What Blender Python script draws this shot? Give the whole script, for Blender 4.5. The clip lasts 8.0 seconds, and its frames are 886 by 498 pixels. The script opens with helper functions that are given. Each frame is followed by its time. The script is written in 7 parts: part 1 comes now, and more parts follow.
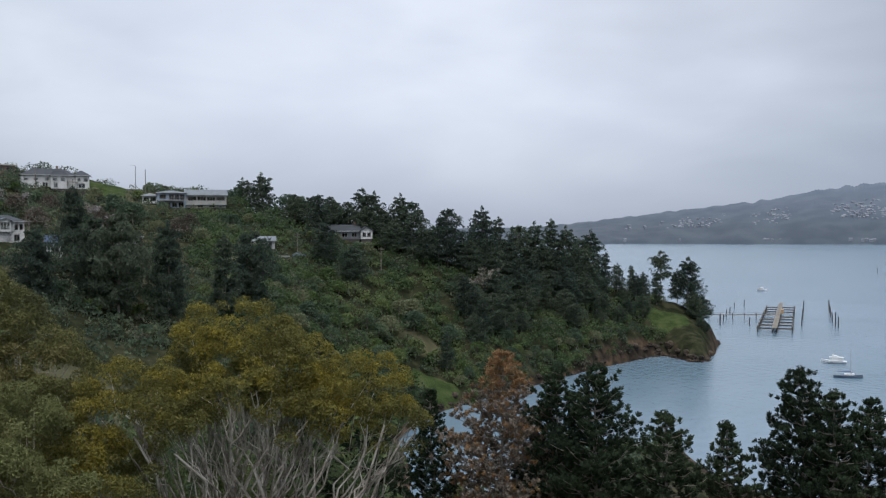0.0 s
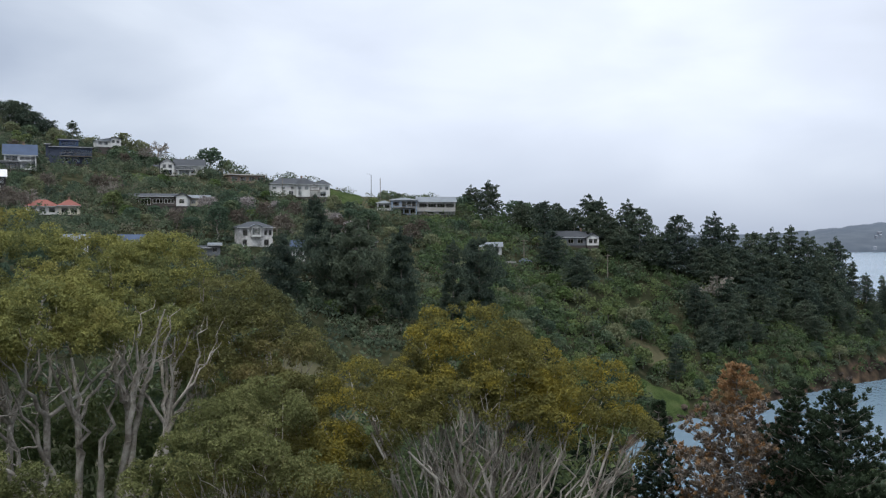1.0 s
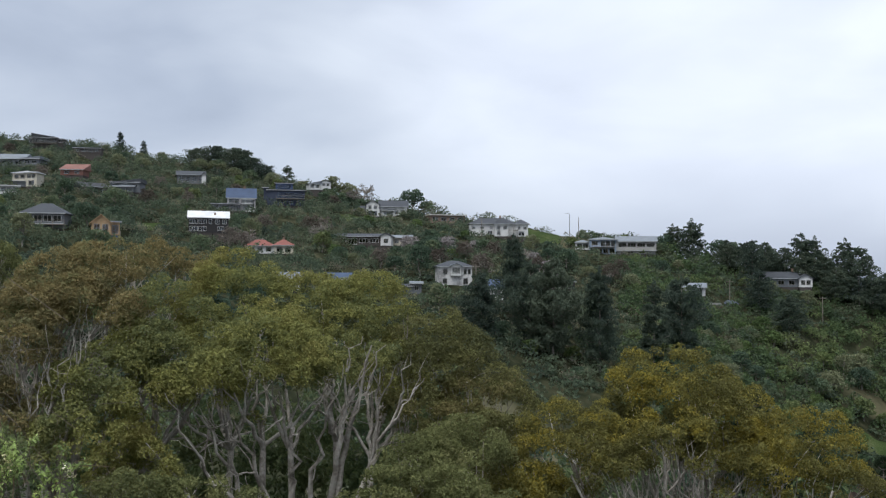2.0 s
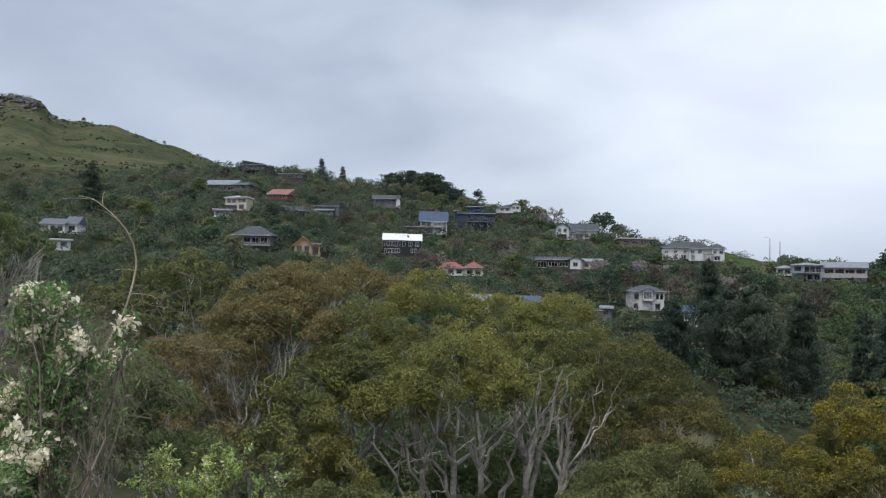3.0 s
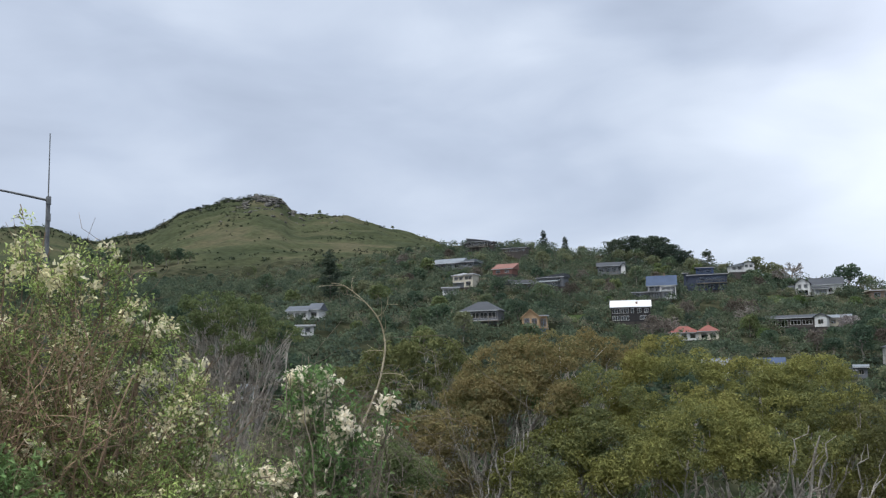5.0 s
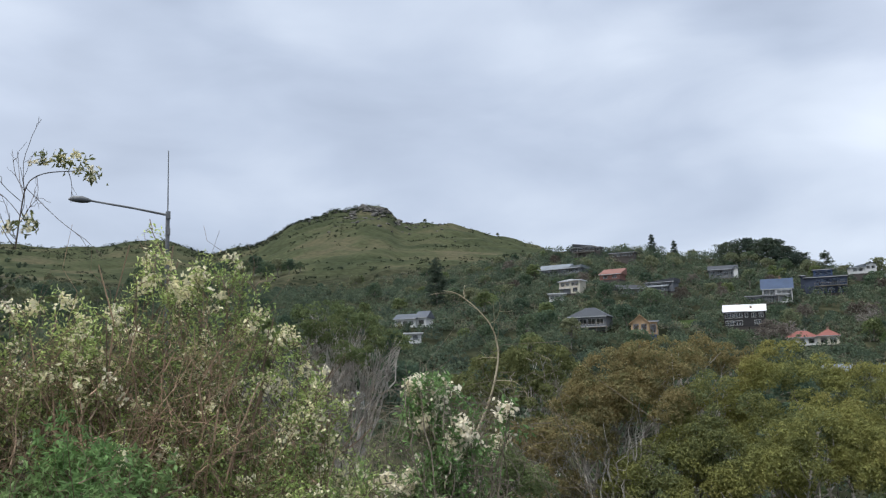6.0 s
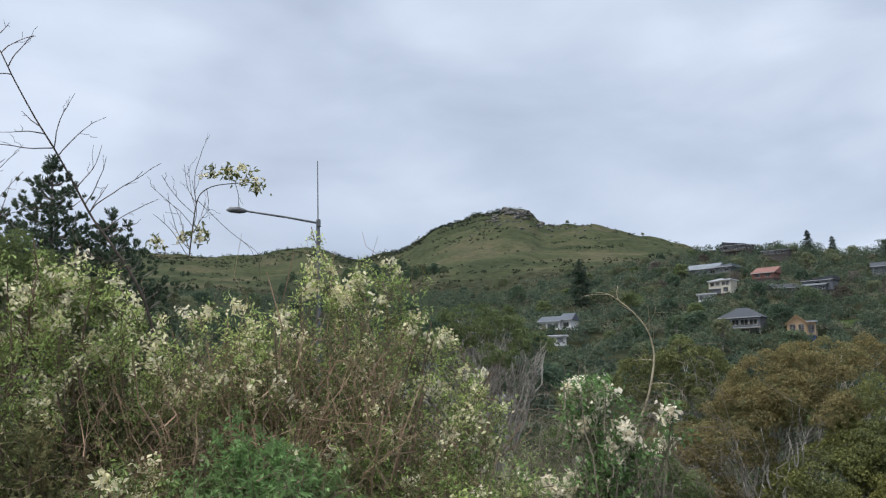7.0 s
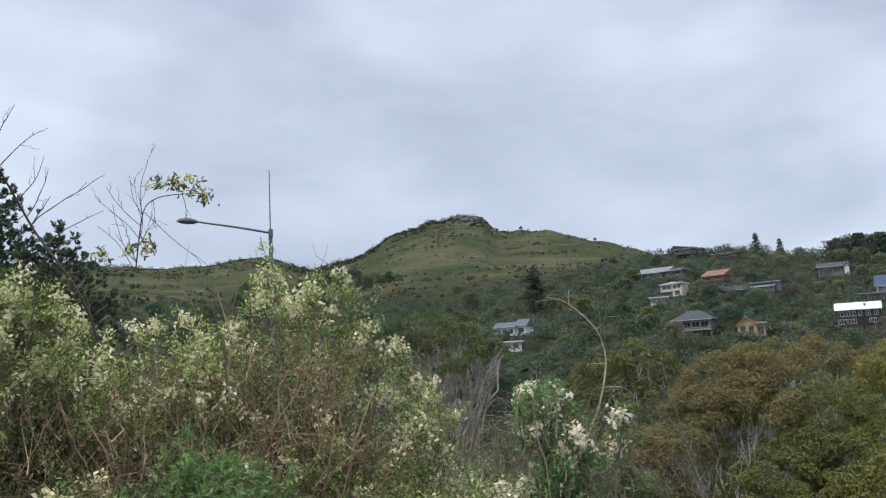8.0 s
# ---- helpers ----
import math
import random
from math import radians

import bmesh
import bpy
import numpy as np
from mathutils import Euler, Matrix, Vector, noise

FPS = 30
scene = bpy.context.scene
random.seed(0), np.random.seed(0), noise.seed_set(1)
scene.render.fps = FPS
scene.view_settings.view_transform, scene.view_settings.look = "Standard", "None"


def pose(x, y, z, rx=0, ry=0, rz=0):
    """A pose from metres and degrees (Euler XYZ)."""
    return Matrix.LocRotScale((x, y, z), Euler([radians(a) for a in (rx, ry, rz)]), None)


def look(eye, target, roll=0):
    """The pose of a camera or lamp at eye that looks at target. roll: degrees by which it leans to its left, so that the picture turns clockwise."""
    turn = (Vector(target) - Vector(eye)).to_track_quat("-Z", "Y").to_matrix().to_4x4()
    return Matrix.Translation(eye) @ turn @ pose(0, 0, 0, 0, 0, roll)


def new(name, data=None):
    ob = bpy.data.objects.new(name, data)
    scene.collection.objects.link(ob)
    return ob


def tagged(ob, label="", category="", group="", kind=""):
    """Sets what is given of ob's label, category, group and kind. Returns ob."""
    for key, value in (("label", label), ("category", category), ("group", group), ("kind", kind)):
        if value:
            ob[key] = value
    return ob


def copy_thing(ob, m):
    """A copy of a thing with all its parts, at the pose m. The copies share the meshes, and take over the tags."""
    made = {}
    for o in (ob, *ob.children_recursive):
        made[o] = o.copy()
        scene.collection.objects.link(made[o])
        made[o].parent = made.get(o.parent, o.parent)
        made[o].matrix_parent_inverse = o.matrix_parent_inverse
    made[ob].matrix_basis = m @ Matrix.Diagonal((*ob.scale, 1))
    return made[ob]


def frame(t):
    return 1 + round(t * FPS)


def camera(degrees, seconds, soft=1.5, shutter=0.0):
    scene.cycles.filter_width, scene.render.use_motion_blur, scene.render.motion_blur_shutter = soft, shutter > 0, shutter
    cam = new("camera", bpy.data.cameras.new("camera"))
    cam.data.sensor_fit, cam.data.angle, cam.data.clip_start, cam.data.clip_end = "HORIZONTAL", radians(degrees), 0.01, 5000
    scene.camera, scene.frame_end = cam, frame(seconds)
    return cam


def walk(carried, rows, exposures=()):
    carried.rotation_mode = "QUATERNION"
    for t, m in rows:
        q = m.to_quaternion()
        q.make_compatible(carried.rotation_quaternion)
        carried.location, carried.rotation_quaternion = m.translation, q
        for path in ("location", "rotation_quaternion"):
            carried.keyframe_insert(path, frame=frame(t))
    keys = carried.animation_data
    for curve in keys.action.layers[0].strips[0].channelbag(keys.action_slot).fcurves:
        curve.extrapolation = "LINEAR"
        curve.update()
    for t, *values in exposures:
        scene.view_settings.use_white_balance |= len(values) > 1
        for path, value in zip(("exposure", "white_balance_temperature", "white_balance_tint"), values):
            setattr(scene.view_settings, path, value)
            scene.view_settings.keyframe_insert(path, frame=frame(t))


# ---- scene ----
# A hand-held pan from a hilltop lookout: the eye swings at arm's length round the person who turns.
EYE_Z = 48.0
ARM = 0.45
cam = camera(50.86, 8.0, soft=1.25)
# seconds, bearing, pitch up, lean (degrees)
TURNS = (
    (0.0, 0.00, -1.29, -0.23), (0.5, -4.92, -1.19, -0.18), (1.0, -13.81, -0.87, -0.08), (1.5, -20.63, 0.23, 0.05),
    (1.7, -22.73, 0.83, 0.17), (2.8, -35.14, 2.75, 0.93), (3.0, -37.53, 2.80, 1.25), (3.5, -41.63, 2.66, 1.42),
    (4.0, -44.11, 3.33, 0.92), (4.5, -45.65, 5.84, -0.47), (5.0, -51.31, 7.18, -1.38), (5.2, -53.51, 7.20, -1.23),
    (6.3, -60.08, 8.13, -1.73), (6.5, -62.34, 8.30, -1.69), (7.0, -66.64, 8.19, -1.56), (7.5, -68.13, 8.44, -2.09),
    (8.0, -63.79, 8.55, -2.86),
)


def held(bearing, pitch, lean):
    b, p = radians(bearing), radians(pitch)
    eye = Vector((ARM * math.sin(b), ARM * math.cos(b), EYE_Z))
    return look(eye, eye + Vector((math.sin(b) * math.cos(p), math.cos(b) * math.cos(p), math.sin(p))), lean)


walk(cam, [(t, held(b, p, k)) for t, b, p, k in TURNS],
     exposures=((0.0, -0.2), (0.5, 0.02), (1.0, 0.05), (1.5, 0.05), (3.0, 0.06), (3.5, 0.12), (5.0, 0.22), (8.0, 0.25)))
# ---- overcast sky and a veiled sun ----
SUN_BEARING, SUN_HEIGHT = 175.0, 66.0
world = bpy.data.worlds.new("overcast_sky")
scene.world = world
world.use_nodes = True
wn, wl = world.node_tree.nodes, world.node_tree.links
wn.clear()
w_out = wn.new("ShaderNodeOutputWorld")
w_bg = wn.new("ShaderNodeBackground")
w_sky = wn.new("ShaderNodeTexSky")
w_sky.sky_type, w_sky.sun_disc = "NISHITA", False
w_sky.sun_elevation, w_sky.sun_rotation = radians(SUN_HEIGHT), radians(SUN_BEARING)
w_co = wn.new("ShaderNodeTexCoord")
w_map = wn.new("ShaderNodeMapping")
w_map.inputs["Scale"].default_value = (1.0, 1.0, 2.6)
w_map.inputs["Location"].default_value = (0.35, 0.1, 0.2)
wl.new(w_co.outputs["Generated"], w_map.inputs["Vector"])


def sky_noise(scale, detail, rough, distort):
    n = wn.new("ShaderNodeTexNoise")
    n.inputs["Scale"].default_value, n.inputs["Detail"].default_value = scale, detail
    n.inputs["Roughness"].default_value, n.inputs["Distortion"].default_value = rough, distort
    wl.new(w_map.outputs["Vector"], n.inputs["Vector"])
    return n


w_big, w_fine = sky_noise(1.7, 3, 0.5, 0.4), sky_noise(5.0, 5, 0.5, 0.3)
w_mix = wn.new("ShaderNodeMath")
w_mix.operation = "MULTIPLY_ADD"
w_mix.inputs[1].default_value = 0.35
wl.new(w_fine.outputs["Fac"], w_mix.inputs[0])
wl.new(w_big.outputs["Fac"], w_mix.inputs[2])
w_ramp = wn.new("ShaderNodeValToRGB")
cr = w_ramp.color_ramp
cr.elements[0].position, cr.elements[0].color = 0.42, (0.31, 0.366, 0.475, 1)
cr.elements[1].position, cr.elements[1].color = 0.92, (0.70, 0.775, 0.895, 1)
mid_stop = cr.elements.new(0.665)
mid_stop.color = (0.475, 0.547, 0.68, 1)
wl.new(w_mix.outputs[0], w_ramp.inputs["Fac"])
# a dull band of mist low down
w_sep = wn.new("ShaderNodeSeparateXYZ")
wl.new(w_co.outputs["Generated"], w_sep.inputs[0])
w_low = wn.new("ShaderNodeMapRange")
w_low.inputs["From Min"].default_value, w_low.inputs["From Max"].default_value = 0.0, 0.13
w_low.inputs["To Min"].default_value, w_low.inputs["To Max"].default_value = 0.75, 0.0
wl.new(w_sep.outputs["Z"], w_low.inputs["Value"])
w_mist = wn.new("ShaderNodeMixRGB")
w_mist.inputs["Color2"].default_value = (0.385, 0.45, 0.585, 1)
wl.new(w_low.outputs[0], w_mist.inputs["Fac"])
# overcast: brightest round the veiled sun and overhead; a thin place in the cloud to the north


def glow_towards(bearing, height, wide, color, before):
    dot = wn.new("ShaderNodeVectorMath")
    dot.operation = "DOT_PRODUCT"
    b, h = radians(bearing), radians(height)
    dot.inputs[1].default_value = (math.sin(b) * math.cos(h), math.cos(b) * math.cos(h), math.sin(h))
    wl.new(w_co.outputs["Generated"], dot.inputs[0])
    rng = wn.new("ShaderNodeMapRange")
    rng.interpolation_type = "SMOOTHSTEP"
    rng.inputs["From Min"].default_value, rng.inputs["From Max"].default_value = math.cos(radians(wide)), 1.0
    wl.new(dot.outputs["Value"], rng.inputs["Value"])
    add = wn.new("ShaderNodeMixRGB")
    add.blend_type = "ADD"
    add.inputs["Color2"].default_value = (*color, 1)
    wl.new(rng.outputs[0], add.inputs["Fac"])
    wl.new(before, add.inputs["Color1"])
    return add.outputs["Color"]


w_lit = glow_towards(-2, 19, 33, (0.385, 0.385, 0.4), w_ramp.outputs["Color"])
# thick and thin places in the cloud
for cloud in ((-17, 7, 10, (-0.20, -0.20, -0.19)), (15, 6, 9, (-0.16, -0.16, -0.14)), (-21, 15, 12, (-0.12, -0.12, -0.11)), (-56, 17, 26, (-0.21, -0.21, -0.185)), (-80, 8, 17, (-0.10, -0.10, -0.09)), (-85, 14, 14, (0.05, 0.05, 0.05)), (24, 12, 10, (0.08, 0.08, 0.08))):
    w_lit = glow_towards(*cloud, w_lit)
w_lit = glow_towards(0, 90, 66, (0.55, 0.58, 0.62), w_lit)
w_lit = glow_towards(SUN_BEARING, SUN_HEIGHT, 60, (1.25, 1.27, 1.27), w_lit)
wl.new(w_lit, w_mist.inputs["Color1"])
w_scale = wn.new("ShaderNodeMixRGB")
w_scale.blend_type = "MULTIPLY"
w_scale.inputs["Fac"].default_value = 1
w_scale.inputs["Color2"].default_value = (0.1, 0.1, 0.1, 1)
wl.new(w_sky.outputs["Color"], w_scale.inputs["Color1"])
w_cover = wn.new("ShaderNodeMixRGB")
w_cover.inputs["Fac"].default_value = 0.94
wl.new(w_scale.outputs["Color"], w_cover.inputs["Color1"])
wl.new(w_mist.outputs["Color"], w_cover.inputs["Color2"])
wl.new(w_cover.outputs["Color"], w_bg.inputs["Color"])
w_bg.inputs["Strength"].default_value = 1.0
wl.new(w_bg.outputs[0], w_out.inputs["Surface"])

sun = new("sun", bpy.data.lights.new("sun", "SUN"))
sun.data.energy, sun.data.angle, sun.data.color = 1.5, radians(20), (1.0, 0.97, 0.92)
sun_dir = Vector((math.sin(radians(SUN_BEARING)) * math.cos(radians(SUN_HEIGHT)), math.cos(radians(SUN_BEARING)) * math.cos(radians(SUN_HEIGHT)), math.sin(radians(SUN_HEIGHT))))
sun.matrix_world = look(sun_dir * 100, (0, 0, 0))
# ---- materials ----


def material(name, colors, scale=1.0, rough=0.7, bump=0.0, detail=4.0, metal=0.0, fine=6.0, spread=(0.35, 0.65), per_object=0.0, translucent=0.0, spec=0.3, per_leaf=0.0):
    """A noise-varied surface. colors: two or three base colours; scale: noise cells per metre."""
    m = bpy.data.materials.new(name)
    m.use_nodes = True
    nodes, links = m.node_tree.nodes, m.node_tree.links
    bsdf = nodes["Principled BSDF"]
    geo = nodes.new("ShaderNodeNewGeometry")
    big = nodes.new("ShaderNodeTexNoise")
    big.inputs["Scale"].default_value, big.inputs["Detail"].default_value = scale, detail
    small = nodes.new("ShaderNodeTexNoise")
    small.inputs["Scale"].default_value, small.inputs["Detail"].default_value = scale * fine, 3
    for n in (big, small):
        links.new(geo.outputs["Position"], n.inputs["Vector"])
    add = nodes.new("ShaderNodeMath")
    add.operation = "MULTIPLY_ADD"
    add.inputs[1].default_value = 0.45
    links.new(small.outputs["Fac"], add.inputs[0])
    links.new(big.outputs["Fac"], add.inputs[2])
    shift = nodes.new("ShaderNodeMath")
    shift.operation = "SUBTRACT"
    shift.inputs[1].default_value = 0.225
    links.new(add.outputs[0], shift.inputs[0])
    last = shift
    if per_object:
        info = nodes.new("ShaderNodeObjectInfo")
        more = nodes.new("ShaderNodeMath")
        more.operation = "MULTIPLY_ADD"
        more.inputs[1].default_value = per_object
        links.new(info.outputs["Random"], more.inputs[0])
        links.new(shift.outputs[0], more.inputs[2])
        less = nodes.new("ShaderNodeMath")
        less.operation = "SUBTRACT"
        less.inputs[1].default_value = per_object / 2
        links.new(more.outputs[0], less.inputs[0])
        last = less
    ramp_node = nodes.new("ShaderNodeValToRGB")
    stops = ramp_node.color_ramp
    stops.elements[0].position, stops.elements[1].position = spread
    stops.elements[0].color, stops.elements[1].color = (*colors[0], 1), (*colors[-1], 1)
    for k, c in enumerate(colors[1:-1], 1):
        stops.elements.new(spread[0] + (spread[1] - spread[0]) * k / (len(colors) - 1)).color = (*c, 1)
    links.new(last.outputs[0], ramp_node.inputs["Fac"])
    tone = ramp_node.outputs["Color"]
    if per_leaf:
        # every leaf a little lighter or darker than the next
        vary = nodes.new("ShaderNodeMapRange")
        vary.inputs["To Min"].default_value, vary.inputs["To Max"].default_value = 1 - per_leaf, 1 + per_leaf
        links.new(geo.outputs["Random Per Island"], vary.inputs["Value"])
        scaled = nodes.new("ShaderNodeVectorMath")
        scaled.operation = "SCALE"
        links.new(tone, scaled.inputs[0])
        links.new(vary.outputs[0], scaled.inputs["Scale"])
        tone = scaled.outputs[0]
    links.new(tone, bsdf.inputs["Base Color"])
    bsdf.inputs["Roughness"].default_value, bsdf.inputs["Metallic"].default_value = rough, metal
    bsdf.inputs["Specular IOR Level"].default_value = spec
    if bump:
        b = nodes.new("ShaderNodeBump")
        b.inputs["Strength"].default_value, b.inputs["Distance"].default_value = bump, 0.3 / scale
        links.new(small.outputs["Fac"], b.inputs["Height"])
        links.new(b.outputs["Normal"], bsdf.inputs["Normal"])
    if translucent:
        out = nodes["Material Output"]
        tr = nodes.new("ShaderNodeBsdfTranslucent")
        links.new(tone, tr.inputs["Color"])
        mix = nodes.new("ShaderNodeMixShader")
        mix.inputs["Fac"].default_value = translucent
        links.new(bsdf.outputs[0], mix.inputs[1])
        links.new(tr.outputs[0], mix.inputs[2])
        links.new(mix.outputs[0], out.inputs["Surface"])
    return m


def leaf(name, *colors, scale=0.4, per_object=0.0, spread=(0.3, 0.7), per_leaf=0.3, thin=0.4, rough=0.75, spec=0.1):
    return material(name, colors, scale=scale, rough=rough, per_object=per_object, translucent=thin, spread=spread, fine=9, per_leaf=per_leaf, spec=spec)


# extra blue in scrub and broad leaves is distance haze, mixed into the colour
M_SCRUB = leaf("scrub_leaves", (0.057, 0.079, 0.063), (0.089, 0.120, 0.076), (0.138, 0.151, 0.097), scale=0.09, spread=(0.3, 0.72), per_leaf=0.12, thin=0.4)
M_BROAD = leaf("broad_leaves", (0.066, 0.100, 0.068), (0.106, 0.149, 0.088), (0.179, 0.193, 0.113), scale=0.2, per_object=0.7, per_leaf=0.12, thin=0.4)
M_LIGHTLEAF = leaf("light_green_leaves", (0.075, 0.115, 0.045), (0.11, 0.16, 0.06), (0.15, 0.18, 0.075), scale=0.3, per_object=0.4, per_leaf=0.2)
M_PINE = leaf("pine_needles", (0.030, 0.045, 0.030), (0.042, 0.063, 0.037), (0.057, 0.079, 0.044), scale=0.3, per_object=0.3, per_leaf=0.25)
# the pine needles paler and bluer: distance haze put into the colour
M_HAZEPINE = leaf("distant_pine_needles", (0.052, 0.072, 0.060), (0.074, 0.100, 0.073), (0.101, 0.125, 0.087), scale=0.5, per_object=0.35, per_leaf=0.12, thin=0.4)
M_SPRUCE = leaf("spruce_needles", (0.054, 0.078, 0.054), (0.078, 0.105, 0.069), (0.105, 0.135, 0.084), scale=0.3, per_leaf=0.25)
M_RUSTPINE = leaf("rusty_needles", (0.230, 0.158, 0.088), (0.322, 0.189, 0.096), (0.265, 0.194, 0.112), scale=0.6)
M_DEADPINE = leaf("dead_needles", (0.14, 0.12, 0.10), (0.21, 0.175, 0.145), (0.24, 0.185, 0.14), scale=0.6, thin=0.2)
M_GOLD = leaf("golden_leaves", (0.115, 0.113, 0.043), (0.153, 0.144, 0.046), (0.274, 0.226, 0.041), scale=0.22, spread=(0.40, 0.70))
M_OLIVE = leaf("olive_leaves", (0.130, 0.150, 0.071), (0.224, 0.227, 0.076), (0.243, 0.221, 0.077), scale=0.4, spread=(0.3, 0.75))
M_BROWNOLIVE = leaf("brown_olive_leaves", (0.098, 0.104, 0.046), (0.144, 0.144, 0.057), (0.172, 0.147, 0.064), scale=0.4)
M_DULLOLIVE = leaf("dull_olive_leaves", (0.105, 0.118, 0.051), (0.154, 0.167, 0.068), (0.191, 0.192, 0.085), scale=0.5)
M_RUST = leaf("rusty_leaves", (0.156, 0.161, 0.083), (0.226, 0.181, 0.083), (0.176, 0.187, 0.089), scale=0.5)
M_GREYLEAF = leaf("grey_green_leaves", (0.089, 0.121, 0.055), (0.141, 0.174, 0.075), (0.178, 0.198, 0.092), scale=0.6)
M_GULLY = leaf("gully_scrub_leaves", (0.055, 0.086, 0.046), (0.087, 0.129, 0.058), (0.138, 0.168, 0.072), scale=0.06, spread=(0.35, 0.68), per_leaf=0.12, thin=0.4)
M_GARDEN = leaf("garden_scrub_leaves", (0.072, 0.100, 0.073), (0.120, 0.162, 0.098), (0.161, 0.148, 0.116), (0.200, 0.211, 0.128), scale=0.11, spread=(0.34, 0.66), per_leaf=0.12, thin=0.4)
M_HILLSHRUB = material("hill_shrub_leaves", ((0.024, 0.033, 0.024), (0.04, 0.05, 0.034)), scale=0.05, rough=1.0, spec=0.0, per_leaf=0.1)
M_THICKET = leaf("thicket_leaves", (0.090, 0.124, 0.071), (0.128, 0.168, 0.075), (0.188, 0.210, 0.098), scale=0.5, per_leaf=0.18)
M_BUSHLEAF = leaf("shrub_leaves", (0.155, 0.215, 0.075), (0.290, 0.370, 0.122), (0.470, 0.540, 0.200), scale=1.6, per_leaf=0.6, rough=0.5, spec=0.35)
M_DARKLEAF = leaf("dark_shrub_leaves", (0.075, 0.092, 0.042), (0.133, 0.149, 0.067), (0.238, 0.200, 0.097), scale=2.5, per_leaf=0.5)
M_RUSSET = material("russet_twigs", ((0.212, 0.144, 0.094), (0.389, 0.264, 0.175)), scale=3, rough=0.85)
M_FRESH = leaf("fresh_green_leaves", (0.11, 0.19, 0.075), (0.18, 0.29, 0.11), (0.25, 0.34, 0.15), scale=2)
M_PETAL = leaf("cream_petals", (0.645, 0.585, 0.335), (0.771, 0.718, 0.492), (0.833, 0.769, 0.649), scale=6)
M_PINKPETAL = leaf("white_pink_petals", (0.762, 0.677, 0.508), (0.871, 0.795, 0.636), (0.914, 0.858, 0.723), scale=6, per_leaf=0.15)
M_AUTUMN = leaf("brown_twiggy_leaves", (0.09, 0.076, 0.062), (0.13, 0.108, 0.09), (0.175, 0.155, 0.135), scale=0.5, per_object=0.5)
M_BLOSSOM = leaf("pale_blossom", (0.24, 0.215, 0.212), (0.34, 0.315, 0.31), scale=0.8)
M_BARK = material("grey_bark", ((0.16, 0.14, 0.12), (0.28, 0.26, 0.23)), scale=1.2, bump=0.4, rough=0.85)
M_GUMBARK = material("pale_gum_bark", ((0.195, 0.170, 0.145), (0.350, 0.318, 0.280), (0.450, 0.418, 0.375)), scale=1.5, bump=0.3, rough=0.8)
M_TWIG = material("brown_twigs", ((0.10, 0.07, 0.05), (0.21, 0.145, 0.10)), scale=3, rough=0.85)
M_GREYTWIG = material("grey_twigs", ((0.115, 0.095, 0.07), (0.205, 0.17, 0.13)), scale=3, rough=0.85)
M_DARKTWIG = material("dark_branch_bark", ((0.05, 0.04, 0.034), (0.11, 0.085, 0.07)), scale=3, rough=0.9)
M_DRYTWIG = material("dry_twigs", ((0.30, 0.25, 0.16), (0.42, 0.36, 0.25)), scale=3, rough=0.85)


def wall_paint(name, c, scale=0.5):
    return material(name, tuple(tuple(v * k for v in c) for k in (0.82, 1.0)), scale=scale, rough=0.75, bump=0.05, fine=8)


M_WHITE = wall_paint("white_weatherboard", (0.60, 0.60, 0.59))
M_TRIM = wall_paint("weathered_window_trim", (0.30, 0.30, 0.295))
M_NAVY = wall_paint("navy_cladding", (0.05, 0.062, 0.095))
M_BLUEGREY = wall_paint("blue_grey_weatherboard", (0.250, 0.312, 0.400))
M_TAUPE = wall_paint("taupe_weatherboard", (0.351, 0.345, 0.325))
M_STREAKED = material("streaked_white_stucco", ((0.26, 0.255, 0.25), (0.46, 0.455, 0.445), (0.56, 0.555, 0.545)), scale=0.45, rough=0.8, bump=0.05)
M_CREAM = wall_paint("cream_stucco", (0.52, 0.48, 0.39))
M_PALEWALL = wall_paint("pale_grey_weatherboard", (0.40, 0.41, 0.42))
M_GREYWALL = wall_paint("grey_weatherboard", (0.128, 0.138, 0.152))
M_DARKWALL = wall_paint("dark_timber", (0.075, 0.065, 0.06))
M_TANWALL = wall_paint("tan_cedar", (0.42, 0.285, 0.165))
M_BLACKTIMBER = wall_paint("black_stained_timber", (0.034, 0.033, 0.034))
M_BROWNWALL = wall_paint("brown_brick", (0.215, 0.153, 0.116))
M_BLUEWALL = wall_paint("blue_cladding", (0.07, 0.11, 0.22))
M_CONCRETE = wall_paint("pale_concrete", (0.28, 0.275, 0.265))
M_ROOFGREY = wall_paint("grey_iron_roof", (0.052, 0.058, 0.068))
M_ROOFPALE = wall_paint("pale_iron_roof", (0.173, 0.195, 0.217))
M_ROOFSLATE = wall_paint("slate_grey_iron_roof", (0.095, 0.108, 0.128))
M_ROOFWHITE = wall_paint("white_iron_roof", (0.62, 0.63, 0.64))
M_ROOFRED = wall_paint("orange_red_roof", (0.21, 0.075, 0.06))
M_ROOFSALMON = wall_paint("salmon_roof", (0.21, 0.10, 0.08))
M_ROOFBLUE = wall_paint("blue_iron_roof", (0.05, 0.075, 0.13))
M_ROOFDARK = wall_paint("dark_roof", (0.038, 0.041, 0.046))
M_TIMBER = material("weathered_timber", ((0.13, 0.115, 0.095), (0.23, 0.205, 0.175)), scale=0.6, bump=0.3)
M_STEEL = material("galvanised_steel", ((0.30, 0.31, 0.32), (0.42, 0.43, 0.44)), scale=2, rough=0.5, metal=0.6)
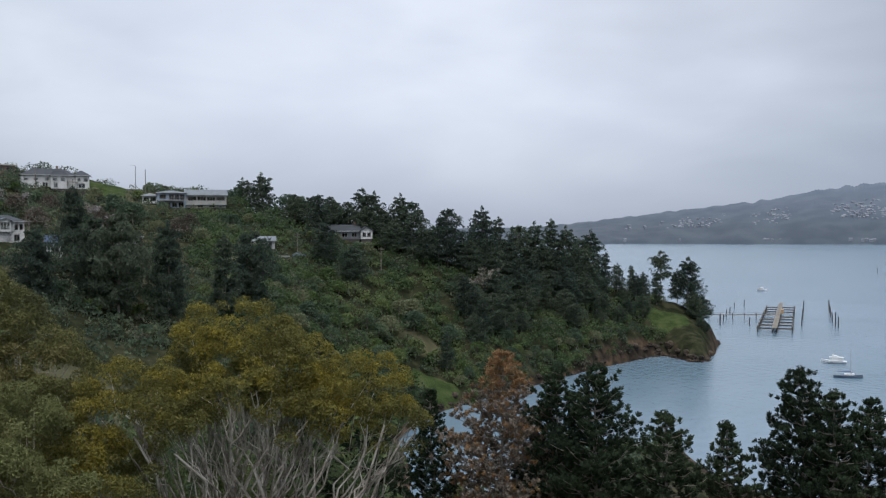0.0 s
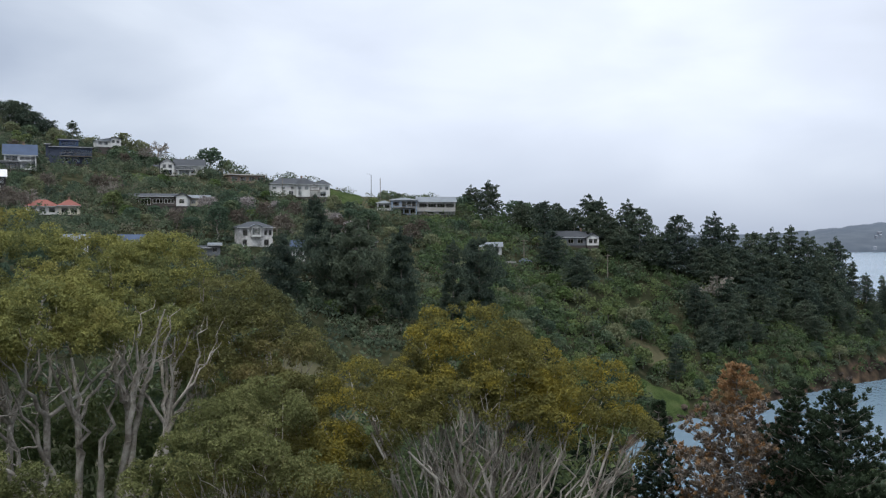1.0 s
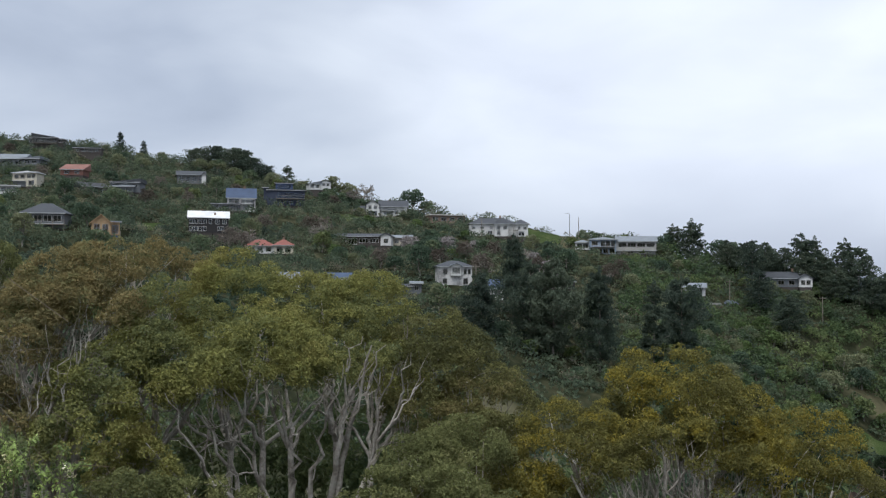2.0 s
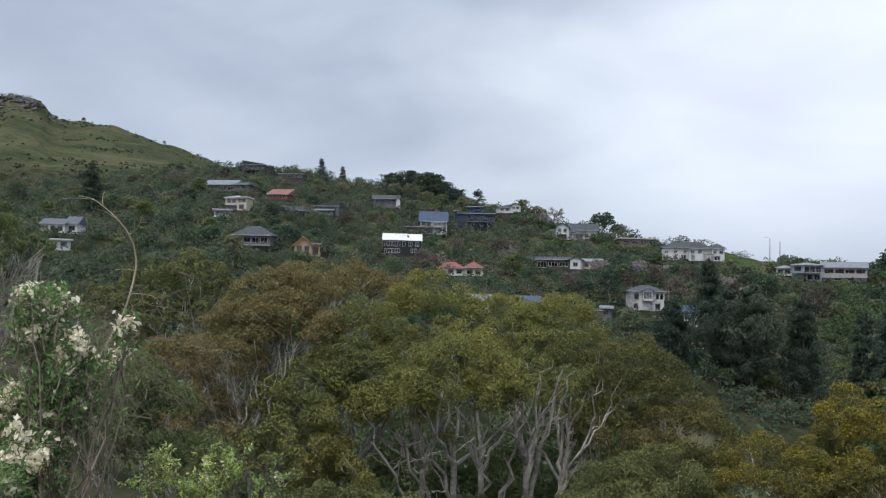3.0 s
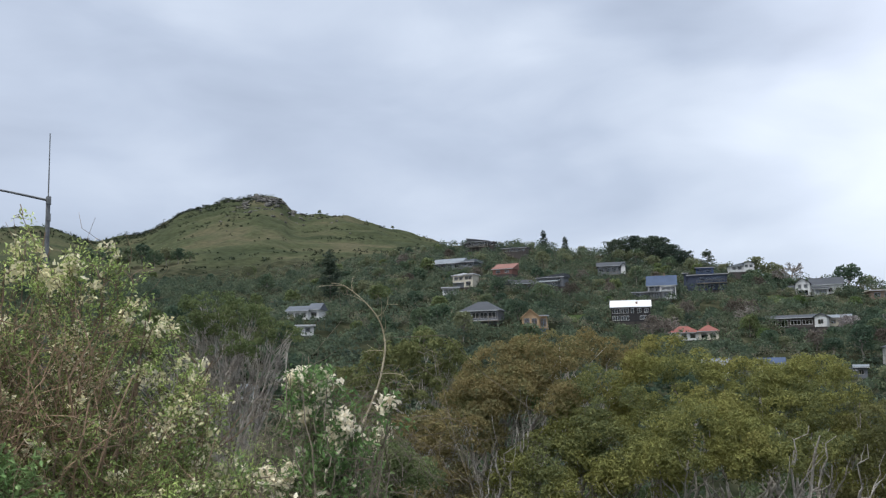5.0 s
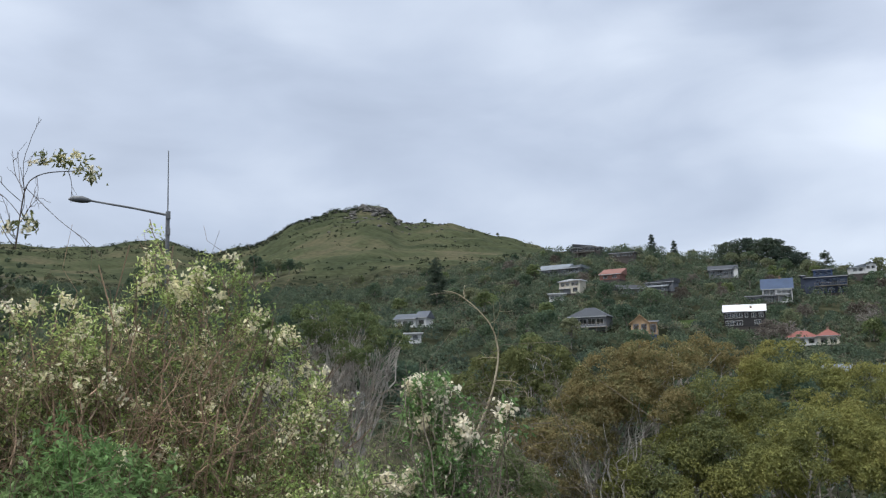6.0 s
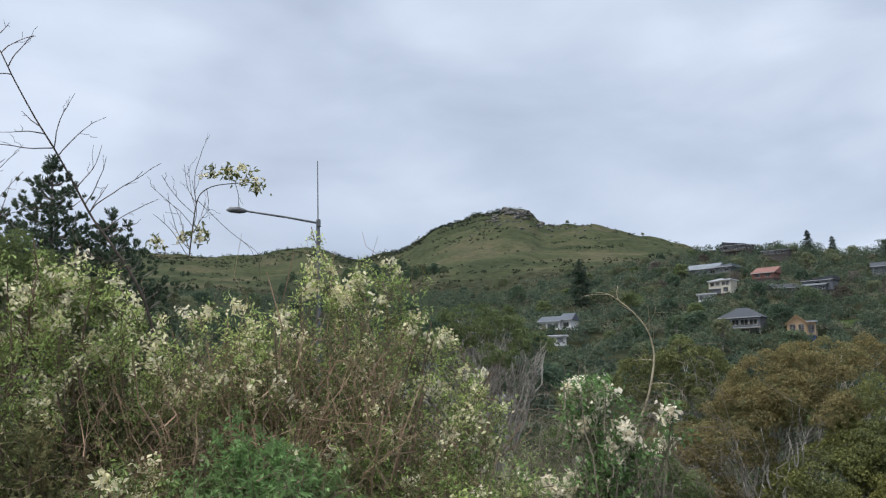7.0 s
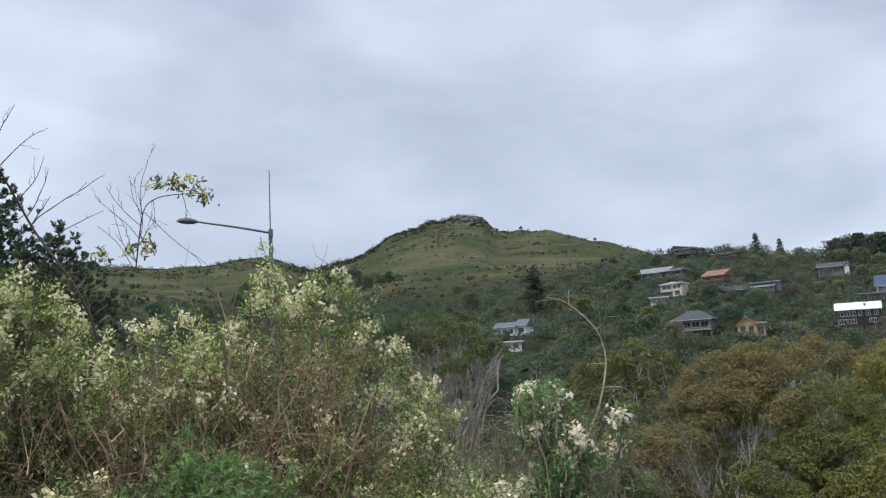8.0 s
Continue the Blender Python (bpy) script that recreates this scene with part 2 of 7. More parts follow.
# lamp grey set dark: the arm's shaded underside is in the colour
M_LAMPGREY = material("weathered_grey_lamp_metal", ((0.10, 0.105, 0.11), (0.17, 0.175, 0.18)), scale=2, rough=0.6, metal=0.2)
M_ASPHALT = material("asphalt", ((0.045, 0.045, 0.047), (0.06, 0.06, 0.06)), scale=0.7, rough=0.9, bump=0.2)
# white walls across the harbour, greyed blue to paint in the haze
M_HAZEWALL = wall_paint("distant_house_walls", (0.246, 0.267, 0.308))
M_HULL = wall_paint("white_hull", (0.78, 0.79, 0.80))
M_DARKHULL = wall_paint("slate_blue_hull", (0.13, 0.165, 0.21))
M_DARKTIMBER = material("dark_wet_timber", ((0.06, 0.05, 0.042), (0.12, 0.10, 0.085)), scale=0.6, bump=0.3)
M_TYRE = material("tyre_rubber", ((0.02, 0.02, 0.02), (0.03, 0.03, 0.03)), scale=4)
M_CARPAINT = material("blue_grey_car_paint", ((0.14, 0.17, 0.23), (0.16, 0.19, 0.25)), scale=1, rough=0.25, spec=0.5)
M_GREYROCK = material("grey_outcrop_rock", ((0.05, 0.048, 0.045), (0.095, 0.09, 0.082), (0.15, 0.145, 0.13)), scale=0.25, bump=0.8, rough=0.9)
M_ROCK = material("brown_rock", ((0.022, 0.017, 0.014), (0.045, 0.034, 0.026), (0.075, 0.056, 0.042)), scale=0.25, bump=0.8, rough=0.9)

M_LAWN = material("lawn_grass", ((0.030, 0.047, 0.017), (0.047, 0.068, 0.024), (0.072, 0.085, 0.036)), scale=0.25, rough=0.95, bump=0.5, spec=0.03, fine=14)

M_GLASS = bpy.data.materials.new("window_glass")
M_GLASS.use_nodes = True
_g = M_GLASS.node_tree.nodes["Principled BSDF"]
_g.inputs["Base Color"].default_value = (0.75, 0.8, 0.8, 1)
_g.inputs["Roughness"].default_value, _g.inputs["Transmission Weight"].default_value = 0.02, 1.0

# ground: pasture, bare earth, rock where it is steep near the sea
M_GROUND = bpy.data.materials.new("hillside_ground")
M_GROUND.use_nodes = True
gn, gl = M_GROUND.node_tree.nodes, M_GROUND.node_tree.links
g_bsdf = gn["Principled BSDF"]
g_bsdf.inputs["Roughness"].default_value = 0.9
g_bsdf.inputs["Specular IOR Level"].default_value = 0.02
g_geo = gn.new("ShaderNodeNewGeometry")


def g_noise(scale, detail=5):
    n = gn.new("ShaderNodeTexNoise")
    n.inputs["Scale"].default_value, n.inputs["Detail"].default_value = scale, detail
    gl.new(g_geo.outputs["Position"], n.inputs["Vector"])
    return n


def g_ramp(src, *stops):
    r = gn.new("ShaderNodeValToRGB")
    r.color_ramp.elements[0].position, r.color_ramp.elements[0].color = stops[0][0], (*stops[0][1], 1)
    r.color_ramp.elements[1].position, r.color_ramp.elements[1].color = stops[-1][0], (*stops[-1][1], 1)
    for p, c in stops[1:-1]:
        r.color_ramp.elements.new(p).color = (*c, 1)
    gl.new(src, r.inputs["Fac"])
    return r


def g_mix(fac, a, b):
    m = gn.new("ShaderNodeMixRGB")
    gl.new(fac, m.inputs["Fac"])
    gl.new(a, m.inputs["Color1"])
    gl.new(b, m.inputs["Color2"])
    return m


g_patch = g_noise(0.018, 7)
g_tuft = g_noise(0.25, 5)
g_grass = g_ramp(g_patch.outputs["Fac"], (0.36, (0.036, 0.045, 0.024)), (0.5, (0.053, 0.061, 0.032)), (0.64, (0.080, 0.076, 0.046)))
g_rock = g_ramp(g_tuft.outputs["Fac"], (0.3, (0.018, 0.015, 0.013)), (0.5, (0.042, 0.033, 0.026)), (0.7, (0.115, 0.078, 0.05)))
# leaf litter and rank undergrowth beneath the scrub, pasture on the hill beyond
g_litter = g_ramp(g_tuft.outputs["Fac"], (0.3, (0.018, 0.022, 0.013)), (0.5, (0.030, 0.034, 0.019)), (0.7, (0.052, 0.050, 0.030)))
g_len = gn.new("ShaderNodeVectorMath")
g_len.operation = "LENGTH"
gl.new(g_geo.outputs["Position"], g_len.inputs[0])
g_past = gn.new("ShaderNodeMapRange")
g_past.inputs["From Min"].default_value, g_past.inputs["From Max"].default_value = 500, 560
gl.new(g_len.outputs["Value"], g_past.inputs["Value"])
g_lawn = gn.new("ShaderNodeMapRange")
g_lawn.inputs["From Min"].default_value, g_lawn.inputs["From Max"].default_value = 0.66, 0.70
gl.new(g_patch.outputs["Fac"], g_lawn.inputs["Value"])
g_open = gn.new("ShaderNodeMath")
g_open.operation = "MAXIMUM"
gl.new(g_past.outputs[0], g_open.inputs[0])
gl.new(g_lawn.outputs[0], g_open.inputs[1])
g_dark = g_ramp(g_tuft.outputs["Fac"], (0.35, (0.68, 0.68, 0.65)), (0.62, (1.14, 1.12, 1.1)))
g_tone = gn.new("ShaderNodeMixRGB")
g_tone.blend_type = "MULTIPLY"
g_tone.inputs["Fac"].default_value = 0.8
g_cover = g_mix(g_open.outputs[0], g_litter.outputs["Color"], g_grass.outputs["Color"])
gl.new(g_cover.outputs["Color"], g_tone.inputs["Color1"])
gl.new(g_dark.outputs["Color"], g_tone.inputs["Color2"])
g_sep = gn.new("ShaderNodeSeparateXYZ")
gl.new(g_geo.outputs["Normal"], g_sep.inputs[0])
g_steep = gn.new("ShaderNodeMapRange")
g_steep.inputs["From Min"].default_value, g_steep.inputs["From Max"].default_value = 0.64, 0.5
gl.new(g_sep.outputs["Z"], g_steep.inputs["Value"])
g_pos = gn.new("ShaderNodeSeparateXYZ")
gl.new(g_geo.outputs["Position"], g_pos.inputs[0])
g_shore = gn.new("ShaderNodeMapRange")
g_shore.inputs["From Min"].default_value, g_shore.inputs["From Max"].default_value = 2.2, 0.9
gl.new(g_pos.outputs["Z"], g_shore.inputs["Value"])
g_max = gn.new("ShaderNodeMath")
g_max.operation = "MAXIMUM"
gl.new(g_steep.outputs[0], g_max.inputs[0])
gl.new(g_shore.outputs[0], g_max.inputs[1])
g_final = g_mix(g_max.outputs[0], g_tone.outputs["Color"], g_rock.outputs["Color"])
gl.new(g_final.outputs["Color"], g_bsdf.inputs["Base Color"])
g_bump = gn.new("ShaderNodeBump")
g_bump.inputs["Strength"].default_value, g_bump.inputs["Distance"].default_value = 0.6, 0.8
gl.new(g_tuft.outputs["Fac"], g_bump.inputs["Height"])
gl.new(g_bump.outputs["Normal"], g_bsdf.inputs["Normal"])

# harbour water: milky green, wind-ruffled
M_WATER = bpy.data.materials.new("harbour_water")
M_WATER.use_nodes = True
wn2, wl2 = M_WATER.node_tree.nodes, M_WATER.node_tree.links
w_b = wn2["Principled BSDF"]
w_b.inputs["Roughness"].default_value, w_b.inputs["IOR"].default_value = 0.22, 1.33
w_geo = wn2.new("ShaderNodeNewGeometry")
w_n1, w_n2 = wn2.new("ShaderNodeTexNoise"), wn2.new("ShaderNodeTexNoise")
w_stretch = wn2.new("ShaderNodeMapping")
w_stretch.inputs["Scale"].default_value = (1.0, 0.5, 1.0)
wl2.new(w_geo.outputs["Position"], w_stretch.inputs["Vector"])
w_n1.inputs["Scale"].default_value, w_n1.inputs["Detail"].default_value = 0.5, 6
w_n2.inputs["Scale"].default_value, w_n2.inputs["Detail"].default_value = 0.006, 5
wl2.new(w_stretch.outputs["Vector"], w_n1.inputs["Vector"])
wl2.new(w_geo.outputs["Position"], w_n2.inputs["Vector"])
w_col = wn2.new("ShaderNodeValToRGB")
w_col.color_ramp.elements[0].position, w_col.color_ramp.elements[0].color = 0.4, (0.122, 0.188, 0.242, 1)
w_col.color_ramp.elements[1].position, w_col.color_ramp.elements[1].color = 0.62, (0.165, 0.23, 0.295, 1)
wl2.new(w_n2.outputs["Fac"], w_col.inputs["Fac"])
wl2.new(w_col.outputs["Color"], w_b.inputs["Base Color"])
w_bump = wn2.new("ShaderNodeBump")
w_bump.inputs["Strength"].default_value, w_bump.inputs["Distance"].default_value = 0.65, 0.35
wl2.new(w_n1.outputs["Fac"], w_bump.inputs["Height"])
wl2.new(w_bump.outputs["Normal"], w_b.inputs["Normal"])

# the far shore, kilometres off: a backdrop, its mist painted as blue glow
M_FAR = bpy.data.materials.new("misty_far_shore")
M_FAR.use_nodes = True
fn, fl = M_FAR.node_tree.nodes, M_FAR.node_tree.links
f_b = fn["Principled BSDF"]
f_b.inputs["Roughness"].default_value = 1.0
f_geo = fn.new("ShaderNodeNewGeometry")
f_n = fn.new("ShaderNodeTexNoise")
f_n.inputs["Scale"].default_value, f_n.inputs["Detail"].default_value = 0.012, 7
fl.new(f_geo.outputs["Position"], f_n.inputs["Vector"])
f_r = fn.new("ShaderNodeValToRGB")
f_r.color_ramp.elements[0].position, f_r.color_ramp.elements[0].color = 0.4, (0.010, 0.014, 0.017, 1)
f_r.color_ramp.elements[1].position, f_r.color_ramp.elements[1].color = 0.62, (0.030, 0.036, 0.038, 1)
fl.new(f_n.outputs["Fac"], f_r.inputs["Fac"])
fl.new(f_r.outputs["Color"], f_b.inputs["Base Color"])
f_pos = fn.new("ShaderNodeSeparateXYZ")
fl.new(f_geo.outputs["Position"], f_pos.inputs[0])
# emission stands in for haze, stronger towards the crest
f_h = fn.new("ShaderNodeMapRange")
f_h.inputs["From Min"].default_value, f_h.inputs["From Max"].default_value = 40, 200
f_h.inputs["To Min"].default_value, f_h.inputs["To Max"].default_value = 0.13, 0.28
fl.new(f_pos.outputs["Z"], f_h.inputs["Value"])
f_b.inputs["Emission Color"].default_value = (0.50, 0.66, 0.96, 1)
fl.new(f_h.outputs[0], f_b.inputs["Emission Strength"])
# ---- builders' helpers ----


def at(bearing, rng, z):
    """World place by bearing (degrees), range and height (metres)."""
    return Vector((rng * math.sin(radians(bearing)), rng * math.cos(radians(bearing)), z))


def spot(bearing, rise, dist):
    """World place by bearing, angle of rise above the lookout's level, and distance along the ground."""
    return at(bearing, dist, EYE_Z + dist * math.tan(radians(rise)))


class Geo:
    """Quads gathered from many pieces into one mesh."""

    def __init__(self):
        self.v, self.f, self.n = [], [], 0

    def add(self, v, f):
        v, f = np.asarray(v, np.float32).reshape(-1, 3), np.asarray(f, np.int32).reshape(-1, 4)
        self.v.append(v)
        self.f.append(f + self.n)
        self.n += len(v)

    def mesh(self, name, mat, smooth=False):
        v, f = np.concatenate(self.v), np.concatenate(self.f)
        me = bpy.data.meshes.new(name)
        me.vertices.add(len(v))
        me.vertices.foreach_set("co", v.ravel())
        me.loops.add(f.size)
        me.loops.foreach_set("vertex_index", f.ravel())
        me.polygons.add(len(f))
        me.polygons.foreach_set("loop_start", np.arange(0, f.size, 4, dtype=np.int32))
        me.polygons.foreach_set("use_smooth", np.full(len(f), smooth))
        me.materials.append(mat)
        me.update(calc_edges=True)
        return me

    def blades(self, g, p, n, length, width):
        """Diamond leaf blades at p, facing n, of random turn and size."""
        k = len(p)
        if not k:
            return
        n = n / np.maximum(np.linalg.norm(n, axis=1, keepdims=True), 1e-6)
        t = np.cross(n, g.normal(size=(k, 3)))
        t /= np.maximum(np.linalg.norm(t, axis=1, keepdims=True), 1e-6)
        b = np.cross(n, t)
        s = g.uniform(0.65, 1.35, (k, 1))
        t, b = t * s * length / 2, b * s * width / 2
        lift = n * s * length * 0.12
        v = np.stack([p - t - lift, p + b, p + t - lift, p - b], 1)
        self.add(v, np.arange(4 * k))

    def puff(self, g, c, r, count, length, width, shell=0.55, out=0.9):
        """A cloud of blades filling an ellipsoid's outer part."""
        d = g.normal(size=(count, 3))
        d /= np.linalg.norm(d, axis=1, keepdims=True)
        rad = g.uniform(shell, 1.0, (count, 1)) ** 0.7
        r = np.broadcast_to(np.asarray(r, float), (3,))
        p = np.asarray(c, float) + d * rad * r
        n = d / r * r.mean() * out + g.normal(size=(count, 3)) * 0.6
        self.blades(g, p, n, length, width)

    def clump(self, g, c, r, count, length, width, down=0.25, loose=0.38):
        """A domed spray: leaves lie like shingles over its top and sides, few below."""
        d = g.normal(size=(count, 3))
        d /= np.linalg.norm(d, axis=1, keepdims=True)
        d[:, 2] = np.where(d[:, 2] < -down, -d[:, 2], d[:, 2])
        r = np.broadcast_to(np.asarray(r, float), (3,))
        p = np.asarray(c, float) + d * r * g.uniform(0.72, 1.08, (count, 1))
        self.blades(g, p, d / r * r.mean() + g.normal(size=(count, 3)) * loose, length, width)

    def brush(self, g, c, axis, length, count, needle, width):
        """A bottle-brush shoot: needles stand up and out along a short axis."""
        axis = np.asarray(axis, float) / np.linalg.norm(axis)
        u = g.uniform(0, 1, (count, 1))
        base = np.asarray(c, float) + axis * u * length
        out = np.cross(axis, g.normal(size=(count, 3)))
        out /= np.maximum(np.linalg.norm(out, axis=1, keepdims=True), 1e-6)
        d = axis * 0.75 + out * 0.8
        tip = base + d * needle * g.uniform(0.7, 1.2, (count, 1)) * (1.1 - 0.45 * u)
        w = np.cross(d, out + g.normal(size=(count, 3)) * 0.8)
        w *= width / 2 / np.maximum(np.linalg.norm(w, axis=1, keepdims=True), 1e-6)
        m = base * 0.55 + tip * 0.45
        self.add(np.stack([base, m + w, tip, m - w], 1), np.arange(4 * count))

    def tube(self, pts, radii, sides=6):
        p = np.asarray(pts, float)
        k = len(p)
        radii = np.broadcast_to(np.asarray(radii, float), (k,))
        d = np.gradient(p, axis=0)
        d /= np.maximum(np.linalg.norm(d, axis=1, keepdims=True), 1e-9)
        up = np.where(np.abs(d[:, 2:]) > 0.9, np.array([[1.0, 0, 0]]), np.array([[0, 0, 1.0]]))
        if np.abs(d[:, 2]).mean() > 0.6:
            up = np.broadcast_to(np.array([[1.0, 0.1, 0]]), (k, 3))
        a = np.cross(d, up)
        a /= np.maximum(np.linalg.norm(a, axis=1, keepdims=True), 1e-9)
        b = np.cross(d, a)
        th = np.arange(sides) * 2 * np.pi / sides
        ring = p[:, None] + radii[:, None, None] * (a[:, None] * np.cos(th)[None, :, None] + b[:, None] * np.sin(th)[None, :, None])
        i, j = np.meshgrid(np.arange(k - 1), np.arange(sides), indexing="ij")
        j2 = (j + 1) % sides
        self.add(ring.reshape(-1, 3), np.stack([i * sides + j, i * sides + j2, (i + 1) * sides + j2, (i + 1) * sides + j], -1))

    def limb(self, g, a, b, r0, r1, sag=0.0, kink=0.06, steps=6, sides=6):
        """A tapered, slightly crooked limb from a to b; returns its points."""
        a, b = np.asarray(a, float), np.asarray(b, float)
        u = np.linspace(0, 1, steps)[:, None]
        length = np.linalg.norm(b - a)
        p = a + (b - a) * u + g.normal(size=(steps, 3)) * kink * length * 0.5 * np.sin(u * np.pi)
        p[:, 2] += (sag * length * 4 * u * (1 - u))[:, 0]
        self.tube(p, np.linspace(r0, r1, steps), sides)
        return p

    def box(self, x0, x1, y0, y1, z0, z1):
        v = [(x, y, z) for x in (x0, x1) for y in (y0, y1) for z in (z0, z1)]
        self.add(v, [(0, 1, 3, 2), (4, 6, 7, 5), (0, 4, 5, 1), (2, 3, 7, 6), (0, 2, 6, 4), (1, 5, 7, 3)])

    def ring(self, x0, x1, y0, y1, z0, z1, w):
        """A rectangular frame in the x-z plane, in one piece."""
        v = []
        for y in (y0, y1):
            v += [(x0, y, z0), (x1, y, z0), (x1, y, z1), (x0, y, z1), (x0 + w, y, z0 + w), (x1 - w, y, z0 + w), (x1 - w, y, z1 - w), (x0 + w, y, z1 - w)]
        q = []
        for k in range(4):
            n = (k + 1) % 4
            q += [(k, n, 4 + n, 4 + k), (8 + n, 8 + k, 12 + k, 12 + n), (n, k, 8 + k, 8 + n), (4 + k, 4 + n, 12 + n, 12 + k)]
        self.add(v, q)


def piece(name, geo, mat, parent, label="", smooth=False):
    """One mesh object under its thing."""
    ob = new(name, geo.mesh(name, mat, smooth))
    ob.parent = parent
    return tagged(ob, label)


def root(name, m, label, category, group=""):
    ob = new(name)
    ob.empty_display_size = 0.2
    ob.matrix_basis = m
    return tagged(ob, label, category, group)


def local(bearing, rng, z=0.0, turn=0.0):
    return Matrix.Translation(at(bearing, rng, z)) @ Euler((0, 0, radians(-bearing + turn))).to_matrix().to_4x4()
# ---- lie of the land: heights by bearing (degrees from north, clockwise) and range from the lookout ----
BEARINGS = (-180, -110, -88, -74, -66, -58, -50, -40, -30, -22, -14, -6, 1, 6, 10.8, 13.6, 15.5, 17.8, 40, 180)
NEAR_30 = (47, 48, 45, 41, 38.5, 36.5, 35, 33, 31, 30, 29.5, 29, 30, 30, 30, 30, 30, 30, 34, 47)
NEAR_75 = (52, 54, 47, 42, 38, 34, 31, 27, 23, 20, 18, 18, 19, 19, 20, 20, 20, 20, 24, 52)
MID_Z = (58, 60, 50, 45, 41, 38, 34, 29, 24, 18, 12, 6, -2, -3, -4, -4, -5, -6, -3, 58)
GULLY_R = (120, 120, 115, 110, 110, 110, 115, 120, 130, 140, 155, 190, 236, 279, 330, 352, 320, 300, 260, 120)
GULLY_Z = (62, 62, 52, 47, 44, 41, 37, 31, 26, 20, 13, 5, -4, -4, -4, -4, -6, -8, -8, 62)
CREST_R = (500, 500, 480, 470, 465, 460, 455, 430, 380, 345, 330, 322, 326, 350, 372, 388, 394, 420, 420, 500)
CREST_Z = (112, 112, 100, 94, 94, 99, 106, 95, 77, 66, 58, 46, 36, 30, 24, 17, 8, -8, -9, 112)
BOW = (1.1, 1.1, 1.1, 1.15, 1.2, 1.2, 1.2, 1.15, 1.1, 1.1, 1.1, 1.2, 1.3, 1.05, 0.85, 0.7, 0.7, 1, 1, 1.1)
HILL_BEARINGS = (-180, -120, -95, -86, -79, -76.5, -74.6, -71.7, -70.2, -68.9, -68.1, -67, -66, -65.2, -64.4, -63.5, -62.6, -61.9, -61.1, -60.7, -60, -58.8, -57.5, -56.2, -54.6, -53.5, -52.2, -50.8, -47, -42, -30, 180)
HILL_Z = (120, 170, 181, 182, 180, 185, 190, 176, 181, 187.5, 194.5, 206, 212, 216.5, 222, 222.5, 225.5, 223.5, 218, 210.5, 206.5, 205.5, 204.5, 198.5, 191, 186, 178, 169, 145, 90, -10, -10)


def ramp(x, xs, ys):
    """Smoothed interpolation of ys over xs."""
    x = np.asarray(x, float)
    xs, ys = np.asarray(xs, float), np.asarray(ys, float)
    i = np.clip(np.searchsorted(xs, x) - 1, 0, len(xs) - 2)
    u = np.clip((x - xs[i]) / (xs[i + 1] - xs[i]), 0, 1)
    slope = np.gradient(ys, xs)
    h = xs[i + 1] - xs[i]
    m = np.diff(ys) / np.diff(xs)
    lim = 1.5 * np.minimum(np.abs(np.r_[m[0], m]), np.abs(np.r_[m, m[-1]]))
    slope = np.clip(slope, -lim, lim)
    return ((2 * u ** 3 - 3 * u ** 2 + 1) * ys[i] + (u ** 3 - 2 * u ** 2 + u) * h * slope[i]
            + (3 * u ** 2 - 2 * u ** 3) * ys[i + 1] + (u ** 3 - u ** 2) * h * slope[i + 1])


def ripple(x, y, scale, seed):
    """Cheap smooth noise, about -1 to 1."""
    g = np.random.RandomState(seed)
    total = 0
    for k in range(7):
        a, p = g.uniform(0, 2 * np.pi, 2)
        f = 2 * np.pi / scale * g.uniform(0.6, 1.9)
        total = total + np.sin((x * np.cos(a) + y * np.sin(a)) * f + p)
    return total / 3.2


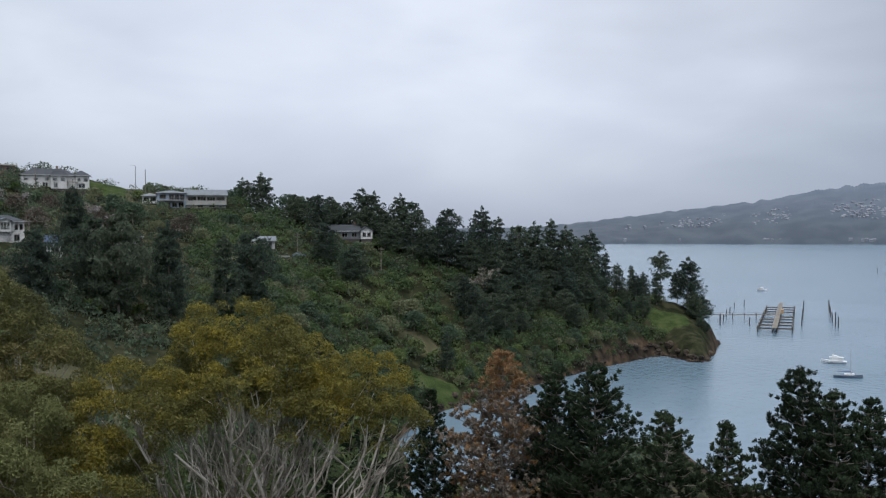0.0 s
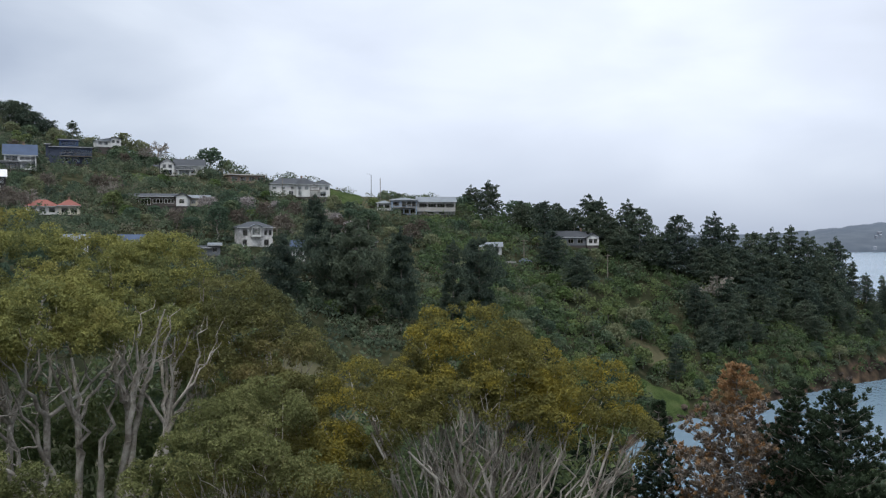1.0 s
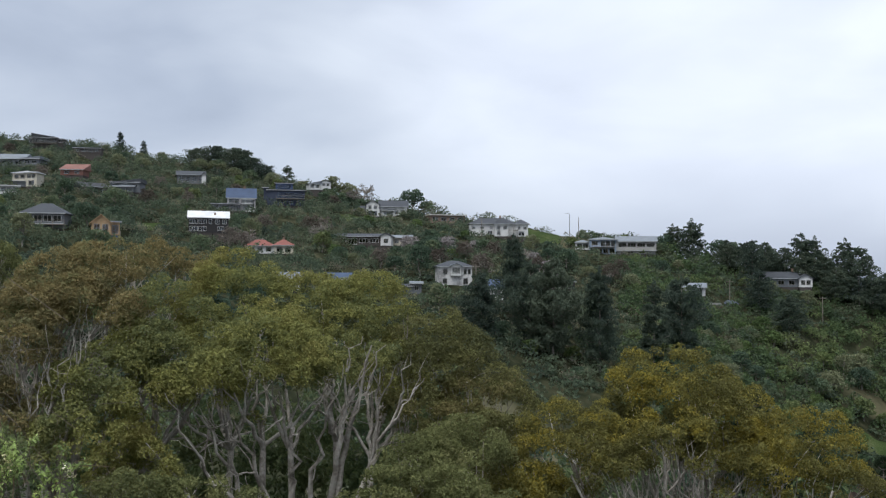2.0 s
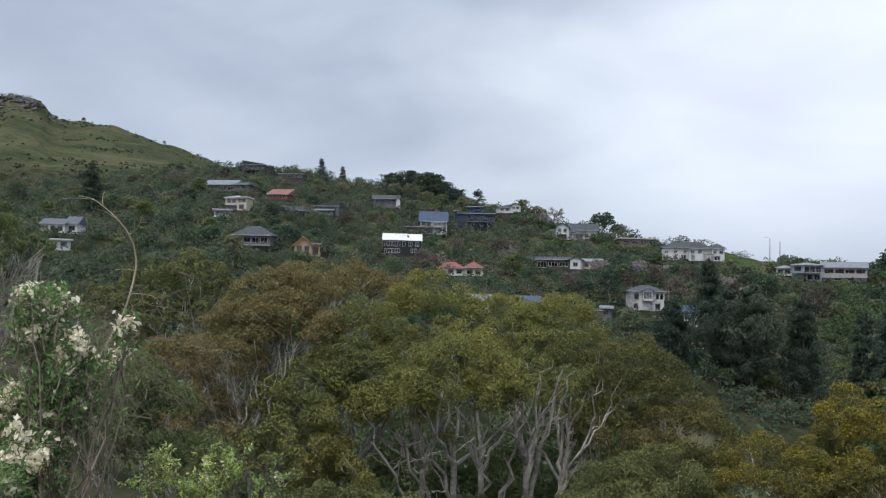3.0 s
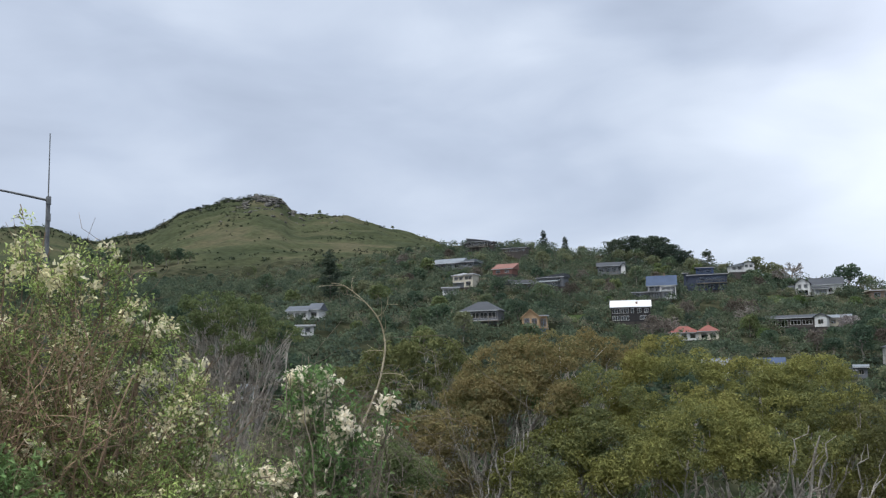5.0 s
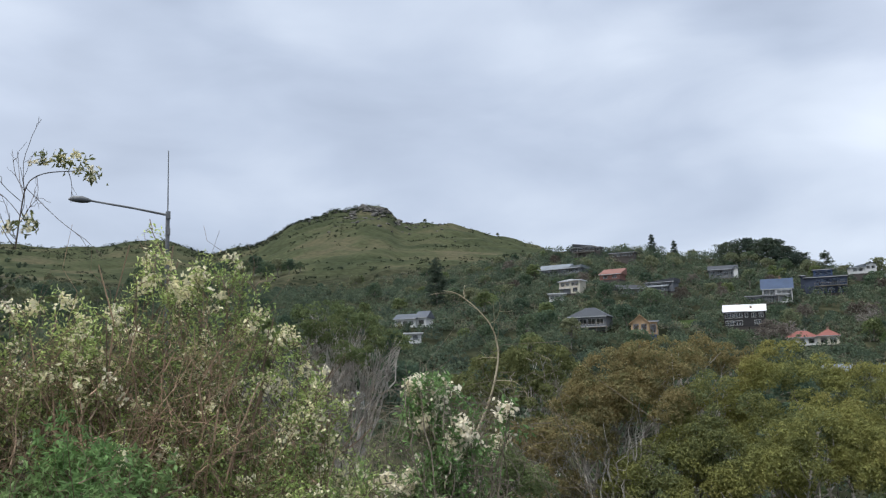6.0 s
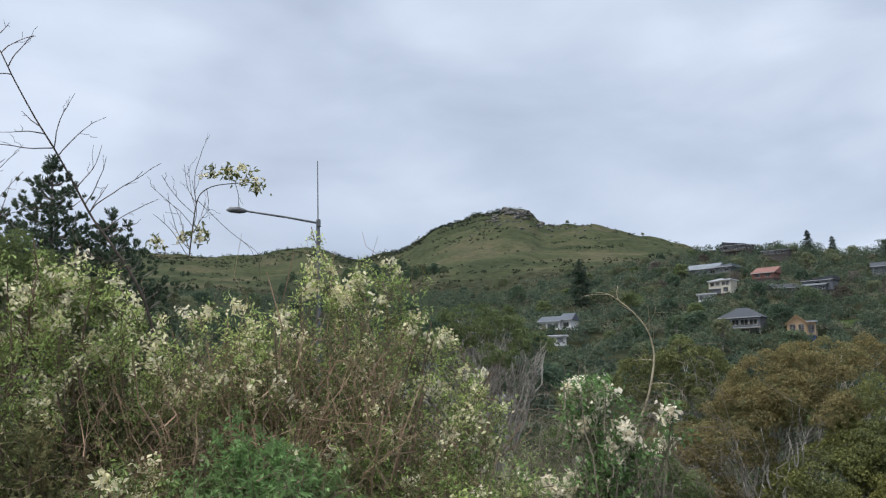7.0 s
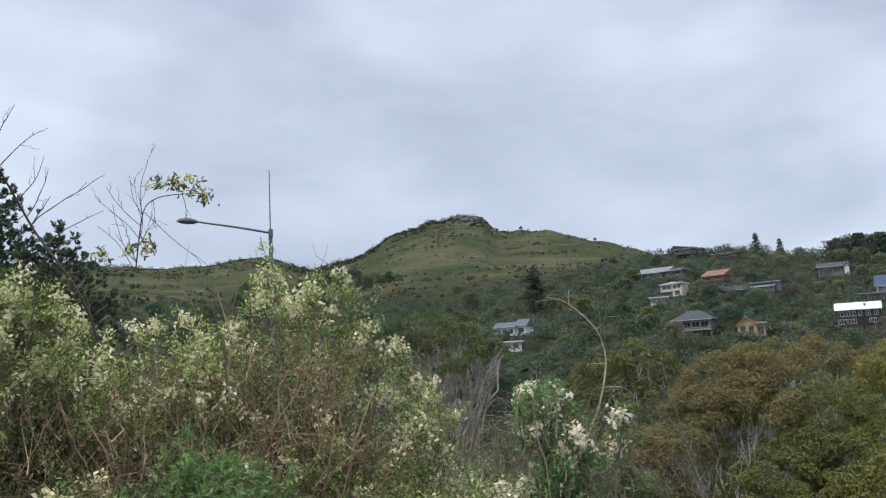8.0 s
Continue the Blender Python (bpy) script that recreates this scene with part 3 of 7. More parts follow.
def ground_height(bearing, rng):
    """Height of the land at a bearing and range; arrays allowed."""
    b, r = np.broadcast_arrays(np.asarray(bearing, float), np.asarray(rng, float))
    n30, n75, mz, gr, gz, cr, cz, bow = (ramp(b, BEARINGS, v) for v in (NEAR_30, NEAR_75, MID_Z, GULLY_R, GULLY_Z, CREST_R, CREST_Z, BOW))
    mr = 75 + 0.6 * (gr - 75)

    def leg(r0, r1, z0, z1, power=1.0):
        u = np.clip((r - r0) / np.maximum(r1 - r0, 1e-6), 0, 1)
        return z0 + (z1 - z0) * u ** power

    z = np.where(r < 6, leg(0, 6, 46.4, 45.6), 0)
    z = np.where((r >= 6) & (r < 30), leg(6, 30, 45.6, n30, 0.8), z)
    z = np.where((r >= 30) & (r < 75), leg(30, 75, n30, n75), z)
    z = np.where((r >= 75) & (r < mr), leg(75, mr, n75, mz), z)
    z = np.where((r >= mr) & (r < gr), leg(mr, gr, mz, gz), z)
    z = np.where((r >= gr) & (r < cr), leg(gr, cr, gz, cz, bow), z)
    back = np.maximum(cz - 0.55 * np.maximum(r - cr, 0), -10)
    hill_z = ramp(b, HILL_BEARINGS, HILL_Z)
    u = np.clip((r - cr) / (950 - cr), 0, 1)
    hill = cz + (hill_z - cz) * (0.75 * u + 0.25 * u * u)
    hill = np.where(r > 950, np.maximum(hill_z - 0.25 * (r - 950), -10), hill)
    inland = np.clip((-38 - b) / 8, 0, 1)
    beyond = back * (1 - inland) + hill * inland
    z = np.where(r >= cr, beyond, z)
    # a low sea cliff round the headland
    bluff = np.clip((b + 1.0) / 1.5, 0, 1) * np.clip((18.5 - b) / 1.0, 0, 1) * (r > 235) * (r < 430) * (1.8 + 1.8 * np.clip((b - 8.5) / 2.5, 0, 1))
    z = z + bluff * np.clip((z - 0.2) / 1.0, 0, 1) * np.clip((16 - z) / 10, 0, 1)
    x, y = r * np.sin(np.radians(b)), r * np.cos(np.radians(b))
    rough = np.clip((r - 12) / 100, 0, 1) * np.clip((z + 3) / 12, 0, 1)
    z = z + rough * (1.2 * ripple(x, y, 45, 3) + 0.5 * ripple(x, y, 16, 4))
    far = np.clip((r - 520) / 250, 0, 1) * np.clip((1050 - r) / 150, 0, 1) * inland
    return z + far * (1.6 * ripple(x, y, 120, 5) + 1.0 * ripple(x, y, 50, 6))
# ---- ground, water, far shore ----


def grid_mesh(name, v, rows, cols, mat, wrap=False):
    g = Geo()
    i, j = np.meshgrid(np.arange(rows - 1), np.arange(cols if wrap else cols - 1), indexing="ij")
    j2 = (j + 1) % cols
    g.add(v, np.stack([i * cols + j, (i + 1) * cols + j, (i + 1) * cols + j2, i * cols + j2], -1))
    return g.mesh(name, mat, True)


g_b = np.r_[np.arange(-180, -96, 4.0), np.arange(-96, -72, 0.5), np.arange(-72, -50, 0.25), np.arange(-50, 30, 0.5), np.arange(30, 180, 4.0)]
g_r = np.r_[0.01, np.arange(1.5, 12, 1.5), np.arange(12, 90, 3), np.arange(90, 240, 4.0), np.arange(240, 402, 2.0), np.arange(402, 480, 4.0), np.arange(480, 1000, 9), np.geomspace(1000, 4300, 16)]
gb, gr_ = np.meshgrid(g_b, g_r)
gz_ = ground_height(gb, gr_)
gz_ = np.where(gr_ > 1400, np.minimum(gz_, -10), gz_)
gv = np.stack([gr_ * np.sin(np.radians(gb)), gr_ * np.cos(np.radians(gb)), gz_], -1)
ground = new("ground", grid_mesh("ground", gv, len(g_r), len(g_b), M_GROUND, wrap=True))
tagged(ground, "green pasture hillside with scrub, bare earth and a rocky shore", "ground", kind="structure")

wr = np.r_[100.0, np.geomspace(140, 4400, 24)]
wb, wr_ = np.meshgrid(np.arange(-60, 100, 4.0), wr)
wv = np.stack([wr_ * np.sin(np.radians(wb)), wr_ * np.cos(np.radians(wb)), np.zeros_like(wb)], -1)
water = new("water", grid_mesh("water", wv, len(wr), wb.shape[1], M_WATER))
tagged(water, "calm milky grey-green harbour water, lightly ruffled", "water", kind="structure")

# far shore: low hills with a settlement, in mist
FAR_BEARINGS = (-70, -40, -15, 0, 6, 10, 14, 17.4, 21, 25.4, 32, 45, 70)
FAR_Z = (60, 50, 40, 44, 52, 78, 104, 126, 158, 192, 230, 260, 220)
fb = np.r_[np.arange(-70, 5, 0.6), np.arange(5, 30, 0.08), np.arange(30, 70, 0.6)]
frow = np.r_[0, 0.04, np.linspace(0.1, 1, 14), 1.25]
fb_, fu = np.meshgrid(fb, frow)
fr_ = 2700 + 650 * fu + 60 * ripple(fb_ * 8, fb_ * 0, 60, 11)
crest = ramp(fb_, FAR_BEARINGS, FAR_Z) * (1 + 0.02 * ripple(fb_ * 30, fb_ * 0, 40, 12) + 0.012 * ripple(fb_ * 120, fb_ * 0, 30, 14))
fz_ = np.where(fu <= 0.04, fu / 0.04 * 14 - 3, 11 + (crest - 11) * np.clip((fu - 0.04) / 0.96, 0, 1) ** 0.9)
fz_ = np.where(fu > 1.1, crest - 60, fz_) + 2.0 * ripple(fb_ * 47, fu * 650, 70, 13) * (fu > 0.02)
fv = np.stack([fr_ * np.sin(np.radians(fb_)), fr_ * np.cos(np.radians(fb_)), fz_], -1)
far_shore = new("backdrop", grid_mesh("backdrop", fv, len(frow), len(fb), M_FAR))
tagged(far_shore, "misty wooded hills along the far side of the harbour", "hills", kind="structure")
# open grass among the scrub: bearings, ranges
LAWNS = ((-2.3, 1.2, 244, 258), (-21.2, -18.6, 316, 338), (-32.3, -29.6, 324, 338), (-44.0, -42.6, 264, 278), (12.2, 14.9, 362, 379))


def on_lawn(b, r):
    b, r = np.asarray(b, float), np.asarray(r, float)
    return np.any([(b > b0) & (b < b1) & (r > r0) & (r < r1) for b0, b1, r0, r1 in LAWNS], axis=0)


for b0, b1, r0, r1 in LAWNS:
    lu, lv = np.meshgrid(np.linspace(-1, 1, 25), np.linspace(-1, 1, 17))
    # a rounded, uneven outline
    rim = 1 + 0.12 * ripple(lu * 9, lv * 9, 6, 17)
    lb, lr = (b0 + b1) / 2 + (b1 - b0) / 2 * lu * np.sqrt(1 - lv ** 2 / 2.4) * rim, (r0 + r1) / 2 + (r1 - r0) / 2 * lv * np.sqrt(1 - lu ** 2 / 2.4) * rim
    xyz = np.stack([lr * np.sin(np.radians(lb)), lr * np.cos(np.radians(lb)), ground_height(lb, lr) + 0.25 - 0.5 * (np.maximum(np.abs(lu), np.abs(lv)) > 0.99)], -1)
    tagged(new("lawn", grid_mesh("lawn", xyz, 17, 25, M_LAWN)), "open patch of fresh green grass among the scrub", "lawn", kind="structure")
# ---- trees ----


def far_broadleaf(seed, mat, label, height=8.0, width=7.0, lobes=16, blades=56, size=0.72, name="broadleaf_tree"):
    """A round-headed tree: trunk, limbs and a lumpy crown with gaps."""
    g = np.random.RandomState(seed)
    tree = root(name, pose(0, 0, 0), label, "tree", "hillside trees")
    wood, crown = Geo(), Geo()
    top = np.array([g.normal() * 0.3, g.normal() * 0.3, height * 0.55])
    wood.limb(g, (0, 0, -1.0), top, 0.26, 0.14, kink=0.05)
    for k in range(lobes):
        a = k * 2.4 + g.uniform(-0.4, 0.4)
        u = (k + 0.5) / lobes
        rad = width / 2 * (0.15 + 0.62 * math.sqrt(u))
        c = np.array([rad * math.cos(a), rad * math.sin(a), height * (0.86 - 0.48 * u ** 1.5) + g.uniform(-0.4, 0.4)])
        wood.limb(g, top * g.uniform(0.6, 1.0), c, 0.10, 0.03, kink=0.1, steps=4, sides=5)
        r = width * g.uniform(0.17, 0.26)
        crown.clump(g, c, (r, r, r * 0.9), blades, size, size * 0.62, down=0.55, loose=0.6)
    piece("trunk", wood, M_BARK, tree)
    piece("crown", crown, mat, tree)
    return tree


def bare_tree(seed, label, height=7.0, width=8.5):
    """A leafless tree: a short trunk and a fan of ever finer branches."""
    g = np.random.RandomState(seed)
    tree = root("bare_tree", pose(0, 0, 0), label, "tree", "hillside trees")
    wood = Geo()
    wood.limb(g, (0, 0, -1.0), (0, 0, height * 0.3), 0.24, 0.18, kink=0.03)
    ends = [(np.array([0, 0, height * 0.3]), np.array([0, 0, 1.0]), 0.15)]
    for level, (count, length) in enumerate(((7, 0.30), (4, 0.2), (4, 0.14), (4, 0.10))):
        grown = []
        for p, d, r in ends:
            for _ in range(count):
                e = d * 0.9 + g.normal(size=3) * np.array([width / height, width / height, 0.6]) * 0.55
                e /= np.linalg.norm(e)
                q = p + e * height * length * g.uniform(0.7, 1.2)
                wood.limb(g, p, q, r, r * 0.75, kink=0.08, steps=4, sides=3)
                grown.append((q, e, r * 0.72))
        ends = grown
    piece("branchwork", wood, M_BARK, tree, "pale leafless branches")
    return tree


def far_pine(seed, label, height=14.0, width=8.0, blades=32, open_=0.0, flat=0.0, lean=0.0, name="pine_tree", mat=None, size=0.8):
    """A maritime pine: straight trunk, whorls of limbs with needle pads, ragged outline."""
    g = np.random.RandomState(seed)
    tree = root(name, pose(0, 0, 0), label, "tree", "pines on the slope")
    wood, crown = Geo(), Geo()
    spine = wood.limb(g, (0, 0, -1.5), (lean, 0, height), 0.30, 0.04, kink=0.02, steps=9)
    z = height * (0.14 + 0.42 * open_)
    while z < height * 0.97:
        u = z / height
        reach = width / 2 * (1 - u ** (1.9 + 2.0 * flat)) ** 0.65 * (0.55 + 0.45 * min(1, u * 3)) * g.uniform(0.8, 1.15)
        count = 6 if u < 0.85 else 4
        a0 = g.uniform(0, 6.3)
        base = np.array([np.interp(z, spine[:, 2], spine[:, 0]), np.interp(z, spine[:, 2], spine[:, 1]), z])
        for k in range(count):
            if g.uniform() < 0.10 + 0.25 * open_:
                continue
            a = a0 + k * 6.283 / count + g.uniform(-0.4, 0.4)
            rr = reach * g.uniform(0.6, 1.12)
            tip = base + np.array([rr * math.cos(a), rr * math.sin(a), rr * g.uniform(0.05, 0.4)])
            if open_ or k % 2:
                wood.limb(g, base, tip, 0.07, 0.02, kink=0.08, steps=3, sides=3)
            for q in ((0.35, 0.65, 0.85, 1.0) if rr > 1.6 else (0.6, 0.95)):
                c = base + (tip - base) * q + g.normal(size=3) * np.array([0.35, 0.35, 0.25])
                r = max(0.6, rr * g.uniform(0.26, 0.36))
                crown.clump(g, c, (r, r, r * 0.6), blades // 2, size, size * 0.38, down=0.35, loose=0.75)
        z += height * g.uniform(0.06, 0.085)
    crown.clump(g, (lean, 0, height - 0.5), (0.6, 0.6, 1.1), blades, size * 0.7, size * 0.35)
    piece("trunk", wood, M_BARK, tree)
    piece("crown", crown, mat or M_HAZEPINE, tree)
    return tree


PROTO_BROAD = [
    far_broadleaf(11, M_BROAD, "round green broadleaf tree on the hillside", 7.5, 7.0),
    far_broadleaf(12, M_BROAD, "spreading green broadleaf tree on the hillside", 6.5, 8.0, lobes=16),
    far_broadleaf(13, M_BROAD, "tall olive-green tree on the hillside", 9.5, 6.5, lobes=16),
    far_broadleaf(14, M_GREYLEAF, "grey-green feathery tree on the hillside", 6.5, 6.0),
]
PROTO_BUSH = far_broadleaf(20, M_BROAD, "rounded green garden bush on the hillside", 6.0, 7.0, lobes=12, name="garden_bush")
PROTO_LIGHT = far_broadleaf(18, M_LIGHTLEAF, "fresh light green young tree on the bank", 5.0, 5.5, lobes=12, name="young_tree")
PROTO_CYPRESS = far_pine(15, "dark spreading cypress on the skyline", 12.6, 13.5, flat=1.0, blades=44, size=0.9, name="cypress_tree")
PROTO_BLOSSOM = far_broadleaf(16, M_BLOSSOM, "blossoming fruit tree between the houses", 4.5, 6.0, lobes=16, blades=45, size=0.6, name="blossom_tree")
PROTO_AUTUMN = far_broadleaf(17, M_AUTUMN, "brown twiggy tree bare of leaves", 6.0, 5.5, lobes=14, blades=70, size=0.42, name="twiggy_tree")
PROTO_BARE = bare_tree(19, "pale leafless tree on the skyline")
PROTO_PINE = [
    far_pine(21, "dark green pine with a ragged crown on the slope", 15, 10),
    far_pine(22, "dark green pine with a broad crown on the slope", 14, 12, flat=0.5),
    far_pine(23, "tall narrow dark green pine on the slope", 17, 8.5),
    far_pine(24, "open-crowned pine with a bare lower trunk", 15, 9, open_=0.7, flat=0.5, lean=0.6),
    far_pine(25, "bushy dark pine standing on the slope", 12, 11, flat=0.3),
]
PROTO_NEARPINE = [
    far_pine(26, "dark feathery pine standing in the gully", 15, 11, blades=62, size=0.72),
    far_pine(27, "broad dark pine with dead lower limbs in the gully", 13, 12, blades=62, size=0.72, flat=0.4),
    far_pine(28, "narrow dark pine in the gully", 15, 8.5, blades=56, size=0.72),
]
used_protos = set()


def plant(proto, bearing, rng, scale=1.0, turn=0.0, drop=0.3, stretch=1.0):
    """Stands a tree on the land; the first use moves the prototype itself."""
    if on_lawn(bearing, rng):
        b0, b1 = next((l[0], l[1]) for l in LAWNS if l[0] < bearing < l[1] and l[2] < rng < l[3])
        bearing = b0 - 0.5 if bearing - b0 < b1 - bearing else b1 + 0.5
    m = Matrix.Translation(at(bearing, rng, float(ground_height(bearing, rng)) - drop)) @ Euler((0, 0, turn)).to_matrix().to_4x4()
    if proto.name in used_protos:
        t = copy_thing(proto, m)
    else:
        t = proto
        t.matrix_basis = m
        used_protos.add(proto.name)
    t.scale = (scale, scale, scale * stretch)
    return t
# ---- houses on the hillside ----
HOUSE_PLOTS = []


def wall_shell(geo, x0, x1, y0, y1, z0, z1, holes, t=0.22):
    """Four walls and a floor; the front wall is cut open at the holes (x0, x1, z0, z1)."""
    xs = sorted({x0, x1, *[h[0] for h in holes], *[h[1] for h in holes]})
    zs = sorted({z0, z1, *[h[2] for h in holes], *[h[3] for h in holes]})
    for a, b in zip(xs, xs[1:]):
        for c, d in zip(zs, zs[1:]):
            mx, mz = (a + b) / 2, (c + d) / 2
            if not any(h[0] < mx < h[1] and h[2] < mz < h[3] for h in holes):
                geo.box(a, b, y0, y0 + t, c, d)
    geo.box(x0, x1, y1 - t, y1, z0, z1)
    geo.box(x0, x0 + t, y0 + t, y1 - t, z0, z1)
    geo.box(x1 - t, x1, y0 + t, y1 - t, z0, z1)
    geo.box(x0 + t, x1 - t, y0 + t, y1 - t, z0, z0 + 0.15)


def roof_solid(geo, x0, x1, y0, y1, z, kind, rise, eave=0.5, t=0.18):
    x0, x1, y0, y1 = x0 - eave, x1 + eave, y0 - eave, y1 + eave
    xm, ym = (x0 + x1) / 2, (y0 + y1) / 2
    low = [(x0, y0, z), (x1, y0, z), (x1, y1, z), (x0, y1, z)]
    rim = [(x, y, z + t) for x, y, _ in low]
    zt = z + t + rise
    if kind == "hip":
        n = min((y1 - y0) / 2, (x1 - x0) / 2 - 0.05) * 0.9
        top = [(x0 + n, ym - 0.05, zt), (x1 - n, ym - 0.05, zt), (x1 - n, ym + 0.05, zt), (x0 + n, ym + 0.05, zt)]
    elif kind == "gable_x":
        top = [(x0, ym - 0.05, zt), (x1, ym - 0.05, zt), (x1, ym + 0.05, zt), (x0, ym + 0.05, zt)]
    elif kind == "gable_y":
        top = [(xm - 0.05, y0, zt), (xm + 0.05, y0, zt), (xm + 0.05, y1, zt), (xm - 0.05, y1, zt)]
    elif kind == "mono":
        top = [(x0, y0, z + t + 0.05), (x1, y0, z + t + 0.05), (x1, y1, zt), (x0, y1, zt)]
    elif kind == "mono_l":
        top = [(x0, y0, zt), (x1, y0, z + t + 0.05), (x1, y1, z + t + 0.05), (x0, y1, zt)]
    elif kind == "mono_x":
        top = [(x0, y0, z + t + 0.05), (x1, y0, zt), (x1, y1, zt), (x0, y1, z + t + 0.05)]
    else:
        top = [(x, y, zt) for x, y, _ in rim]
    q = [(0, 3, 2, 1), (8, 9, 10, 11)]
    for k in range(4):
        n = (k + 1) % 4
        q += [(k, n, 4 + n, 4 + k), (4 + k, 4 + n, 8 + n, 8 + k)]
    geo.add(low + rim + top, q)


def window_in(house, x0, x1, z0, z1, y, mat, mullions=1):
    f, p = Geo(), Geo()
    w = 0.09
    f.ring(x0, x1, y - 0.03, y + 0.10, z0, z1, w)
    p.box(x0 + w, x1 - w, y + 0.11, y + 0.13, z0 + w, z1 - w)
    fr = piece("window", f, mat, house)
    pane = piece("pane", p, M_GLASS, fr)
    pane.visible_shadow = False
    for k in range(1, mullions + 1):
        x = x0 + (x1 - x0) * k / (mullions + 1)
        bar = Geo()
        bar.box(x - w / 2, x + w / 2, y - 0.02, y + 0.09, z0 + w, z1 - w)
        piece("mullion", bar, mat, fr)
    return fr


def row_of(x0, x1, n, z0, z1, w):
    """n window openings of width w spread between x0 and x1."""
    step = (x1 - x0) / n
    w, z0, z1 = min(w * 1.25, step * 0.9), z0 - 0.1, z1 + 0.12
    return [(x0 + step * (k + 0.5) - w / 2, x0 + step * (k + 0.5) + w / 2, z0, z1) for k in range(n)]


def house(label, bearing, rng, volumes, decks=(), chimneys=(), turn=0.0, lift=0.0, frame_mat=None, base_mat=None, size=1.0):
    """volumes: x0, x1, y0, y1, wall height, roof kind, roof rise, wall, roof, openings [, floor height]."""
    z = float(ground_height(bearing, rng)) + lift - 0.3
    h = root("house", Matrix.Translation(at(bearing, rng, z)) @ Euler((0, 0, radians(-bearing + turn))).to_matrix().to_4x4() @ Matrix.Scale(size, 4), label, "house", "hillside houses")
    HOUSE_PLOTS.append((bearing, rng))
    for x0, x1, y0, y1, wall_h, kind, rise, wmat, rmat, holes, *floor in volumes:
        z0 = floor[0] if floor else 0.0
        holes = [(a, b, c + z0, d + z0) for a, b, c, d in holes]
        w = Geo()
        wall_shell(w, x0, x1, y0, y1, z0, z0 + wall_h, holes)
        if kind == "gable_y":
            xm = (x0 + x1) / 2
            for yy in (y0 + 0.02, y1 - 0.24):
                zt = z0 + wall_h
                w.add([(x0, yy, zt), (x1, yy, zt), (xm, yy, zt + rise), (xm, yy, zt + rise), (x0, yy + 0.2, zt), (x1, yy + 0.2, zt), (xm, yy + 0.2, zt + rise), (xm, yy + 0.2, zt + rise)],
                      [(0, 1, 2, 3), (5, 4, 7, 6), (1, 5, 6, 2), (4, 0, 3, 7)])
        piece("wall", w, wmat, h)
        if z0 == 0:
            # default dark timber colour also stands in for shade below the walls
            b = Geo()
            b.box(x0 + 0.15, x1 - 0.15, y0 + 0.15, y1 - 0.15, -5.5, -0.004)
            piece("foundation", b, base_mat or M_DARKWALL, h)
        r = Geo()
        if kind == "gable_y":
            # two sloping planes, so that the gable wall shows
            xm, e, zt = (x0 + x1) / 2, 0.45, z0 + wall_h
            for s in (-1, 1):
                xe = x0 - e if s < 0 else x1 + e
                ze = zt - rise * e / ((x1 - x0) / 2)
                r.add([(xe, y0 - e, ze), (xm, y0 - e, zt + rise), (xm, y1 + e, zt + rise), (xe, y1 + e, ze),
                       (xe, y0 - e, ze + 0.2), (xm, y0 - e, zt + rise + 0.2), (xm, y1 + e, zt + rise + 0.2), (xe, y1 + e, ze + 0.2)],
                      [(0, 1, 2, 3), (4, 7, 6, 5), (0, 4, 5, 1), (3, 2, 6, 7), (0, 3, 7, 4)])
        else:
            roof_solid(r, x0, x1, y0, y1, z0 + wall_h + 0.004, kind, rise)
        piece("roof", r, rmat, h)
        if kind != "gable_y":
            fascia = Geo()
            zt = z0 + wall_h + 0.02
            fascia.box(x0 - 0.5, x1 + 0.5, y0 - 0.56, y0 - 0.504, zt - 0.06, zt + 0.15)
            piece("fascia", fascia, M_PALEWALL, h)
        for a, b, c, d in holes:
            window_in(h, a, b, c, d, y0, frame_mat or M_TRIM, 2 if b - a > 2.2 else (1 if b - a > 1.1 else 0))
    for x0, x1, y, depth, zd in decks:
        dk = Geo()
        dk.box(x0, x1, y - depth, y - 0.004, zd - 0.18, zd)
        dk.box(x0, x1, y - depth, y - depth + 0.06, zd + 0.94, zd + 1.0)
        deck = piece("deck", dk, M_TIMBER, h)
        n = max(3, int((x1 - x0) / 1.8))
        for k in range(n):
            x = x0 + 0.06 + (x1 - x0 - 0.12) * k / (n - 1)
            ps = Geo()
            ps.box(x - 0.05, x + 0.05, y - depth + 0.005, y - depth + 0.105, -4.0, zd + 0.94)
            piece("post", ps, M_TIMBER, deck)
    for x, y, zc in chimneys:
        c = Geo()
        c.box(x - 0.35, x + 0.35, y - 0.3, y + 0.3, zc - 2.0, zc + 0.9)
        c.box(x - 0.42, x + 0.42, y - 0.37, y + 0.37, zc + 0.904, zc + 1.02)
        piece("chimney", c, M_BROWNWALL, h)
    return h


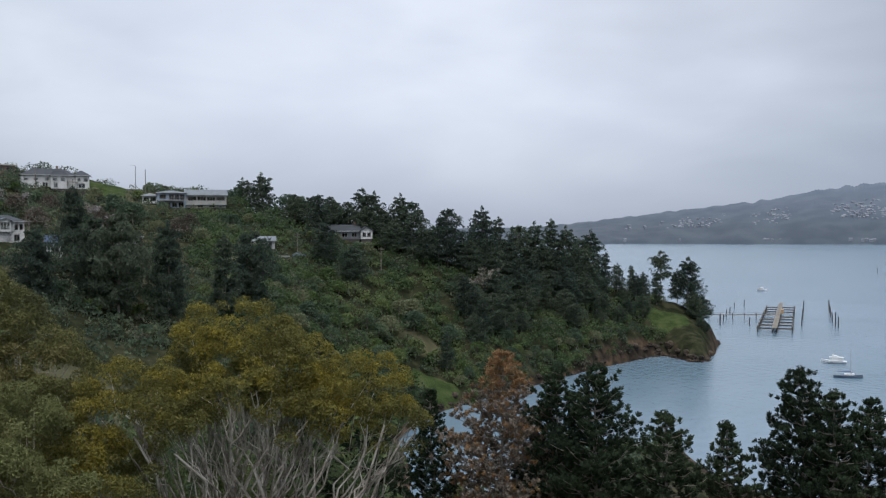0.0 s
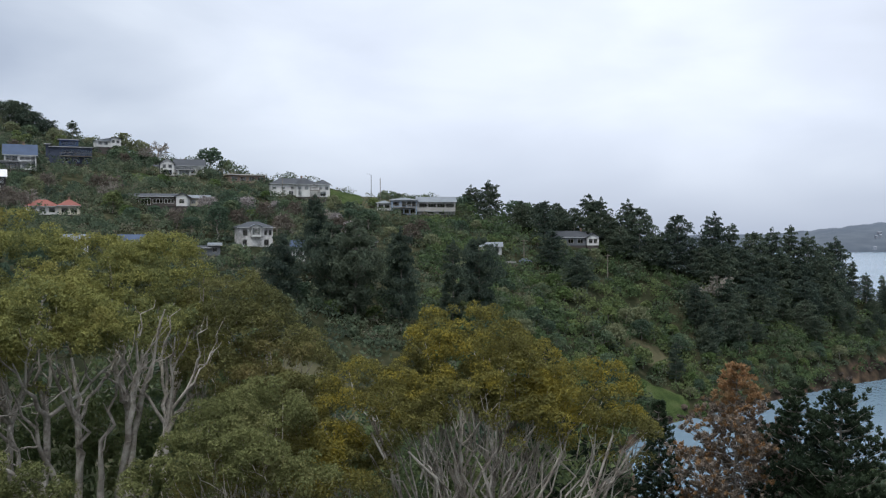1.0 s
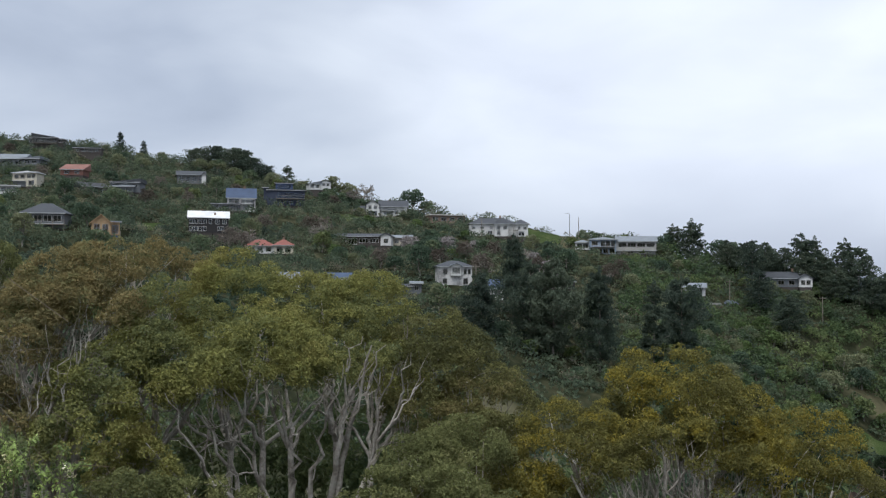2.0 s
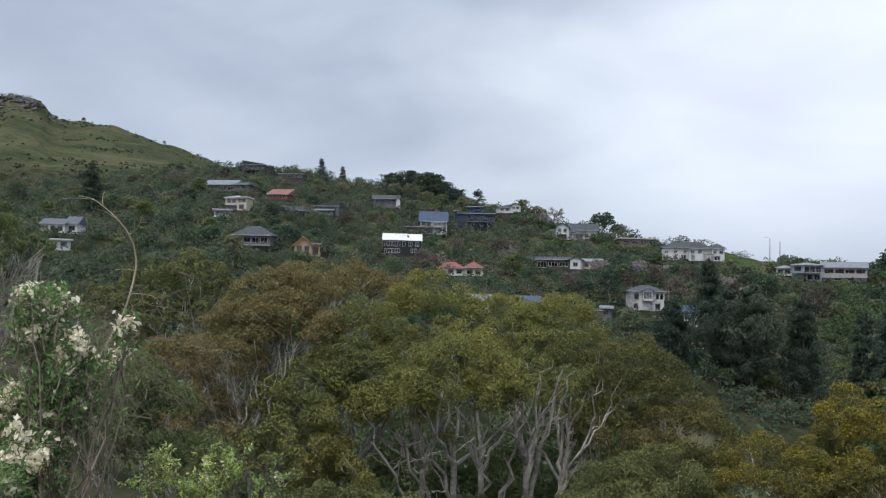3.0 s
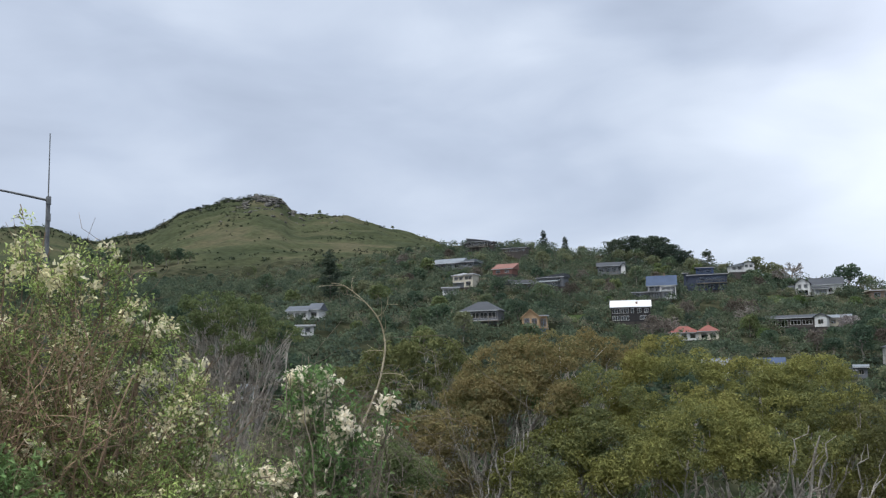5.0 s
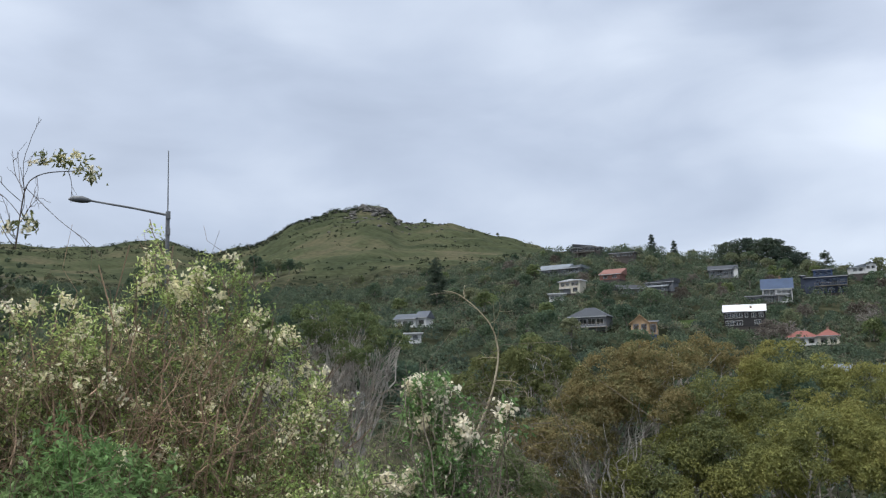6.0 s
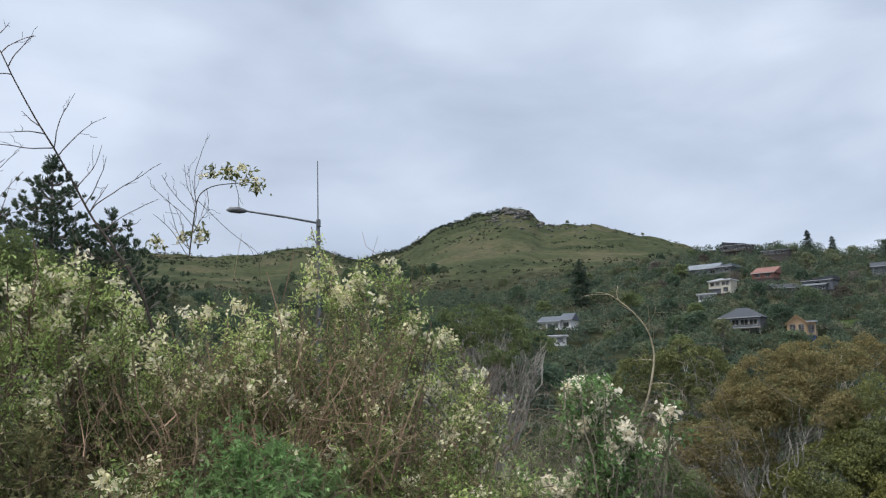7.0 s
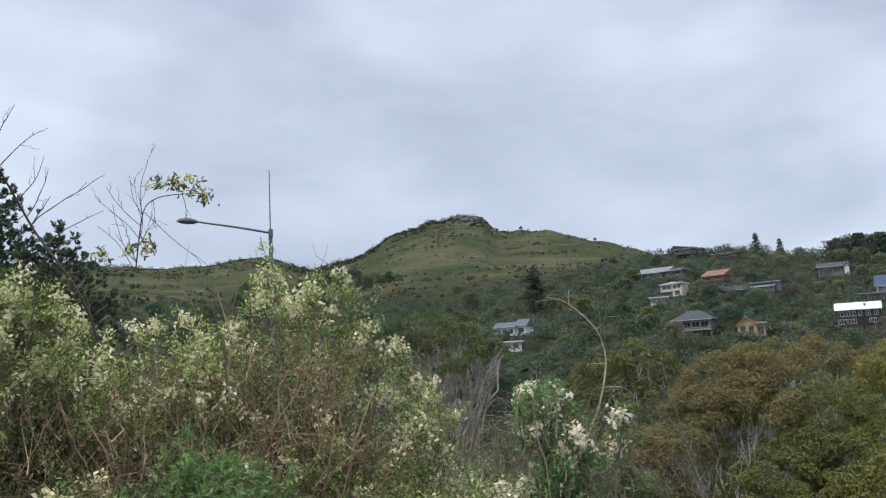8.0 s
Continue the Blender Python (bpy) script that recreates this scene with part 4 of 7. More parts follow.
house("large white two-storey house with a grey hipped roof", -22.57, 325,
      [(-10.6, 6.4, -3.6, 5, 4.6, "hip", 2.3, M_WHITE, M_ROOFGREY, [(-10.0, -8.6, 2.7, 3.7), (-6.9, -5.5, 2.7, 3.7), (-3.4, -2.2, 2.6, 3.8), (-9.6, -8.4, 0.6, 1.6), (-4.2, -2.4, 0.3, 2.2)]),
       (-1.6, 3.4, -5.6, -3.604, 4.4, "hip", 1.5, M_WHITE, M_ROOFGREY, [(-1.1, 0.4, 2.5, 3.8), (1.4, 2.9, 2.5, 3.8), (-0.9, 0.5, 0.3, 2.2)]),
       (6.404, 10.8, -4.6, 4.6, 4.5, "hip", 1.9, M_WHITE, M_ROOFGREY, [(6.9, 7.9, 2.5, 3.8), (8.9, 10.3, 2.5, 3.8), (7.2, 9.4, 0.3, 2.0)])],
      decks=((3.45, 6.9, -4.7, 1.2, 2.4),), chimneys=((1, 1, 7.0),), size=0.93, lift=-1.5, turn=6, frame_mat=M_WHITE)
house("long pale grey two-storey house with a verandah and iron roofs", -15.57, 316,
      [(-13.5, -8.5, -3, 5, 2.6, "hip", 0.9, M_WHITE, M_ROOFPALE, row_of(-13.2, -8.8, 2, 0.8, 2.1, 1.5), 1.6),
       (-8.496, 1.0, -5, 5, 5.2, "hip", 0.9, M_BLUEGREY, M_ROOFPALE, row_of(-8.2, -5, 1, 3.2, 4.6, 1.8) + row_of(-4.6, 0.8, 3, 2.9, 4.7, 1.3) + row_of(-8.2, 0.6, 4, 0.4, 1.9, 1.4)),
       (1.004, 15.0, -4, 6, 3.3, "gable_x", 2.0, M_TAUPE, M_ROOFPALE, row_of(1.6, 14.6, 4, 1.5, 2.7, 2.3), 1.2),
       (1.3, 14.7, -3.6, 5.6, 1.2, "flat", 0.0, M_CONCRETE, M_CONCRETE, row_of(4, 12, 2, 0.3, 0.9, 1.6), 0.0)],
      decks=((-7.5, 0.5, -5, 1.6, 2.6),), lift=-1.1, size=0.92)
house("white gabled house with a dark grey roof and chimney", -29.39, 350,
      [(-7.6, -2.8, -4, 4, 4.4, "gable_y", 1.7, M_WHITE, M_ROOFGREY, row_of(-7.2, -3.2, 2, 2.7, 3.9, 0.9) + row_of(-7.2, -3.2, 1, 0.3, 1.9, 2.6)),
       (-2.796, 7.6, -3, 4, 3.5, "gable_x", 2.6, M_WHITE, M_ROOFGREY, row_of(-2.4, 7.2, 4, 1.0, 2.3, 1.2)),
       (-12.0, -8.0, 0, 6, 2.4, "gable_x", 1.7, M_GREYWALL, M_ROOFGREY, row_of(-11.6, -8.4, 1, 0.9, 1.9, 1.4)),
       (-1.8, 3.0, -4.8, -3.01, 2.1, "mono", 0.7, M_WHITE, M_ROOFDARK, row_of(-1.4, 2.6, 1, 0.5, 1.7, 2.8))],
      chimneys=((0.5, 0.6, 5.3),), lift=-0.6)
house("white square two-storey house with a flat parapet roof", -25.27, 244,
      [(-4.7, 4.7, -3.5, 4, 5.3, "hip", 1.6, M_STREAKED, M_ROOFGREY, row_of(-4.4, -1.4, 1, 3.2, 4.7, 1.0) + row_of(2.2, 4.5, 2, 3.3, 4.6, 0.7) + row_of(-4.4, -1.6, 1, 0.7, 2.0, 1.0) + row_of(1.4, 4.4, 1, 0.5, 2.0, 1.1)),
       (-1.3, 1.3, -4.6, -3.51, 2.9, "gable_y", 0.5, M_WHITE, M_ROOFPALE, row_of(-1.1, 1.1, 3, 0.7, 2.3, 0.55), 2.8)],
      lift=-0.4, size=0.92, turn=9)
house("dark timber house with a broad white iron roof", -40.04, 267,
      [(-7.0, 1.4, -4.5, 4.5, 5.2, "gable_x", 2.7, M_BLACKTIMBER, M_ROOFWHITE, row_of(-6.8, -0.6, 2, 3.2, 4.8, 2.6) + row_of(0, 1.2, 1, 3.2, 4.8, 0.9) + row_of(-6.8, -0.6, 2, 0.6, 2.1, 2.5)),
       (1.404, 7.0, -4.3, 4.3, 5.1, "gable_x", 2.7, M_BLACKTIMBER, M_ROOFWHITE, row_of(1.8, 6.8, 2, 3.2, 4.6, 1.2) + row_of(2.0, 6.6, 1, 0.8, 2.1, 1.8))],
      chimneys=((-2.4, 0.2, 7.6), (2.2, -2.4, 6.3)), lift=0.7, size=0.76, frame_mat=M_WHITE)
house("white cottage with a hipped orange-red tiled roof", -36.41, 257,
      [(-8.0, 1.2, -3.2, 4, 2.5, "hip", 2.1, M_WHITE, M_ROOFRED, row_of(-7.6, 0.8, 3, 0.8, 2.0, 1.4)),
       (1.204, 7.6, -4.2, 4, 2.7, "hip", 2.0, M_CREAM, M_ROOFRED, row_of(1.6, 7.2, 2, 0.7, 2.1, 1.5))],
      chimneys=((4.4, 0.5, 4.8),), lift=-0.3, size=0.8)
# dark front walls paint in the shade of the recess behind the white frames
house("low bungalow with large dark windows and a shallow grey roof", -30.74, 287,
      [(-8.6, 5.4, -3, 4, 2.7, "gable_x", 0.9, M_DARKWALL, M_ROOFGREY, [(-7.6, -5.2, 0.3, 2.3), (-4.6, -1.8, 0.3, 2.2), (-1.2, 1.6, 0.8, 2.1), (2.0, 4.8, 0.8, 2.1)]),
       (5.404, 8.6, -3.6, 4, 2.9, "gable_y", 0.8, M_WHITE, M_ROOFGREY, row_of(5.7, 8.3, 1, 0.8, 2.0, 1.2))], frame_mat=M_WHITE, turn=-8)
house("low cream cottage with a pale roof", -28.77, 292,
      [(-4.6, 4.6, -3, 3, 2.3, "gable_x", 0.9, M_CREAM, M_ROOFPALE, row_of(-4.2, 4.2, 3, 0.8, 1.8, 1.0))])
house("brown brick house under a flat cream roof", -25.79, 347,
      [(-6.8, 6.8, -3, 4, 2.9, "flat", 0.15, M_BROWNWALL, M_CREAM, row_of(-6.4, 6.4, 4, 0.9, 2.2, 1.7))], turn=18, lift=0.8)
house("small white house with slanting roofs on the ridge", -33.58, 372,
      [(-5.5, 0.5, -3, 3, 2.7, "mono_x", 1.6, M_WHITE, M_ROOFPALE, row_of(-5, 0, 2, 1.1, 2.2, 1.3)),
       (0.504, 5.5, -3.4, 3, 3.9, "gable_y", 1.0, M_WHITE, M_ROOFGREY, row_of(0.9, 5.1, 2, 2.1, 3.2, 1.1))], size=0.8, lift=2.4, turn=14)
house("white house with a steep blue iron roof and glazed front", -38.33, 322,
      [(-3.6, 5.6, -2, 5, 4.6, "gable_x", 3.6, M_WHITE, M_ROOFBLUE, row_of(-3.2, 0.4, 2, 2.7, 4.3, 1.4) + row_of(0.8, 5.4, 3, 1.0, 4.1, 1.1)),
       (-8.6, 0.6, -5.5, -2.01, 2.4, "flat", 0.1, M_GREYWALL, M_ROOFGREY, row_of(-8.2, 0.2, 3, 0.4, 2.0, 2.0)),
       (1.0, 4.2, -4.6, -2.02, 2.6, "flat", 0.12, M_WHITE, M_ROOFWHITE, row_of(1.2, 4.0, 1, 0.6, 2.1, 1.8))],
      decks=((-8.6, 0.6, -5.5, 1.4, 0.1),), chimneys=((2, 1.6, 8.2),), lift=-0.8)
house("dark flat-roofed modern house with blue glazing", -35.54, 350,
      [(-6.5, 7.0, -4, 5, 5.6, "flat", 0.15, M_NAVY, M_ROOFDARK, row_of(-3.0, 6.8, 4, 2.8, 4.8, 2.2) + row_of(-3, 6.6, 3, 0.4, 2.1, 1.8)),
       (-3.6, 2.6, -2, 4, 2.4, "flat", 0.15, M_BLUEWALL, M_ROOFDARK, row_of(-3.2, 2.2, 2, 0.5, 1.9, 2.0), 5.9),
       (-7.9, -6.55, -2, 2, 6.6, "flat", 0.1, M_NAVY, M_ROOFDARK, [])],
      decks=((-3.4, 6.9, -4, 1.8, 2.6),), frame_mat=M_BLUEWALL)
house("small white-framed house with a grey roof and balcony", -41.09, 378,
      [(-5.2, 5.2, -3.5, 4, 3.4, "gable_x", 1.8, M_GREYWALL, M_ROOFGREY, row_of(-4.9, 4.9, 4, 0.9, 2.9, 1.5)),
       (4.0, 5.6, -3.9, 3, 3.6, "gable_y", 0.9, M_WHITE, M_ROOFGREY, [])],
      decks=((-5, 4.8, -3.5, 1.3, 0.0),), lift=0.8)
house("low grey house with wide eaves among shrubs", -44.63, 327,
      [(-5.6, 5.6, -4, 4, 3.8, "mono_x", 1.3, M_GREYWALL, M_ROOFGREY, row_of(-5.2, 5.2, 3, 2.1, 3.3, 2.0) + row_of(-5.2, 0, 1, 0.3, 1.6, 2.6)),
       (-5.0, 3.6, -5.4, -4.01, 2.0, "mono", 0.7, M_GREYWALL, M_ROOFPALE, row_of(0.4, 3.4, 1, 0.3, 1.6, 2.2))],
      lift=1.2, size=0.85, turn=-16)
house("tan cedar cottage with a steep gable and blue-grey deck", -45.82, 240,
      [(-3.2, 1.2, -3, 3, 3.0, "gable_y", 1.9, M_TANWALL, M_TANWALL, row_of(-2.9, 0.9, 2, 1.2, 2.6, 1.1)),
       (1.204, 3.2, -2, 3, 3.2, "flat", 0.15, M_TANWALL, M_ROOFPALE, row_of(1.4, 3.0, 1, 0.6, 2.4, 1.2))],
      decks=((-3.4, 3.4, -3, 1.5, 0.1),), lift=0.6, base_mat=M_BLUEWALL)
house("dark timber house half hidden in shrubs", -46.67, 324,
      [(-4.2, 4.2, -3, 4, 2.6, "gable_x", 1.6, M_DARKWALL, M_ROOFDARK, row_of(-3.8, 3.8, 3, 0.8, 2.0, 1.5))], turn=25, lift=-1.6)
house("grey house with a broad hipped roof over a dark basement", -48.94, 246,
      [(-4.8, 4.8, -4, 4, 2.5, "hip", 2.5, M_GREYWALL, M_ROOFGREY, row_of(-4.4, 4.4, 4, 0.7, 2.0, 1.6), 1.0),
       (-4.4, 4.4, -3.6, 3.6, 1.0, "flat", 0.0, M_GREYWALL, M_GREYWALL, [])],
      decks=((-5.2, 5.2, -4, 1.2, 0.98),), base_mat=M_DARKWALL, frame_mat=M_PALEWALL, lift=-0.3, turn=-14)
house("cream two-storey house with a sloping roof", -49.97, 323,
      [(-4.4, 0.6, -3, 4, 2.8, "mono_x", 0.8, M_CREAM, M_ROOFWHITE, row_of(-4, 0.2, 2, 1.0, 2.2, 1.2), 2.0),
       (0.604, 4.4, -3.6, 4, 5.0, "flat", 0.2, M_CREAM, M_ROOFWHITE, row_of(0.9, 4.1, 2, 3.1, 4.4, 1.1) + row_of(0.9, 4.1, 1, 0.6, 2.2, 1.6)),
       (-4.3, 0.5, -2.6, 4, 2.0, "flat", 0.0, M_GREYWALL, M_GREYWALL, [])], size=0.86, turn=-20)
house("small white flat-roofed building", -50.91, 312,
      [(-2.7, 2.7, -2, 3, 2.4, "flat", 0.15, M_WHITE, M_ROOFWHITE, row_of(-2.4, 2.4, 3, 0.9, 1.9, 1.0))])
house("long low house with a pale grey roof", -50.5, 374,
      [(-8.2, 3.0, -3, 5, 2.2, "gable_x", 2.0, M_GREYWALL, M_ROOFPALE, row_of(-7.8, 2.6, 4, 0.6, 1.8, 1.6)),
       (3.004, 8.2, -4, 4, 2.2, "mono_x", 0.8, M_GREYWALL, M_ROOFPALE, row_of(3.4, 7.8, 2, 0.7, 1.8, 1.4))], size=1.12, lift=0.1, turn=-22)
house("small house with a salmon-red roof and walls", -47.54, 346,
      [(-4, 4, -3, 4, 1.9, "mono", 2.7, M_ROOFSALMON, M_ROOFSALMON, row_of(-3.6, 3.6, 2, 0.5, 1.4, 1.4))], size=0.95, lift=1.6, turn=-18)
house("dark timber house with a slanting roof on the ridge line", -48.93, 436,
      [(-6.5, 4.5, -3, 4, 2.7, "mono_l", 1.9, M_BLACKTIMBER, M_ROOFDARK, row_of(-6.2, 4.2, 4, 0.6, 2.3, 2.0)),
       (-8.6, -6.504, -2, 3, 2.4, "flat", 0.15, M_BLACKTIMBER, M_ROOFDARK, row_of(-8.4, -6.7, 1, 0.6, 2.0, 1.2)),
       (4.504, 7.2, -2.4, 3, 2.1, "flat", 0.2, M_DARKWALL, M_ROOFDARK, row_of(4.8, 7.0, 1, 0.7, 1.7, 1.5))],
      decks=((-6.5, 4.5, -3, 1.4, 0.05),), lift=2.4, turn=-14, size=0.9)
house("low dark house on the ridge line", -46.83, 415,
      [(-6, 6, -3, 3, 2.2, "flat", 0.25, M_DARKWALL, M_ROOFGREY, row_of(-5.6, 5.6, 4, 0.7, 1.7, 1.8))], lift=1.7, turn=-12, size=0.9)
house("white house with a blue-grey gabled roof above the gully", -59.77, 248,
      [(-5.2, 1.8, -3, 4, 2.7, "gable_x", 1.7, M_WHITE, M_ROOFSLATE, row_of(-4.8, 1.4, 3, 0.8, 2.0, 1.2)),
       (1.804, 5.2, -2, 5, 3.0, "gable_x", 2.2, M_WHITE, M_ROOFSLATE, row_of(2.1, 4.9, 1, 1.0, 2.2, 1.5))], lift=-0.3, size=0.82, turn=-20)
house("small white shed with a flat roof", -59.92, 221,
      [(-2.4, 2.4, -2, 2, 2.2, "flat", 0.15, M_WHITE, M_ROOFWHITE, row_of(-2, 2, 2, 0.9, 1.8, 1.0))])
house("small white shed glimpsed behind bare gum stems", -63.5, 128,
      [(-1.5, 1.5, -1.2, 1.6, 1.8, "mono", 0.4, M_WHITE, M_ROOFPALE, row_of(-1.3, 1.3, 1, 0.8, 1.4, 0.6))])
house("narrow white cottage with a steep blue roof", -22.57, 240,
      [(-1.9, 1.9, -2.5, 3, 2.9, "gable_x", 2.2, M_WHITE, M_ROOFBLUE, row_of(-1.6, 1.6, 1, 1.0, 2.3, 1.2))], lift=0.3)
house("grey garden shed beside a terrace", -27.95, 232,
      [(-2.9, 0.4, -2, 2, 1.8, "mono", 0.4, M_GREYWALL, M_ROOFGREY, []),
       (0.404, 2.9, -2, 2, 2.4, "mono", 0.5, M_GREYWALL, M_ROOFPALE, row_of(0.7, 2.6, 1, 0.9, 1.8, 0.9))])
house("small white cabin with a grey roof behind treetops", -35.30, 210,
      [(-2.5, 2.5, -2.5, 3, 2.6, "gable_x", 1.2, M_WHITE, M_ROOFPALE, row_of(-2.2, 2.2, 2, 0.9, 2.0, 1.1))])
house("cottage with a pale blue-grey iron roof", -32.24, 226,
      [(-2.6, 2.6, -2.5, 3, 2.2, "gable_x", 1.6, M_WHITE, M_ROOFBLUE, row_of(-2.2, 2.2, 2, 0.8, 1.8, 1.1))])
house("low dark flat-roofed house among trees", -19.10, 262,
      [(-5.5, 5.5, -3, 3, 2.5, "flat", 0.2, M_DARKWALL, M_ROOFGREY, row_of(-5.2, 5.2, 4, 0.8, 2.0, 1.3))], lift=0.6)
house("small white-roofed cottage among trees", -10.85, 291,
      [(-3.2, 3.2, -2.5, 3, 2.4, "gable_x", 1.3, M_PALEWALL, M_ROOFPALE, row_of(-2.8, 2.8, 2, 0.7, 1.9, 1.5))])
house("white house with a slate-blue roof above the road", -5.75, 318,
      [(-7.5, 3.2, -3, 5, 2.6, "gable_x", 2.1, M_GREYWALL, M_ROOFGREY, row_of(-7, 2.8, 3, 0.8, 2.0, 1.5)),
       (3.204, 7.2, -4, 4, 2.8, "gable_y", 1.2, M_WHITE, M_ROOFGREY, row_of(3.6, 6.8, 2, 0.8, 2.1, 1.0))],
      chimneys=((2.2, 1, 4.9),), lift=-0.6, turn=12)

# terrace walls, a fence and a hedge among the gardens
for label, b0, b1, r, zt, mat, h, name in (
        ("pale concrete retaining wall of a garden terrace", -28.2, -27.2, 236, -2.5, M_CONCRETE, 1.5, "retaining_wall"),
        ("pale concrete retaining wall below a garden path", -25.2, -23.8, 226, -3.55, M_CONCRETE, 1.6, "retaining_wall"),
        ("dark timber fence beside the trees", -20.1, -18.0, 250, -2.4, M_DARKWALL, 1.8, "garden_fence")):
    w = root(name, local((b0 + b1) / 2, r, float(spot(b0, zt, r)[2]) - h), label, "wall" if h < 1.7 else "fence", "garden walls")
    half = r * radians(b1 - b0) / 2
    n = 6
    for k in range(n):
        seg = Geo()
        seg.box(-half + 2 * half * k / n + 0.02, -half + 2 * half * (k + 1) / n - 0.02, -0.12, 0.12, -3.0, h - 0.12 * (k % 3))
        piece("panel", seg, mat, w)
# ---- trees in the gully below the lookout ----


def gum(label, mat, foot, mounds, seed, leaf_size, stems, bare=0.0, name="gum_tree", dense=1.0, thick=1.0, limbs=(), feet=()):
    """A many-stemmed gum; feet: (bearing, range) of stout trunks that fork below the crown. foot: bearing, range. mounds: (bearing, rise, range, radius) of the crown's domes; stems: to each dome; limbs: bare limb ends outside the leaves."""
    g = np.random.RandomState(seed)
    base = at(foot[0], foot[1], float(ground_height(*foot)) - 0.4)
    tree = root(name, Matrix.Translation(base), label, "tree", "gully trees")
    origin = np.array(base)
    wood, crown = Geo(), Geo()
    for b, e, d in limbs:
        end = np.array(spot(b, e, d)) - origin
        knee = end * np.array([0.5, 0.5, 0.72]) + g.normal(size=3) * 0.3
        wood.limb(g, g.normal(size=3) * 0.1, knee, 0.15 * thick, 0.085 * thick, kink=0.05, steps=7, sides=6)
        path = wood.limb(g, knee, end, 0.08 * thick, 0.02, kink=0.05, steps=8, sides=6)
        for q in range(4):
            a = path[g.randint(1, 7)]
            twig = wood.limb(g, a, a + (end - knee) * g.uniform(0.25, 0.5) + g.normal(size=3) * 0.3, 0.03 * thick, 0.008, kink=0.12, steps=6, sides=4)
            wood.limb(g, twig[3], twig[3] + (end - knee) * 0.15 + g.normal(size=3) * 0.3, 0.014, 0.005, kink=0.12, steps=5, sides=3)
    trunks = []
    for fb, fd in feet:
        start = np.array(at(fb, fd, float(ground_height(fb, fd)) - 0.4)) - origin
        fork = np.array(spot(fb + g.normal() * 0.5, g.uniform(-11.2, -9.6), fd + g.normal() * 0.4)) - origin
        wood.limb(g, start, fork, g.uniform(0.15, 0.2), 0.10, kink=0.025, steps=9, sides=8)
        trunks.append((fb, fork))
    for b, e, d, r in mounds:
        c = np.array(spot(b, e, d)) - origin
        r *= 0.93
        if trunks:
            # two crooked limbs from the nearest fork, each dividing again
            fork = min(trunks, key=lambda t: abs(t[0] - b))[1]
            for _ in range(2):
                end = c + g.normal(size=3) * r * np.array([0.5, 0.5, 0.1]) - np.array([0, 0, 0.3 * r])
                path = wood.limb(g, fork, end, g.uniform(0.06, 0.10), 0.022, sag=-0.05, kink=0.035, steps=9, sides=6)
                for q in (3, 5, 6):
                    tip = path[q] + (end - fork) * g.uniform(0.2, 0.4) + g.normal(size=3) * r * 0.4
                    twig = wood.limb(g, path[q], tip, 0.04, 0.012, kink=0.09, steps=6, sides=5)
                    wood.limb(g, twig[2], twig[2] + (tip - twig[2]) * 0.7 + g.normal(size=3) * 0.35, 0.016, 0.006, kink=0.1, steps=5, sides=3)
        # slender stems fan out of one stool and fork below the dome
        for k in range(stems):
            start = np.array([g.normal() * 0.12, g.normal() * 0.12, 0])
            end = c + g.normal(size=3) * r * np.array([0.45, 0.45, 0.15]) - np.array([0, 0, 0.35 * r])
            knee = np.array([end[0] * 0.42, end[1] * 0.42, end[2] * 0.6]) + g.normal(size=3) * 0.35
            wood.limb(g, start, knee, g.uniform(0.10, 0.16) * thick, 0.07 * thick, kink=0.05, steps=7, sides=6)
            wood.limb(g, knee, end, 0.07 * thick, 0.035 * thick, kink=0.10, steps=6, sides=5)
            for q in range(5):
                u = g.uniform(0.0, 0.9)
                a = knee + (end - knee) * u
                dd = g.normal(size=3)
                dd[2] = abs(dd[2]) * 0.5 - 0.1
                tip = c + dd / np.linalg.norm(dd) * r * g.uniform(0.5, 0.92)
                path = wood.limb(g, a, tip, 0.04 * thick, 0.01, kink=0.12, steps=6, sides=4)
                wood.limb(g, path[2], path[2] + (tip - path[2]) * 0.7 + g.normal(size=3) * r * 0.25, 0.018 * thick, 0.006, kink=0.12, steps=5, sides=3)
        # the dome is made of many small domed sprays, with gaps between; thin below
        for q in range(int(22 * r * r * dense) + 6):
            dd = g.normal(size=3)
            dd /= np.linalg.norm(dd)
            if dd[2] < -0.1 and g.uniform() < 0.75 + bare:
                dd[2] = g.uniform(-0.1, 0.6)
                dd /= np.linalg.norm(dd)
            shell = g.uniform(0.84, 1.04) if g.uniform() < 0.82 else g.uniform(0.5, 0.84)
            pc = c + dd * r * np.array([1.0, 1.0, 0.84]) * shell
            sr = g.uniform(0.22, 0.44) * (0.75 + r / 6)
            count = int(115 * (sr / 0.33) ** 2 * (0.108 / leaf_size) ** 1.5)
            crown.clump(g, pc, (sr, sr, sr * 0.9), count, leaf_size, leaf_size * 0.46, down=0.4, loose=0.6)
    piece("trunk", wood, M_GUMBARK, tree, "pale grey branching stems", True)
    piece("crown", crown, mat, tree)
    return tree


